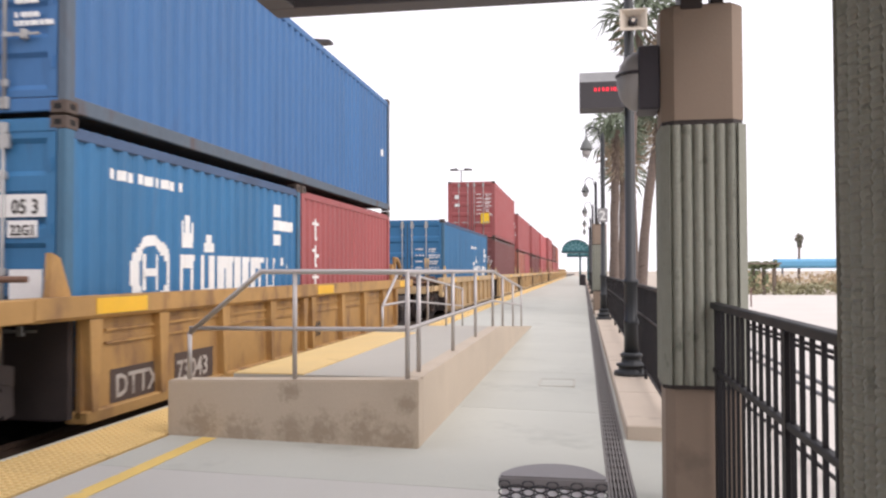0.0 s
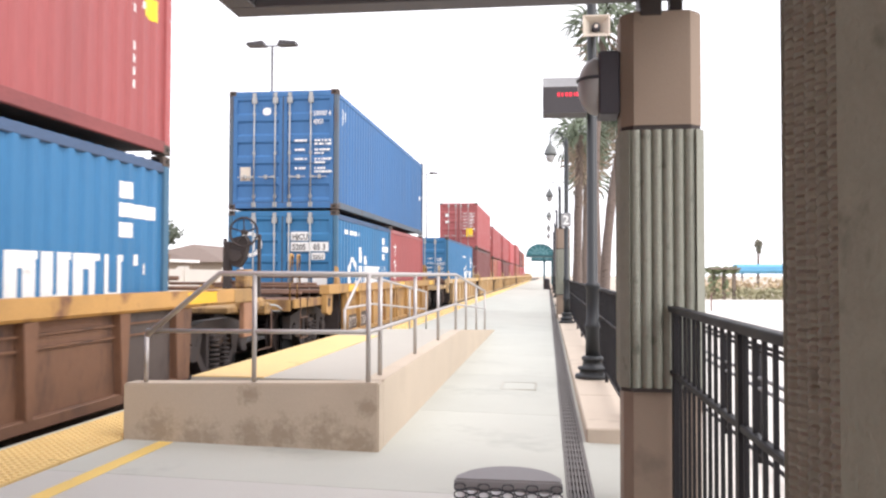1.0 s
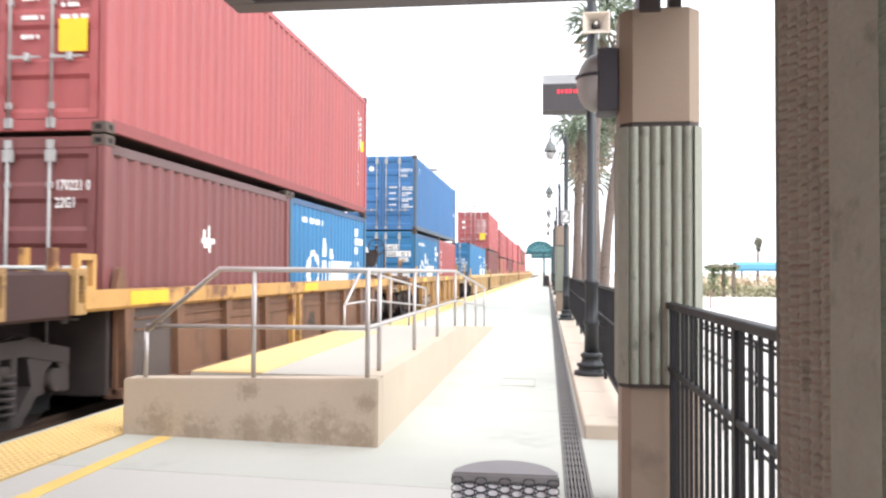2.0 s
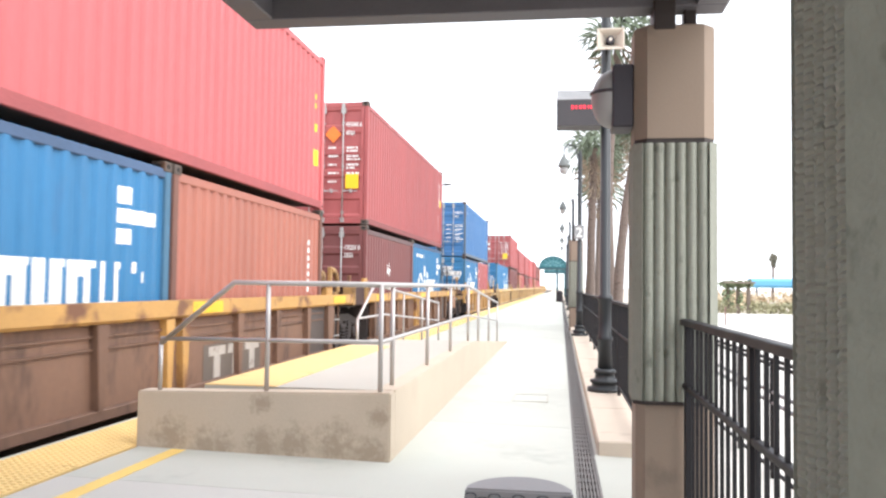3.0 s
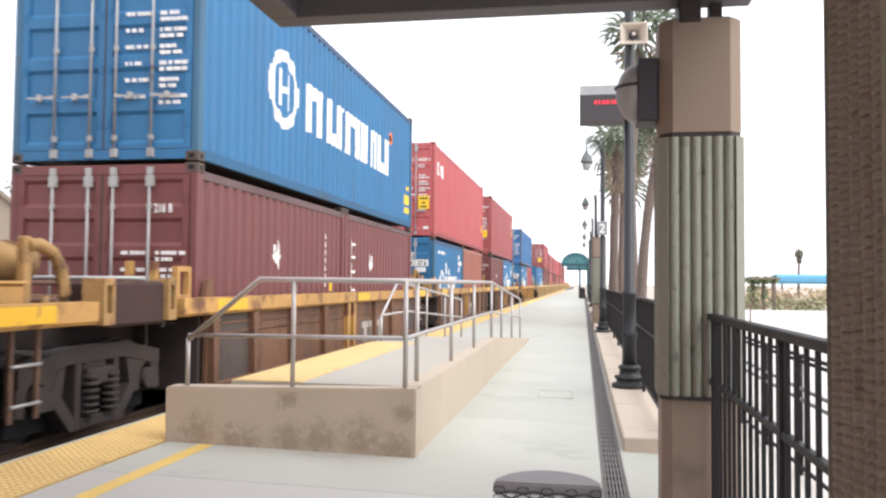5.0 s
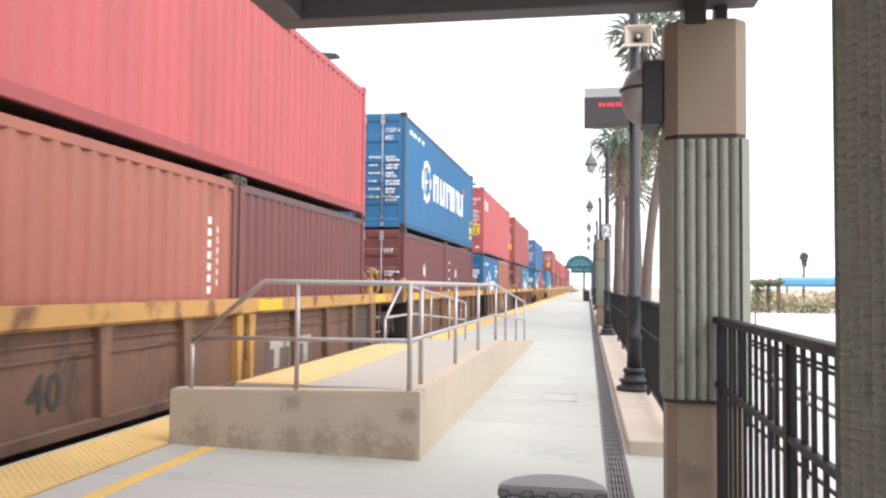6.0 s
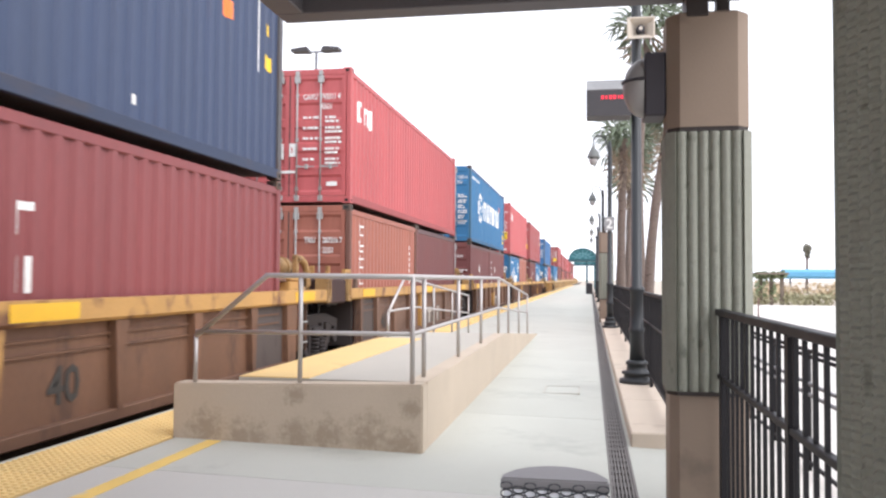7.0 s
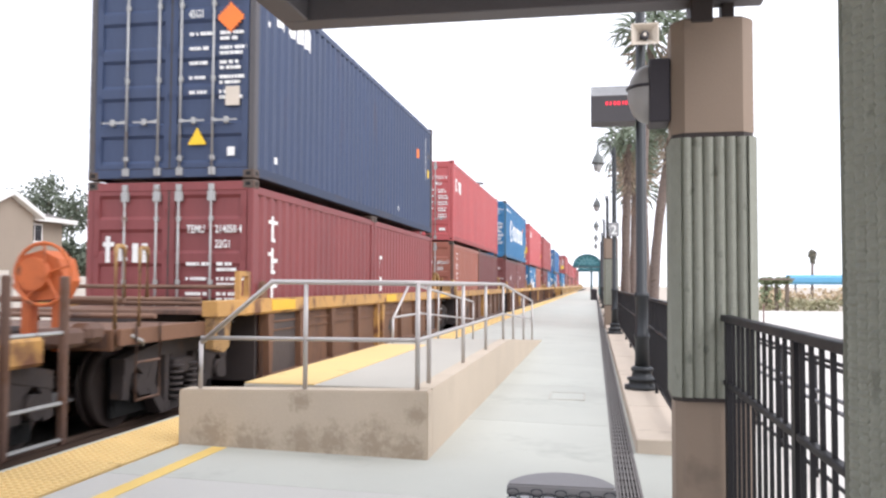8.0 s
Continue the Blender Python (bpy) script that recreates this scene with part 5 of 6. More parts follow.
box(bm, 0.128, 0.142, -9, 150, z - 0.1, z + 0.002)
box(bm, 0.283, 0.297, -9, 150, z - 0.1, z + 0.002)
box(bm, 0.142, 0.283, -9, 150, z - 0.1, z - 0.06)
part("channel", bm, GRATE, drain)
bm = bmesh.new()
for j in range(6):
    box(bm, 0.148 + j * 0.0235, 0.160 + j * 0.0235, 0.004, 0.996, z - 0.03, z)
for j in range(5):
    box(bm, 0.143, 0.282, 0.1 + j * 0.2, 0.112 + j * 0.2, z - 0.035, z - 0.012)
grate = mesh_of("grate", bm, GRATE)
for i in range(-4, 100):
    part("grate", grate, None, drain, at=pose(0, i * 1.0, 0))

# utility cover
cover = thing("utility_cover", "flush concrete utility cover with a steel rim", "cover", kind="structure")
bm = bmesh.new()
z = slope(-0.34)
for a, b, c, d in ((-0.56, -0.13, 9.95, 9.965), (-0.56, -0.13, 10.585, 10.6), (-0.56, -0.545, 9.965, 10.585), (-0.145, -0.13, 9.965, 10.585)):
    box(bm, a, b, c, d, z - 0.02, z + 0.008)
part("rim", bm, CONCRETE_TOP, cover, "worn grey rim")
bm = bmesh.new()
box(bm, -0.54, -0.15, 9.97, 10.58, z - 0.02, z + 0.004)
part("plate", bm, CONCRETE, cover)

# raised plinth under the far fence
bm = bmesh.new()
box(bm, 0.325, 1.15, 7.0, 8.9, -0.3, 0.085, 0.012)
for i in range(40):
    y = 8.91 + i * 3.05
    box(bm, 0.325, 1.15, y, y + 3.04, -0.3, 0.085, 0.012)
solid("plinth", bm, KERB, "warm beige raised concrete plinth beside the drain", "plinth", kind="structure")

# ---- mini-high boarding ramp ----
R_Y0, R_FLAT, R_END, R_TOP = 6.225, 12.4, 20.2, 0.525
ramp = thing("boarding_ramp", "stained tan concrete boarding ramp with a railing", "ramp", kind="structure")
bm = bmesh.new()
prism(bm, [(-3.335, -0.2), (-1.27, -0.2), (-1.27, R_TOP), (-3.335, R_TOP - 0.04)], "y", R_Y0, R_Y0 + 0.20)
bmesh.ops.bevel(bm, geom=list(bm.edges), offset=0.012, segments=2, affect="EDGES")
part("front_wall", bm, CONCRETE_TAN, ramp)
bm = bmesh.new()
prism(bm, [(R_Y0 + 0.203, -0.2), (R_END, -0.2), (R_END, 0.01), (R_FLAT, R_TOP), (R_Y0 + 0.203, R_TOP)], "x", -1.43, -1.272)
part("side_wall", bm, CONCRETE_TAN, ramp)
bm = bmesh.new()
prism(bm, [(R_Y0 + 0.203, -0.2), (R_END, -0.2), (R_END, 0.005), (R_FLAT, R_TOP - 0.004), (R_Y0 + 0.203, R_TOP - 0.004)], "x", -2.86, -1.433)
part("deck", bm, CONCRETE_TOP, ramp)
bm = bmesh.new()
box(bm, -2.86, -2.26, R_Y0 + 0.21, 11.0, R_TOP - 0.02, R_TOP + 0.004)
part("tactile_strip", bm, TACTILE, ramp, "yellow tactile strip")

railing = thing("ramp_railing", "brushed stainless steel tube railing on the ramp", "railing")


def ramp_z(y):
    return R_TOP if y < R_FLAT else max(0.0, R_TOP * (1 - (y - R_FLAT) / (R_END - R_FLAT)))


RX = -1.368
for name, pts, r in (
        ("top_rail", [(-3.18, R_Y0 + 0.07, 0.86), (-2.57, R_Y0 + 0.07, 1.36), (RX - 0.03, R_Y0 + 0.07, 1.353), (RX, R_Y0 + 0.10, 1.353), (RX, 12.4, 1.353), (RX, 18.2, 0.99)], 0.021),
        ("middle_rail", [(-3.18, R_Y0 + 0.07, 0.90), (RX - 0.03, R_Y0 + 0.07, 0.907), (RX, R_Y0 + 0.10, 0.907), (RX, 12.4, 0.907), (RX, 18.2, 0.60)], 0.017)):
    bm = bmesh.new()
    bent_tube(bm, pts, r)
    part(name, bm, STAINLESS, railing)
for x, y, top in ((-3.18, R_Y0 + 0.07, 0.87), (-2.285, R_Y0 + 0.07, 1.35), (RX, R_Y0 + 0.07, 1.36), (RX, 6.74, 1.35), (RX, 8.56, 1.35), (RX, 10.38, 1.35), (RX, 12.40, 1.35), (RX, 13.95, 1.25), (RX, 16.0, 1.12), (RX, 18.2, 1.0)):
    bm = bmesh.new()
    tube(bm, (x, y, ramp_z(y) - 0.05), (x, y, top), 0.019, 10)
    part("post", bm, STAINLESS, railing)
back = thing("ramp_railing", "stainless tube railing on the track side of the ramp", "railing")
BX = -2.78
for name, pts, r in (("top_rail", [(BX, 11.2, 0.86), (BX, 12.2, 1.34), (BX, 13.0, 1.31), (BX, 18.9, 0.95)], 0.021), ("middle_rail", [(BX, 11.2, 0.88), (BX, 13.0, 0.88), (BX, 18.9, 0.55)], 0.017)):
    bm = bmesh.new()
    bent_tube(bm, pts, r)
    part(name, bm, STAINLESS, back)
for y, top in ((11.2, 0.87), (14.6, 1.21), (16.6, 1.08), (18.9, 0.95)):
    bm = bmesh.new()
    tube(bm, (BX, y, ramp_z(y) - 0.05), (BX, y, top), 0.019, 10)
    part("post", bm, STAINLESS, back)


# ---- canopy and columns ----
COL = 0.45


COL_DEPTH = 0.36


def octagon(w, c, z0, z1, bm, d=None):
    """Chamfered block, w wide and d deep."""
    h, g = w / 2, (d or w) / 2
    prism(bm, [(-h + c, -g), (h - c, -g), (h, -g + c), (h, g - c), (h - c, g), (-h + c, g), (-h, g - c), (-h, -g + c)], "z", z0, z1)


def fluted(w, d, z0, z1, bm, broken, pitch=0.058):
    """Shaft with rounded vertical flutes on its four faces and plain arrises; the ribs are broken unevenly."""
    c, n = 0.05, 6
    loop = []
    for q in range(4):
        a = math.pi / 2 * q
        h, g = (w / 2, d / 2) if q % 2 == 0 else (d / 2, w / 2)
        span = 2 * (h - c) - 0.012
        ribs = round(span / pitch)
        face = [(-h + c, -g)]
        for i in range(ribs):
            for j in range(n):
                u = (i + j / n) / ribs
                face.append((-h + c + 0.006 + u * span, -g + 0.026 - 0.024 * abs(math.sin(math.pi * u * ribs)) ** 0.6))
        face += [(h - c - 0.006, -g + 0.024), (h - c, -g)]
        for x, y in face:
            loop.append((x * math.cos(a) - y * math.sin(a), x * math.sin(a) + y * math.cos(a)))
    rows = 260
    rings = []
    span = [noise.noise((x * 31, y * 31, 0.4)) for x, y in loop]
    for k in range(rows + 1):
        z = z0 + (z1 - z0) * k / rows
        ring = []
        for (x, y), lag in zip(loop, span):
            plain = abs(abs(x) - w / 2) < 1e-4 or abs(abs(y) - d / 2) < 1e-4
            side = math.floor((x if abs(abs(y) - d / 2) < 0.03 else y) / pitch)
            beat = math.sin(2 * math.pi * z / 0.031 + 1.1 * side + 1.6 * noise.noise((side * 1.7, 0.3, z * 7)))
            r = (broken * beat + 0.0012 * noise.noise((x * 45, y * 45, z * 60)) + 0.002 * lag) if 0 < k < rows and not plain else 0
            across = abs(x) / w > abs(y) / d
            ring.append(bm.verts.new((x + math.copysign(r, x) if across else x, y if across else y + math.copysign(r, y), z)))
        rings.append(ring)
    m = len(loop)
    for s, t in zip(rings, rings[1:]):
        for i in range(m):
            bm.faces.new((s[i], s[(i + 1) % m], t[(i + 1) % m], t[i]))
    bm.faces.new(rings[0][::-1])
    bm.faces.new(rings[-1])


SHAFTS = {}
for broken in (0.0007, 0.0048):
    bm = bmesh.new()
    fluted(COL + 0.02, COL_DEPTH + 0.02, 0.722, 2.178, bm, broken)
    SHAFTS[broken] = mesh_of("shaft", bm, COL_RIB)


def column(cx, cy, broken=0.0007):
    c = thing("canopy_column", "fluted grey-green block column with smooth tan base and cap", "column", "canopy columns", at=pose(cx, cy, 0))
    bm = bmesh.new()
    octagon(COL - 0.02, 0.05, -0.1, 0.70, bm, COL_DEPTH - 0.02)
    part("base", bm, COL_TAN, c, "smooth tan base block")
    bm = bmesh.new()
    octagon(COL + 0.008, 0.05, 0.70, 0.722, bm, COL_DEPTH + 0.008)
    part("band", bm, BAND, c, "dark bronze band")
    part("shaft", SHAFTS[broken], None, c, "fluted rough block shaft")
    bm = bmesh.new()
    octagon(COL - 0.01, 0.06, 2.178, 2.205, bm, COL_DEPTH - 0.01)
    part("band", bm, BAND, c, "dark bronze band")
    bm = bmesh.new()
    octagon(COL, 0.068, 2.205, 2.86, bm, COL_DEPTH)
    bmesh.ops.bevel(bm, geom=[e for e in bm.edges if e.verts[0].co.z > 2.8 and e.verts[1].co.z > 2.8], offset=0.012, segments=1, affect="EDGES")
    part("cap", bm, COL_TAN, c, "smooth tan cap block")
    bm = bmesh.new()
    for x in (-0.06, 0.10):
        box(bm, x - 0.035, x + 0.035, -0.06, 0.06, 2.78, 3.06, 0.006)
    box(bm, -0.12, 0.0, -0.19, 0.06, 2.83, 3.0, 0.006)
    part("saddle", bm, BAND, c, "dark steel saddle bracket")
    return c


column(0.652, 4.95)
column(0.652, 1.39, 0.0048)
column(0.50, 27.0)

canopy = thing("platform_canopy", "dark bronze steel platform canopy frame and deck", "canopy", kind="structure")
for name, dims in (("end_beam", (-1.93, 0.95, 4.80, 4.98, 2.975, 3.20)), ("side_beam", (-1.93, -1.75, -4.0, 4.797, 2.975, 3.25)), ("side_beam", (0.77, 0.95, -4.0, 4.797, 2.975, 3.25)), ("end_beam", (-1.93, 0.95, -4.2, -4.003, 2.975, 3.25)), ("cross_beam", (-1.747, 0.767, 1.35, 1.5, 3.02, 3.25))):
    bm = bmesh.new()
    box(bm, *dims, 0.006)
    part(name, bm, BEAM, canopy)
for i in range(9):
    bm = bmesh.new()
    box(bm, -1.93 + i * 0.35, -1.85 + i * 0.35, 4.84, 4.94, 3.202, 3.252)
    part("strut", bm, BEAM, canopy)
bm = bmesh.new()
box(bm, -2.1, 1.1, -4.3, 5.1, 3.253, 3.32)
part("deck", bm, DECK, canopy)

# added wall behind the eye, out of view: keeps sky light off the near column
bm = bmesh.new()
box(bm, 0.10, 1.1, -1.3, -1.1, -0.05, 2.96)
solid("wall_south", bm, CONCRETE, "plain grey wall added out of view to shade the near column", "wall", kind="structure")

# half-dome wall light on the column
light = thing("wall_light", "black wall light with a frosted quarter dome", "light")
bm = bmesh.new()
box(bm, 0.303, 0.424, 4.83, 5.07, 2.285, 2.655, 0.01)
part("housing", bm, LAMP_BOX, light)
bm = bmesh.new()
rings = []
for i in range(9):
    a = math.pi / 2 * i / 8
    r, d = 0.175 * math.cos(a), 0.116 * math.sin(a)
    rings.append([bm.verts.new((0.303 - d, 4.95 + r * 0.66 * math.cos(2 * math.pi * j / 20), 2.47 + r * math.sin(2 * math.pi * j / 20))) for j in range(20)])
for s, t in zip(rings, rings[1:]):
    for j in range(20):
        bm.faces.new((s[j], s[(j + 1) % 20], t[(j + 1) % 20], t[j])).smooth = True
part("dome", bm, LAMP_GLASS, light, "grey frosted dome")
bm = bmesh.new()
for i in range(12):
    a, b = math.pi * i / 12 - math.pi / 2, math.pi * (i + 1) / 12 - math.pi / 2
    p = [(0.303 - 0.117 * math.cos(q), 4.95 + 0.118 * math.sin(q), 2.505) for q in (a, b)]
    tube(bm, p[0], p[1], 0.010, 6)
tagged(part("band", bm, LAMP_BOX, light, "black band round the dome"), kind="stuff")

# ---- fence ----
FX, F_TOP = 0.70, 1.185


def picket_mesh(z0, z1):
    bm = bmesh.new()
    box(bm, -0.008, 0.008, -0.007, 0.007, z0, z1)
    return mesh_of("picket", bm, FENCE)


def fence(y0, y1, floor_z, label, rest_from=None):
    f = thing("fence", label, "fence", "platform fences")
    for name, z, h, w in (("top_rail", F_TOP - 0.035, 0.035, 0.026), ("middle_rail", 0.80, 0.028, 0.016), ("bottom_rail", floor_z + 0.10, 0.03, 0.016)):
        bm = bmesh.new()
        box(bm, FX - w, FX + w, y0, y1, z, z + h, 0.004)
        part(name, bm, FENCE, f)
    me = picket_mesh(floor_z + 0.13, F_TOP - 0.036)
    bm = bmesh.new()
    y, n = y0 + 0.06, 0
    while y < y1:
        if n < 150:
            part("picket", me, None, f, at=pose(FX, y, 0))
        else:
            box(bm, FX - 0.01, FX + 0.01, y - 0.01, y + 0.01, floor_z + 0.13, F_TOP - 0.036)
        y += 0.13
        n += 1
    if bm.verts:
        tagged(part("pickets", bm, FENCE, f), kind="stuff")
    else:
        bm.free()
    post = bmesh.new()
    box(post, -0.019, 0.019, -0.019, 0.019, floor_z - 0.06, F_TOP - 0.04)
    post = mesh_of("post", post, FENCE)
    y = y0 + 0.03
    while y < y1:
        part("post", post, None, f, at=pose(FX, y, 0))
        y += 1.51 if y1 - y0 < 5 else 2.4
    return f


fence(1.56, 4.755, -0.04, "black steel picket fence panel between two columns")
fence(5.15, 95.0, 0.085, "long black steel picket fence on a concrete plinth")


# ---- lamp posts ----
def lamp_post(x, y, height, lantern=True):
    p = thing("lamp_post", "dark green cast iron lamp post with a moulded base", "lamp post", "lamp posts on the plinth", at=pose(x, y, 0.085))
    bm = bmesh.new()
    lathe(bm, [(0.21, 0.0), (0.21, 0.05), (0.16, 0.056), (0.155, 0.105), (0.18, 0.11), (0.18, 0.14), (0.125, 0.15), (0.115, 0.22), (0.135, 0.225), (0.13, 0.26), (0.10, 0.28)], 20)
    part("base", bm, POST_GREEN, p)
    bm = bmesh.new()
    lathe(bm, [(0.088, 0.281), (0.080, 0.60), (0.096, 0.62), (0.096, 0.66), (0.078, 0.68), (0.076, 1.10), (0.092, 1.12), (0.092, 1.16), (0.064, 1.18), (0.056, height - 0.2), (0.035, height)], 16)
    part("shaft", bm, POST_GREEN, p)
    if lantern:
        bm = bmesh.new()
        pts = [(0, 0, height - 0.4), (-0.12, 0, height + 0.1), (-0.3, 0, height + 0.16), (-0.42, 0, height + 0.05), (-0.42, 0, height - 0.15)]
        bent_tube(bm, pts, 0.018, 8)
        part("bracket", bm, POST_GREEN, p)
        bm = bmesh.new()
        lathe(bm, [(0.03, height - 0.10), (0.05, height - 0.18), (0.10, height - 0.24), (0.16, height - 0.40), (0.17, height - 0.44), (0.10, height - 0.45)], 16, -0.42)
        part("lantern_hood", bm, GLARE_LANTERN, p, "lantern hood greyed to carry the sky's glare")
        bm = bmesh.new()
        lathe(bm, [(0.10, height - 0.455), (0.12, height - 0.50), (0.09, height - 0.60), (0.02, height - 0.65)], 14, -0.42)
        part("lantern_globe", bm, LAMP_GLASS, p, "frosted glass globe")
    return p


lamp_post(0.555, 10.35, 5.6, False)
for i in range(5):
    lamp_post(0.50, 22.0 + i * 12.0, 4.9)

# departure sign and horn speaker clamped to the first post
sign = thing("departure_sign", "dark hanging departure display with red lit rows", "sign")
bm = bmesh.new()
prism(bm, [(10.18, 3.34), (10.52, 3.34), (10.52, 3.70), (10.40, 3.80), (10.30, 3.80), (10.18, 3.66)], "x", -0.05, 0.49)
part("housing", bm, SIGN_BOX, sign)
bm = bmesh.new()
prism(bm, [(10.176, 3.665), (10.296, 3.806), (10.404, 3.806), (10.404, 3.801), (10.299, 3.801), (10.180, 3.660)], "x", -0.05, 0.49)
part("cover", bm, SIGN_TOP, sign, "pale grey weathered cover")
for x, w in ((0.13, 0.03), (0.18, 0.02), (0.225, 0.03), (0.27, 0.035), (0.33, 0.015), (0.36, 0.03), (0.40, 0.02), (0.44, 0.03)):
    bm = bmesh.new()
    box(bm, x, x + w, 10.174, 10.1795, 3.545, 3.59)
    part("display_character", bm, LED, sign, "red lit display character")
bm = bmesh.new()
box(bm, 0.49, 0.56, 10.29, 10.41, 3.5, 3.6, 0.005)
part("clamp", bm, SIGN_BOX, sign)
speaker = thing("horn_speaker", "cream square horn loudspeaker on the lamp post", "loudspeaker")
bm = bmesh.new()
cx, cz, yy = 0.60, 4.39, 10.12
for h0, y0, h1, y1 in ((0.165, yy, 0.15, yy - 0.004), (0.15, yy - 0.004, 0.05, yy + 0.13), (0.165, yy, 0.05, yy + 0.19)):
    a = [bm.verts.new((cx + sx * h0, y0, cz + sz * h0 * 0.8)) for sx, sz in ((-1, -1), (1, -1), (1, 1), (-1, 1))]
    b = [bm.verts.new((cx + sx * h1, y1, cz + sz * h1 * 0.8)) for sx, sz in ((-1, -1), (1, -1), (1, 1), (-1, 1))]
    for i in range(4):
        bm.faces.new((a[i], a[(i + 1) % 4], b[(i + 1) % 4], b[i]))
part("horn", bm, HORN, speaker)
bm = bmesh.new()
tube(bm, (cx, yy + 0.03, cz), (cx, yy + 0.2, cz), 0.045, 12)
part("throat", bm, LAMP_BOX, speaker, "dark throat plug")
bm = bmesh.new()
tube(bm, (cx, yy + 0.015, cz), (cx, yy + 0.03, cz), 0.022, 10)
part("centre_cap", bm, HORN, speaker)

# number sign on the second post
plate = thing("track_number_sign", "small pale sign with the numeral two on a post", "sign")
bm = bmesh.new()
box(bm, 0.36, 0.62, 21.88, 21.91, 2.62, 2.98, 0.004)
part("board", bm, SIGN_TOP, plate)
part("numeral", lettering("2", 0.34, MARK), None, plate, "white numeral", at=pose(0.40, 21.876, 2.68, 90, 0, 0))

# ---- litter bin close by ----
litter = thing("litter_bin", "grey perforated steel litter bin with a rounded lid", "litter bin")
bx, by, bw, bz = -0.114, 2.60, 0.168, 0.72
bm = bmesh.new()
prism(bm, [(bx + bw * math.cos(math.pi * i / 16), by + 0.195 * math.sin(math.pi * i / 16)) for i in range(17)], "z", bz - 0.035, bz)
bmesh.ops.bevel(bm, geom=[e for e in bm.edges if abs(e.verts[0].co.z - e.verts[1].co.z) < 1e-5], offset=0.006, segments=2, affect="EDGES")
part("lid", bm, BIN_LID, litter)
bm = bmesh.new()
CW, CH = 2 * bw / 9, 0.024
for i in range(9):
    for j in range(16):
        x0, z0 = bx - bw + i * CW, bz - 0.012 - (j + 1) * CH - (CH / 2 if i % 2 else 0)
        rim, hole, back = [], [], []
        for k in range(12):
            q = 2 * math.pi * k / 12
            c, d = math.cos(q), math.sin(q)
            f = 1 / max(abs(c), abs(d))
            rim.append(bm.verts.new((x0 + CW / 2 + c * f * CW / 2, by - 0.0045, z0 + CH / 2 + d * f * CH / 2)))
            hole.append(bm.verts.new((x0 + CW / 2 + c * CW * 0.445, by - 0.0045, z0 + CH / 2 + d * CH * 0.40)))
            back.append(bm.verts.new((x0 + CW / 2 + c * CW * 0.445, by - 0.001, z0 + CH / 2 + d * CH * 0.40)))
        for k in range(12):
            e = (k + 1) % 12
            bm.faces.new((rim[k], rim[e], hole[e], hole[k]))
            bm.faces.new((hole[k], hole[e], back[e], back[k]))
part("perforated_panel", bm, PERFORATED, litter, "perforated blue-grey steel panel")
bm = bmesh.new()
prism(bm, [(bx + (bw - 0.01) * math.cos(math.pi * i / 16), by + 0.18 * math.sin(math.pi * i / 16)) for i in range(17)], "z", 0.0, bz - 0.036)
part("body", bm, LINER, litter, "pale liner")


# ---- shelters up the platform ----
def shelter(y):
    s = thing("platform_shelter", "teal arched platform shelter on posts", "shelter", "arched shelters", at=pose(-0.70, y, 0.45))
    bm = bmesh.new()
    n = 16
    for y0, y1 in ((-1.4, -1.3),):
        prism(bm, [(1.25 * math.cos(math.pi * i / n), 2.75 + 1.0 * math.sin(math.pi * i / n)) for i in range(n + 1)], "y", y0, y1)
    part("gable", bm, TEAL, s, "teal glazed gable")
    for i in range(1, 8):
        a = math.pi * i / 8
        bm = bmesh.new()
        tube(bm, (0.25 * math.cos(a), -1.42, 2.75 + 0.2 * math.sin(a)), (1.2 * math.cos(a), -1.42, 2.75 + 0.95 * math.sin(a)), 0.03, 6)
        part("glazing_bar", bm, TEAL_PALE, s, "pale teal glazing bar")
    bm = bmesh.new()
    bent_tube(bm, [(0.72 * math.cos(math.pi * i / 12), -1.42, 2.76 + 0.58 * math.sin(math.pi * i / 12)) for i in range(13)], 0.03, 6)
    part("glazing_bar", bm, TEAL_PALE, s, "pale teal glazing bar")
    bm = bmesh.new()
    for i in range(n):
        a, b = math.pi * i / n, math.pi * (i + 1) / n
        prism(bm, [(1.32 * math.cos(a), 2.75 + 1.07 * math.sin(a)), (1.32 * math.cos(b), 2.75 + 1.07 * math.sin(b)), (1.27 * math.cos(b), 2.75 + 1.02 * math.sin(b)), (1.27 * math.cos(a), 2.75 + 1.02 * math.sin(a))], "y", -1.6, 1.6)
    part("roof", bm, TEAL, s)
    bm = bmesh.new()
    box(bm, -1.35, 1.35, -1.62, 1.62, 2.58, 2.75, 0.01)
    part("fascia", bm, TEAL_DARK, s, "dark teal fascia")
    for x in (0.35, 1.2):
        for yy in (-1.3, 1.3):
            bm = bmesh.new()
            box(bm, x - 0.06, x + 0.06, yy - 0.06, yy + 0.06, -0.5, 2.58, 0.005)
            part("post", bm, TEAL_DARK, s)
    return s


shelter(80.0)
shelter(104.0)
bm = bmesh.new()
lathe(bm, [(0.27, 0.0), (0.30, 0.05), (0.30, 0.85), (0.33, 0.87), (0.25, 1.0), (0.1, 1.05)], 14)
solid("litter_bin", bm, LAMP_BOX, "dark round litter bin on the platform", "litter bin", at=pose(-0.1, 78.0, slope(0)))

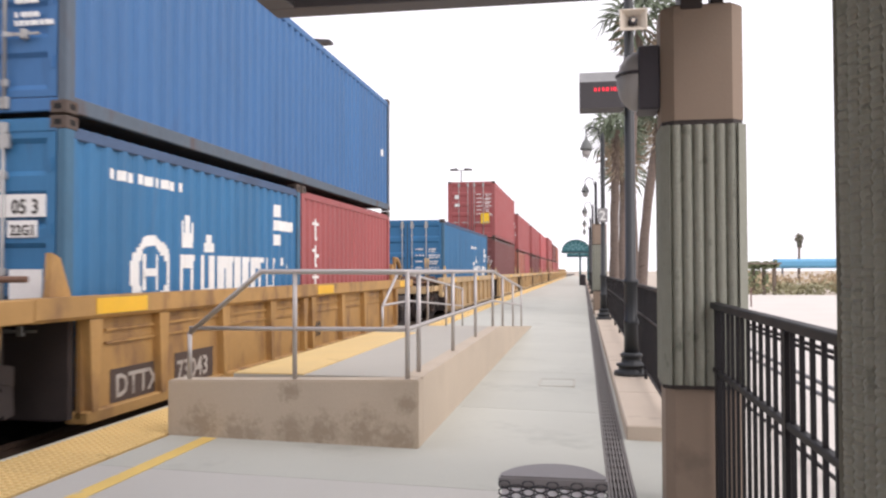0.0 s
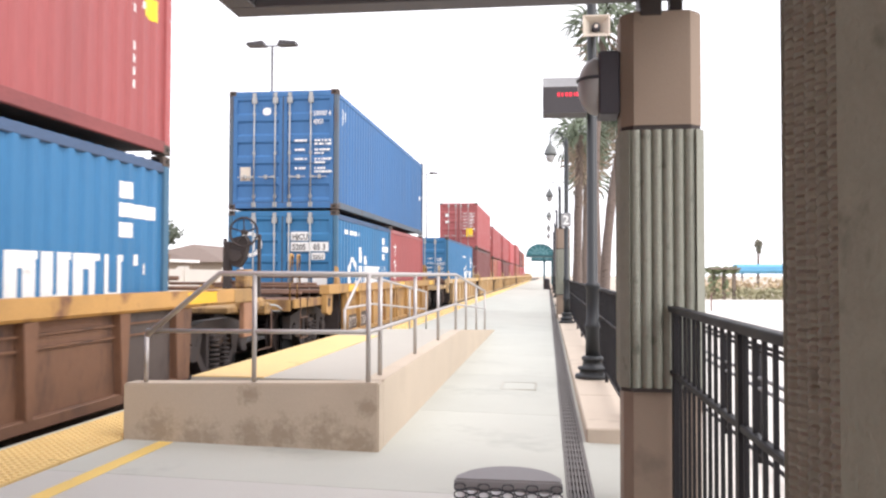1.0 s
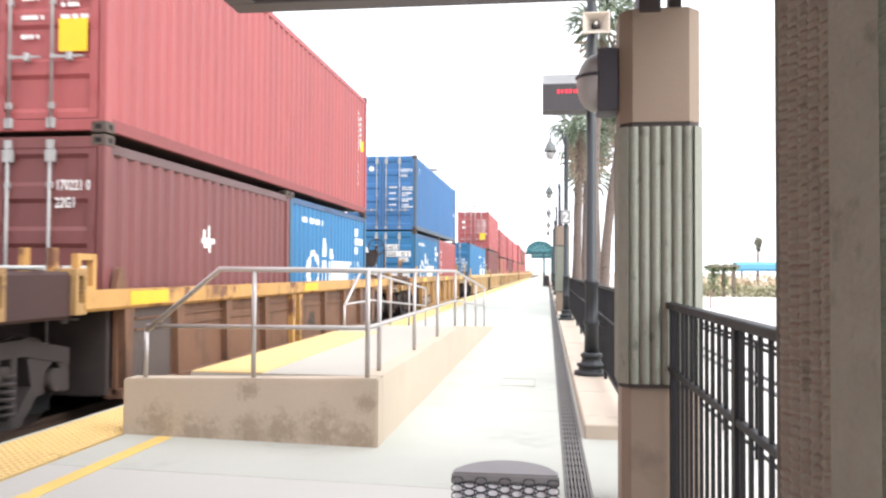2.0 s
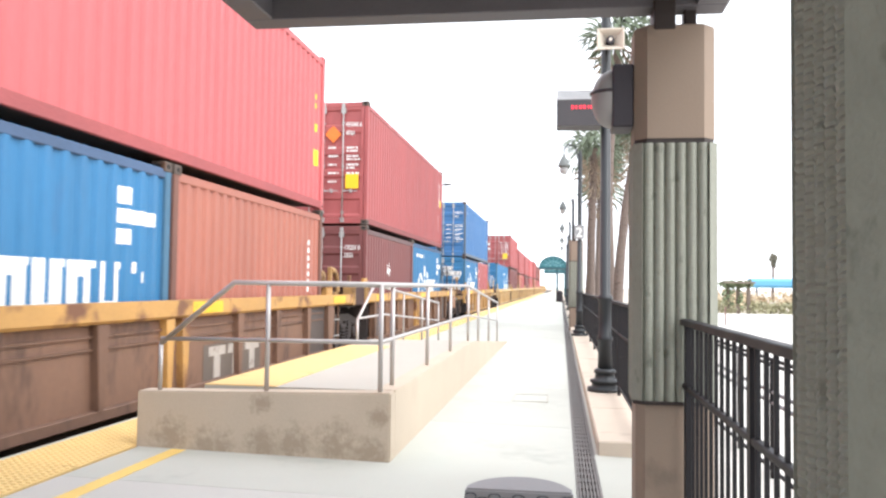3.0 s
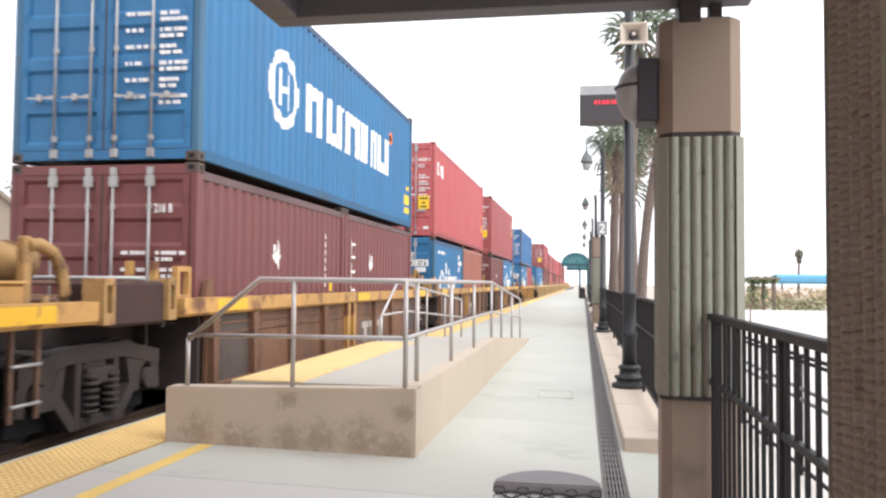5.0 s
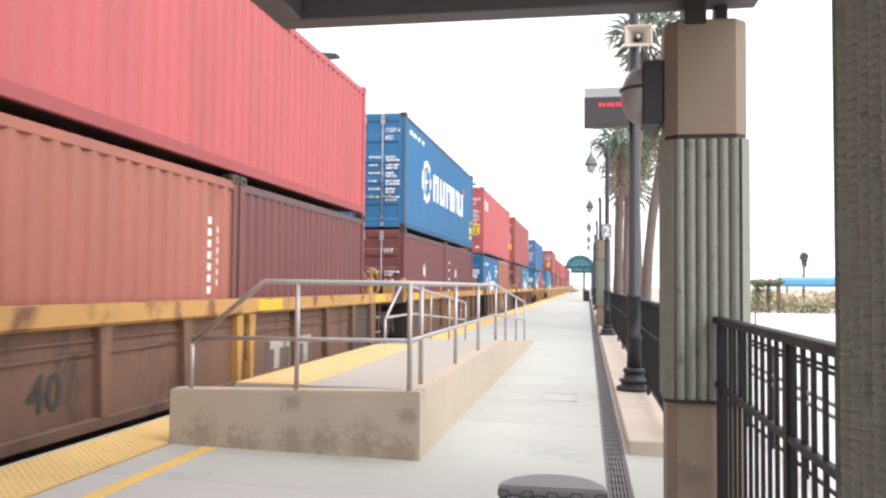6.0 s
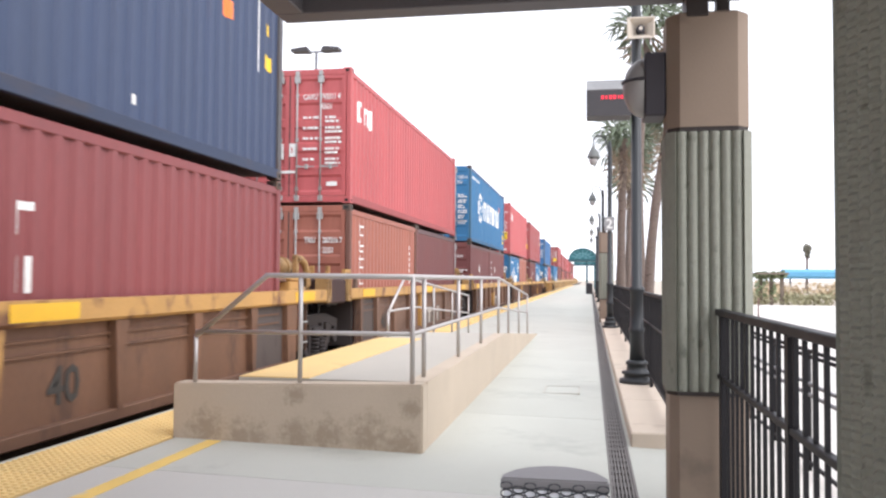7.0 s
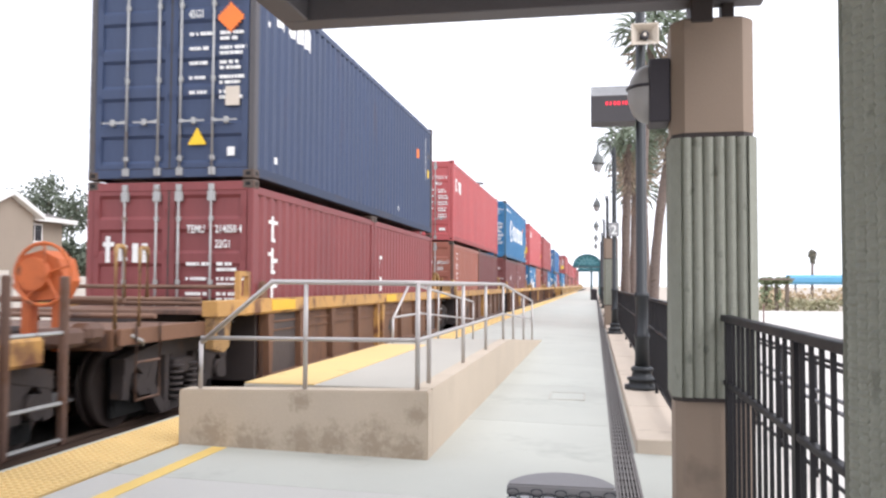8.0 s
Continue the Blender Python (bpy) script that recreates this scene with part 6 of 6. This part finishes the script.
# ---- plants ----
def fan_leaf(bm, origin, yaw, pitch, size, rng, blades=13, mat=0):
    """A fan palm leaf: a stalk with stiff pointed blades that spread and droop."""
    m = Matrix.Translation(origin) @ Matrix.Rotation(yaw, 4, "Z") @ Matrix.Rotation(-pitch, 4, "Y")
    for i in range(blades):
        a = (i - (blades - 1) / 2) * 3.1 / blades + rng.uniform(-0.05, 0.05)
        l = size * (1 - 0.22 * abs(a)) * rng.uniform(0.85, 1.1)
        d = Vector((math.cos(a), math.sin(a), 0))
        w = Vector((-math.sin(a), math.cos(a), 0)) * size * 0.065
        p0, p1, p2 = d * size * 0.62, d * (size * 0.62 + l * 0.5), d * (size * 0.62 + l) + Vector((0, 0, -0.42 * l))
        v = [bm.verts.new(m @ q) for q in (p0, p1 - w, p2, p1 + w)]
        bm.faces.new(v).material_index = mat
    v = [bm.verts.new(m @ Vector(q)) for q in ((0, -0.02, 0), (size * 0.64, -0.015, 0), (size * 0.64, 0.015, 0), (0, 0.02, 0))]
    bm.faces.new(v).material_index = mat


def fan_palm(x, y, z, height, lean, seed, label, r=0.22, size=1.05):
    rng = random.Random(seed)
    p = thing("fan_palm", label, "palm tree", "palms by the platform", at=pose(x, y, z))
    bm = bmesh.new()
    pts, n = [], 14
    rings = []
    for i in range(n + 1):
        u = i / n
        c = Vector((lean[0] * u * u, lean[1] * u * u, height * u))
        rr = r * (1.35 - 0.35 * min(1, u * 5)) * (1 - 0.25 * u)
        rings.append([bm.verts.new(c + Vector((math.cos(q), math.sin(q), 0)) * rr * rng.uniform(0.93, 1.08)) for q in (2 * math.pi * j / 12 for j in range(12))])
    for s, t in zip(rings, rings[1:]):
        for j in range(12):
            bm.faces.new((s[j], s[(j + 1) % 12], t[(j + 1) % 12], t[j])).smooth = True
    part("trunk", bm, BARK, p)
    top = Vector((lean[0], lean[1], height))
    bm = bmesh.new()
    for i in range(20):
        fan_leaf(bm, top + Vector((0, 0, rng.uniform(-0.3, 0.35))), rng.uniform(0, 6.28), math.radians(rng.uniform(-62, 70)), size * rng.uniform(0.8, 1.2), rng)
    part("crown", bm, FROND, p)
    bm = bmesh.new()
    for i in range(16):
        fan_leaf(bm, top + Vector((lean[0] * -0.1, 0, rng.uniform(-height * 0.20, -0.1))), rng.uniform(0, 6.28), math.radians(rng.uniform(-90, -76)), size * rng.uniform(0.45, 0.75), rng, 10)
    part("dry_skirt", bm, FROND_DRY, p, "hanging dry brown fronds")
    return p


for i, (x, y, h, lean, r, size) in enumerate(((1.02, 29.0, 6.7, (0.12, 0), 0.17, 0.85), (1.98, 33.0, 7.6, (-0.2, 0.2), 0.17, 0.85), (1.25, 24.0, 9.2, (0.38, 0), 0.14, 0.95), (1.80, 27.0, 7.0, (0.7, 0), 0.17, 0.75), (2.0, 42.0, 8.2, (0, 0), 0.19, 0.9), (1.6, 36.0, 6.4, (0.1, 0), 0.16, 0.8))):
    fan_palm(x, y, -0.5, h, lean, 11 + i, "tall fan palm with a dry skirt of old fronds", r, size)


def leaf_cloud(bm, centre, radii, count, size, rng):
    for _ in range(count):
        while True:
            v = Vector((rng.uniform(-1, 1), rng.uniform(-1, 1), rng.uniform(-1, 1)))
            if 0.25 < v.length < 1:
                break
        k = 0.75 + 0.45 * noise.noise(v * 2.3 + Vector(centre))
        p = Vector(centre) + Vector((v.x * radii[0], v.y * radii[1], v.z * radii[2])) * k
        a = Vector((rng.gauss(0, 1), rng.gauss(0, 1), rng.gauss(0, 1))).normalized()
        b = a.orthogonal().normalized() * size * rng.uniform(0.5, 1.0)
        c = a.cross(b).normalized() * size * rng.uniform(0.4, 0.9)
        bm.faces.new([bm.verts.new(p + q) for q in (b, c, -b, -c)])


def tree(x, y, height, spread, seed, label):
    rng = random.Random(seed)
    t = thing("tree", label, "tree", "garden trees behind the tracks", at=pose(x, y, -0.52))
    bm = bmesh.new()
    tube(bm, (0, 0, 0), (0.1, 0, height * 0.45), 0.22, 10, 0.15)
    tips = []
    for i in range(7):
        a = 2 * math.pi * i / 7 + rng.uniform(-0.3, 0.3)
        tip = (spread * 0.6 * math.cos(a), spread * 0.6 * math.sin(a), height * rng.uniform(0.6, 0.9))
        tube(bm, (0.1, 0, height * rng.uniform(0.3, 0.45)), tip, 0.10, 7, 0.03)
        tips.append(tip)
    part("trunk", bm, BARK, t)
    bm = bmesh.new()
    for c in tips + [(0, 0, height * 0.85)]:
        leaf_cloud(bm, c, (spread * 0.45, spread * 0.45, height * 0.2), 420, 0.16, rng)
    part("crown", bm, LEAF, t)
    return t


for i, (x, y, h, s) in enumerate(((-36, 49, 9.2, 3.4), (-29, 43.5, 4.2, 2.6), (-24, 42, 7.0, 2.8), (-30, 58, 5.6, 3.2), (-27, 50, 5.4, 2.6), (-24, 90, 7.5, 3.2), (-40, 40, 8.0, 3.2), (-26, 120, 8.0, 3.5))):
    tree(x, y, h, s, 50 + i, "leafy green garden tree behind the railway")


def feather_palm(x, y, height, seed):
    rng = random.Random(seed)
    p = thing("feather_palm", "green feather palm with arching fronds", "palm tree", at=pose(x, y, -0.52))
    bm = bmesh.new()
    tube(bm, (0, 0, 0), (0, 0, height), 0.20, 10, 0.14)
    part("trunk", bm, BARK, p)
    bm = bmesh.new()
    for i in range(26):
        a, up = rng.uniform(0, 6.28), rng.uniform(0.2, 1.3)
        q = Vector((0, 0, height))
        d = Vector((math.cos(a) * math.cos(up), math.sin(a) * math.cos(up), math.sin(up)))
        for k in range(12):
            q2 = q + d * 0.24
            s = d.cross(Vector((0, 0, 1))).normalized()
            for sg in (-1, 1):
                tip = q + s * sg * 0.5 * math.sin(math.pi * (k + 1.5) / 14) + Vector((0, 0, -0.16)) + d * 0.12
                bm.faces.new([bm.verts.new(v) for v in (q, q + d * 0.05, tip)])
            q, d = q2, (d + Vector((0, 0, -0.17))).normalized()
    part("crown", bm, FROND, p)
    return p


feather_palm(-21.5, 36.5, 4.8, 5)
feather_palm(-21.0, 40.0, 5.2, 6)


# ---- behind the tracks: wall, houses, area lights ----
bm = bmesh.new()
for i in range(40):
    y = -20 + i * 5.0
    box(bm, -16.2, -16.0, y, y + 4.9, -0.515, 1.55)
    box(bm, -16.28, -15.92, y - 0.2, y + 0.2, -0.515, 1.68)
solid("boundary_wall", bm, WALL_WHITE, "pale block wall along the far side of the railway", "wall", kind="structure")


def house(x0, x1, y0, y1, h, roof_mat, label, gable=None):
    """Hip-roofed house; the long side faces the railway. gable: (y, width) of a front gable."""
    s = thing("house", label, "house", "houses behind the railway", at=pose(0, 0, -0.52))
    bm = bmesh.new()
    box(bm, x0, x1, y0, y1, 0, h)
    part("wall", bm, STUCCO, s)
    e, d = 0.45, (x1 - x0) / 2
    bm = bmesh.new()
    low = [bm.verts.new(p) for p in ((x0 - e, y0 - e, h - 0.05), (x1 + e, y0 - e, h - 0.05), (x1 + e, y1 + e, h - 0.05), (x0 - e, y1 + e, h - 0.05))]
    top = [bm.verts.new(p) for p in (((x0 + x1) / 2, y0 + d, h + d * 0.36), ((x0 + x1) / 2, y1 - d, h + d * 0.36))]
    for f in ((0, 1, 4), (1, 2, 5, 4), (2, 3, 5), (3, 0, 4, 5), (3, 2, 1, 0)):
        bm.faces.new([(low + top)[i] for i in f])
    part("roof", bm, roof_mat, s, "grey-brown hipped shingle roof")
    for a in ((x1 + e, x1 + e + 0.05, y0 - e, y1 + e), (x0 - e, x1 + e, y1 + e, y1 + e + 0.05)):
        bm = bmesh.new()
        box(bm, *a, h - 0.20, h + 0.0)
        part("fascia", bm, WHITE, s, "white fascia board")
    if gable:
        gy, gw = gable
        bm = bmesh.new()
        box(bm, x1 + 0.002, x1 + 0.7, gy - gw / 2, gy + gw / 2, 0, h)
        prism(bm, [(gy - gw / 2, h), (gy + gw / 2, h), (gy, h + gw * 0.22)], "x", x1 + 0.002, x1 + 0.7)
        part("gable_wall", bm, STUCCO, s)
        for sgn in (-1, 1):
            o = gw / 2 + 0.4
            bm = bmesh.new()
            prism(bm, [(gy + sgn * o, h - 0.18), (gy + sgn * o, h + 0.02), (gy, h + gw * 0.22 + 0.24), (gy, h + gw * 0.22 + 0.02)], "x", x1 - 1.5, x1 + 1.0)
            part("bargeboard", bm, WHITE, s, "white bargeboard")
    k = 0
    yy = y1 - 2.05
    w0, w1 = (h - 1.18, h - 0.28) if h > 4 else (h - 1.95, h - 0.60)
    while yy > y0 + 1.2 and k < 4:
        bm = bmesh.new()
        box(bm, x1 + 0.002, x1 + 0.06, yy - 0.56, yy + 0.56, w0, w1)
        o = part("window", bm, WHITE, s, "white window frame")
        for a, b in ((yy - 0.46, yy - 0.04), (yy + 0.04, yy + 0.46)):
            bm = bmesh.new()
            box(bm, x1 + 0.062, x1 + 0.072, a, b, w0 + 0.1, w1 - 0.1)
            part("pane", bm, GLASS_DARK, o)
        yy -= 5.5
        k += 1
    return s


house(-35, -25, 20, 35.3, 4.85, ROOF, "two-storey beige stucco house with white trim and front gable", (30.7, 3.2))
house(-36, -27, 47, 60, 2.9, TILE_ROOF, "low beige house with a brown shingle roof")
house(-36, -27, 66, 82, 2.9, TILE_ROOF, "low beige house with a grey-brown roof")


def area_light(x, y, h):
    s = thing("area_light", "tall pole with two flat area light heads", "light pole", "area lights beyond the tracks", at=pose(x, y, -0.52))
    bm = bmesh.new()
    tube(bm, (0, 0, 0), (0, 0, h), 0.10, 10, 0.06)
    part("pole", bm, GALV, s)
    bm = bmesh.new()
    box(bm, -0.5, 0.5, -0.03, 0.03, h - 0.02, h + 0.05)
    part("arm", bm, GALV, s)
    for sgn in (-1, 1):
        bm = bmesh.new()
        prism(bm, [(sgn * 0.3, h + 0.0), (sgn * 1.15, h + 0.02), (sgn * 1.15, h + 0.14), (sgn * 0.4, h + 0.22)], "y", -0.28, 0.28)
        part("light_head", bm, SIGN_BOX, s)
    return s


area_light(-12.5, 36.2, 12.3)
area_light(-12.5, 84.7, 12.3)
area_light(-12.5, 133.2, 12.3)

# ---- car park edge: shrubs, blue canopy, posts ----
rng = random.Random(5)
bm = bmesh.new()
for i in range(60):
    x, y = rng.uniform(10, 34), rng.uniform(63.5, 74)
    leaf_cloud(bm, (x, y, -0.1), (1.4, 1.0, 0.75), 60, 0.18, rng)
solid("shrubs", bm, SHRUB, "dry olive shrubs beyond the car park", "shrubs", kind="stuff")
bm = bmesh.new()
for i in range(60):
    x, y = rng.uniform(14, 44), rng.uniform(80, 100)
    leaf_cloud(bm, (x, y, 0.2), (2.2, 1.6, 1.3), 60, 0.3, rng)
solid("scrub", bm, ORANGE_SCRUB, "orange-brown dry scrub across the car park", "scrub", kind="stuff")
car_canopy = thing("carport", "long bright blue carport roof on posts", "carport", at=pose(36.6, 118, -0.5))
bm = bmesh.new()
prism(bm, [(-0.9, 2.06), (0.9, 2.06), (1.2, 2.4), (1.2, 3.0), (0.8, 3.35), (-0.8, 3.35), (-1.2, 3.0), (-1.2, 2.4)], "x", -11, 14)
part("roof", bm, BLUE_ROOF, car_canopy)
for x in (-10, -2, 6, 13):
    bm = bmesh.new()
    box(bm, x - 0.12, x + 0.12, -0.12, 0.12, 0, 2.06)
    part("post", bm, GALV, car_canopy)
bm = bmesh.new()
tube(bm, (0, 0, 0), (0, 0, 0.9), 0.035, 10)
solid("bollard", bm, BOLLARD, "short dull red bollard in the car park", "bollard", at=pose(8.0, 42, -0.42))
lone = thing("fan_palm", "lone fan palm with a closed crown across the car park", "palm tree", at=pose(30.4, 125.0, -0.5))
bm = bmesh.new()
tube(bm, (0, 0, 0), (0.1, 0, 5.6), 0.22, 10, 0.16)
part("trunk", bm, BARK, lone)
bm = bmesh.new()
leaf_cloud(bm, (0.1, 0, 6.35), (0.80, 0.80, 0.85), 300, 0.24, random.Random(31))
leaf_cloud(bm, (0.1, 0, 5.6), (0.52, 0.52, 0.9), 160, 0.20, random.Random(32))
part("crown", bm, PALM_GREY, lone)

arbor = thing("garden_arbor", "grey timber arbor overgrown with green", "arbor", at=pose(13.1, 64, -0.52))
for x in (-0.75, 0.0, 0.75):
    bm = bmesh.new()
    box(bm, x - 0.12, x + 0.12, -0.12, 0.12, 0, 2.3)
    part("post", bm, WOOD, arbor)
bm = bmesh.new()
box(bm, -1.15, 1.0, -1.2, 1.2, 2.3, 2.42)
part("roof", bm, WOOD, arbor)
bm = bmesh.new()
for x in (-0.9, -0.4, 0.2, 0.7):
    leaf_cloud(bm, (x, 0, 2.25), (0.5, 1.0, 0.35), 170, 0.16, rng)
    if x < 0.5:
        leaf_cloud(bm, (x - 0.1, -0.3, 1.3), (0.3, 0.4, 1.1), 60, 0.14, rng)
part("foliage", bm, ARBOR_GREEN, arbor)

# second, lower guard rail and steps beyond the near fence
guard = thing("guard_rail", "dark steel guard rail below the platform edge", "railing")
for z, m in ((0.69, FENCE), (0.64, FENCE), (0.385, GALV), (0.285, GALV), (-0.34, FENCE)):
    bm = bmesh.new()
    tube(bm, (2.0, 2.2, z), (2.0, 22.0, z), 0.019, 8)
    part("rail", bm, m, guard, "grey galvanised tube" if m is GALV else "")
for i in range(14):
    bm = bmesh.new()
    tube(bm, (2.0, 2.4 + i * 1.45, -0.43), (2.0, 2.4 + i * 1.45, 0.70), 0.026, 8)
    part("post", bm, FENCE, guard)


# ---- what moves ----
def motions():
    for ob in MOVING:
        m = ob.matrix_basis.copy()
        walk(ob, [(t, Matrix.Translation((0, travelled(t), 0)) @ m) for t in (0, 1, 2, 3, 4, 5, 6, 7, 8)])
    for ob, y in WHEELS:
        rows = []
        for i in range(241):
            t = i / 30
            rows.append((t, pose(0, y, 0, -math.degrees(travelled(t) / WHEEL_R) % 360, 0, 0)))
        walk(ob, rows)


motions()
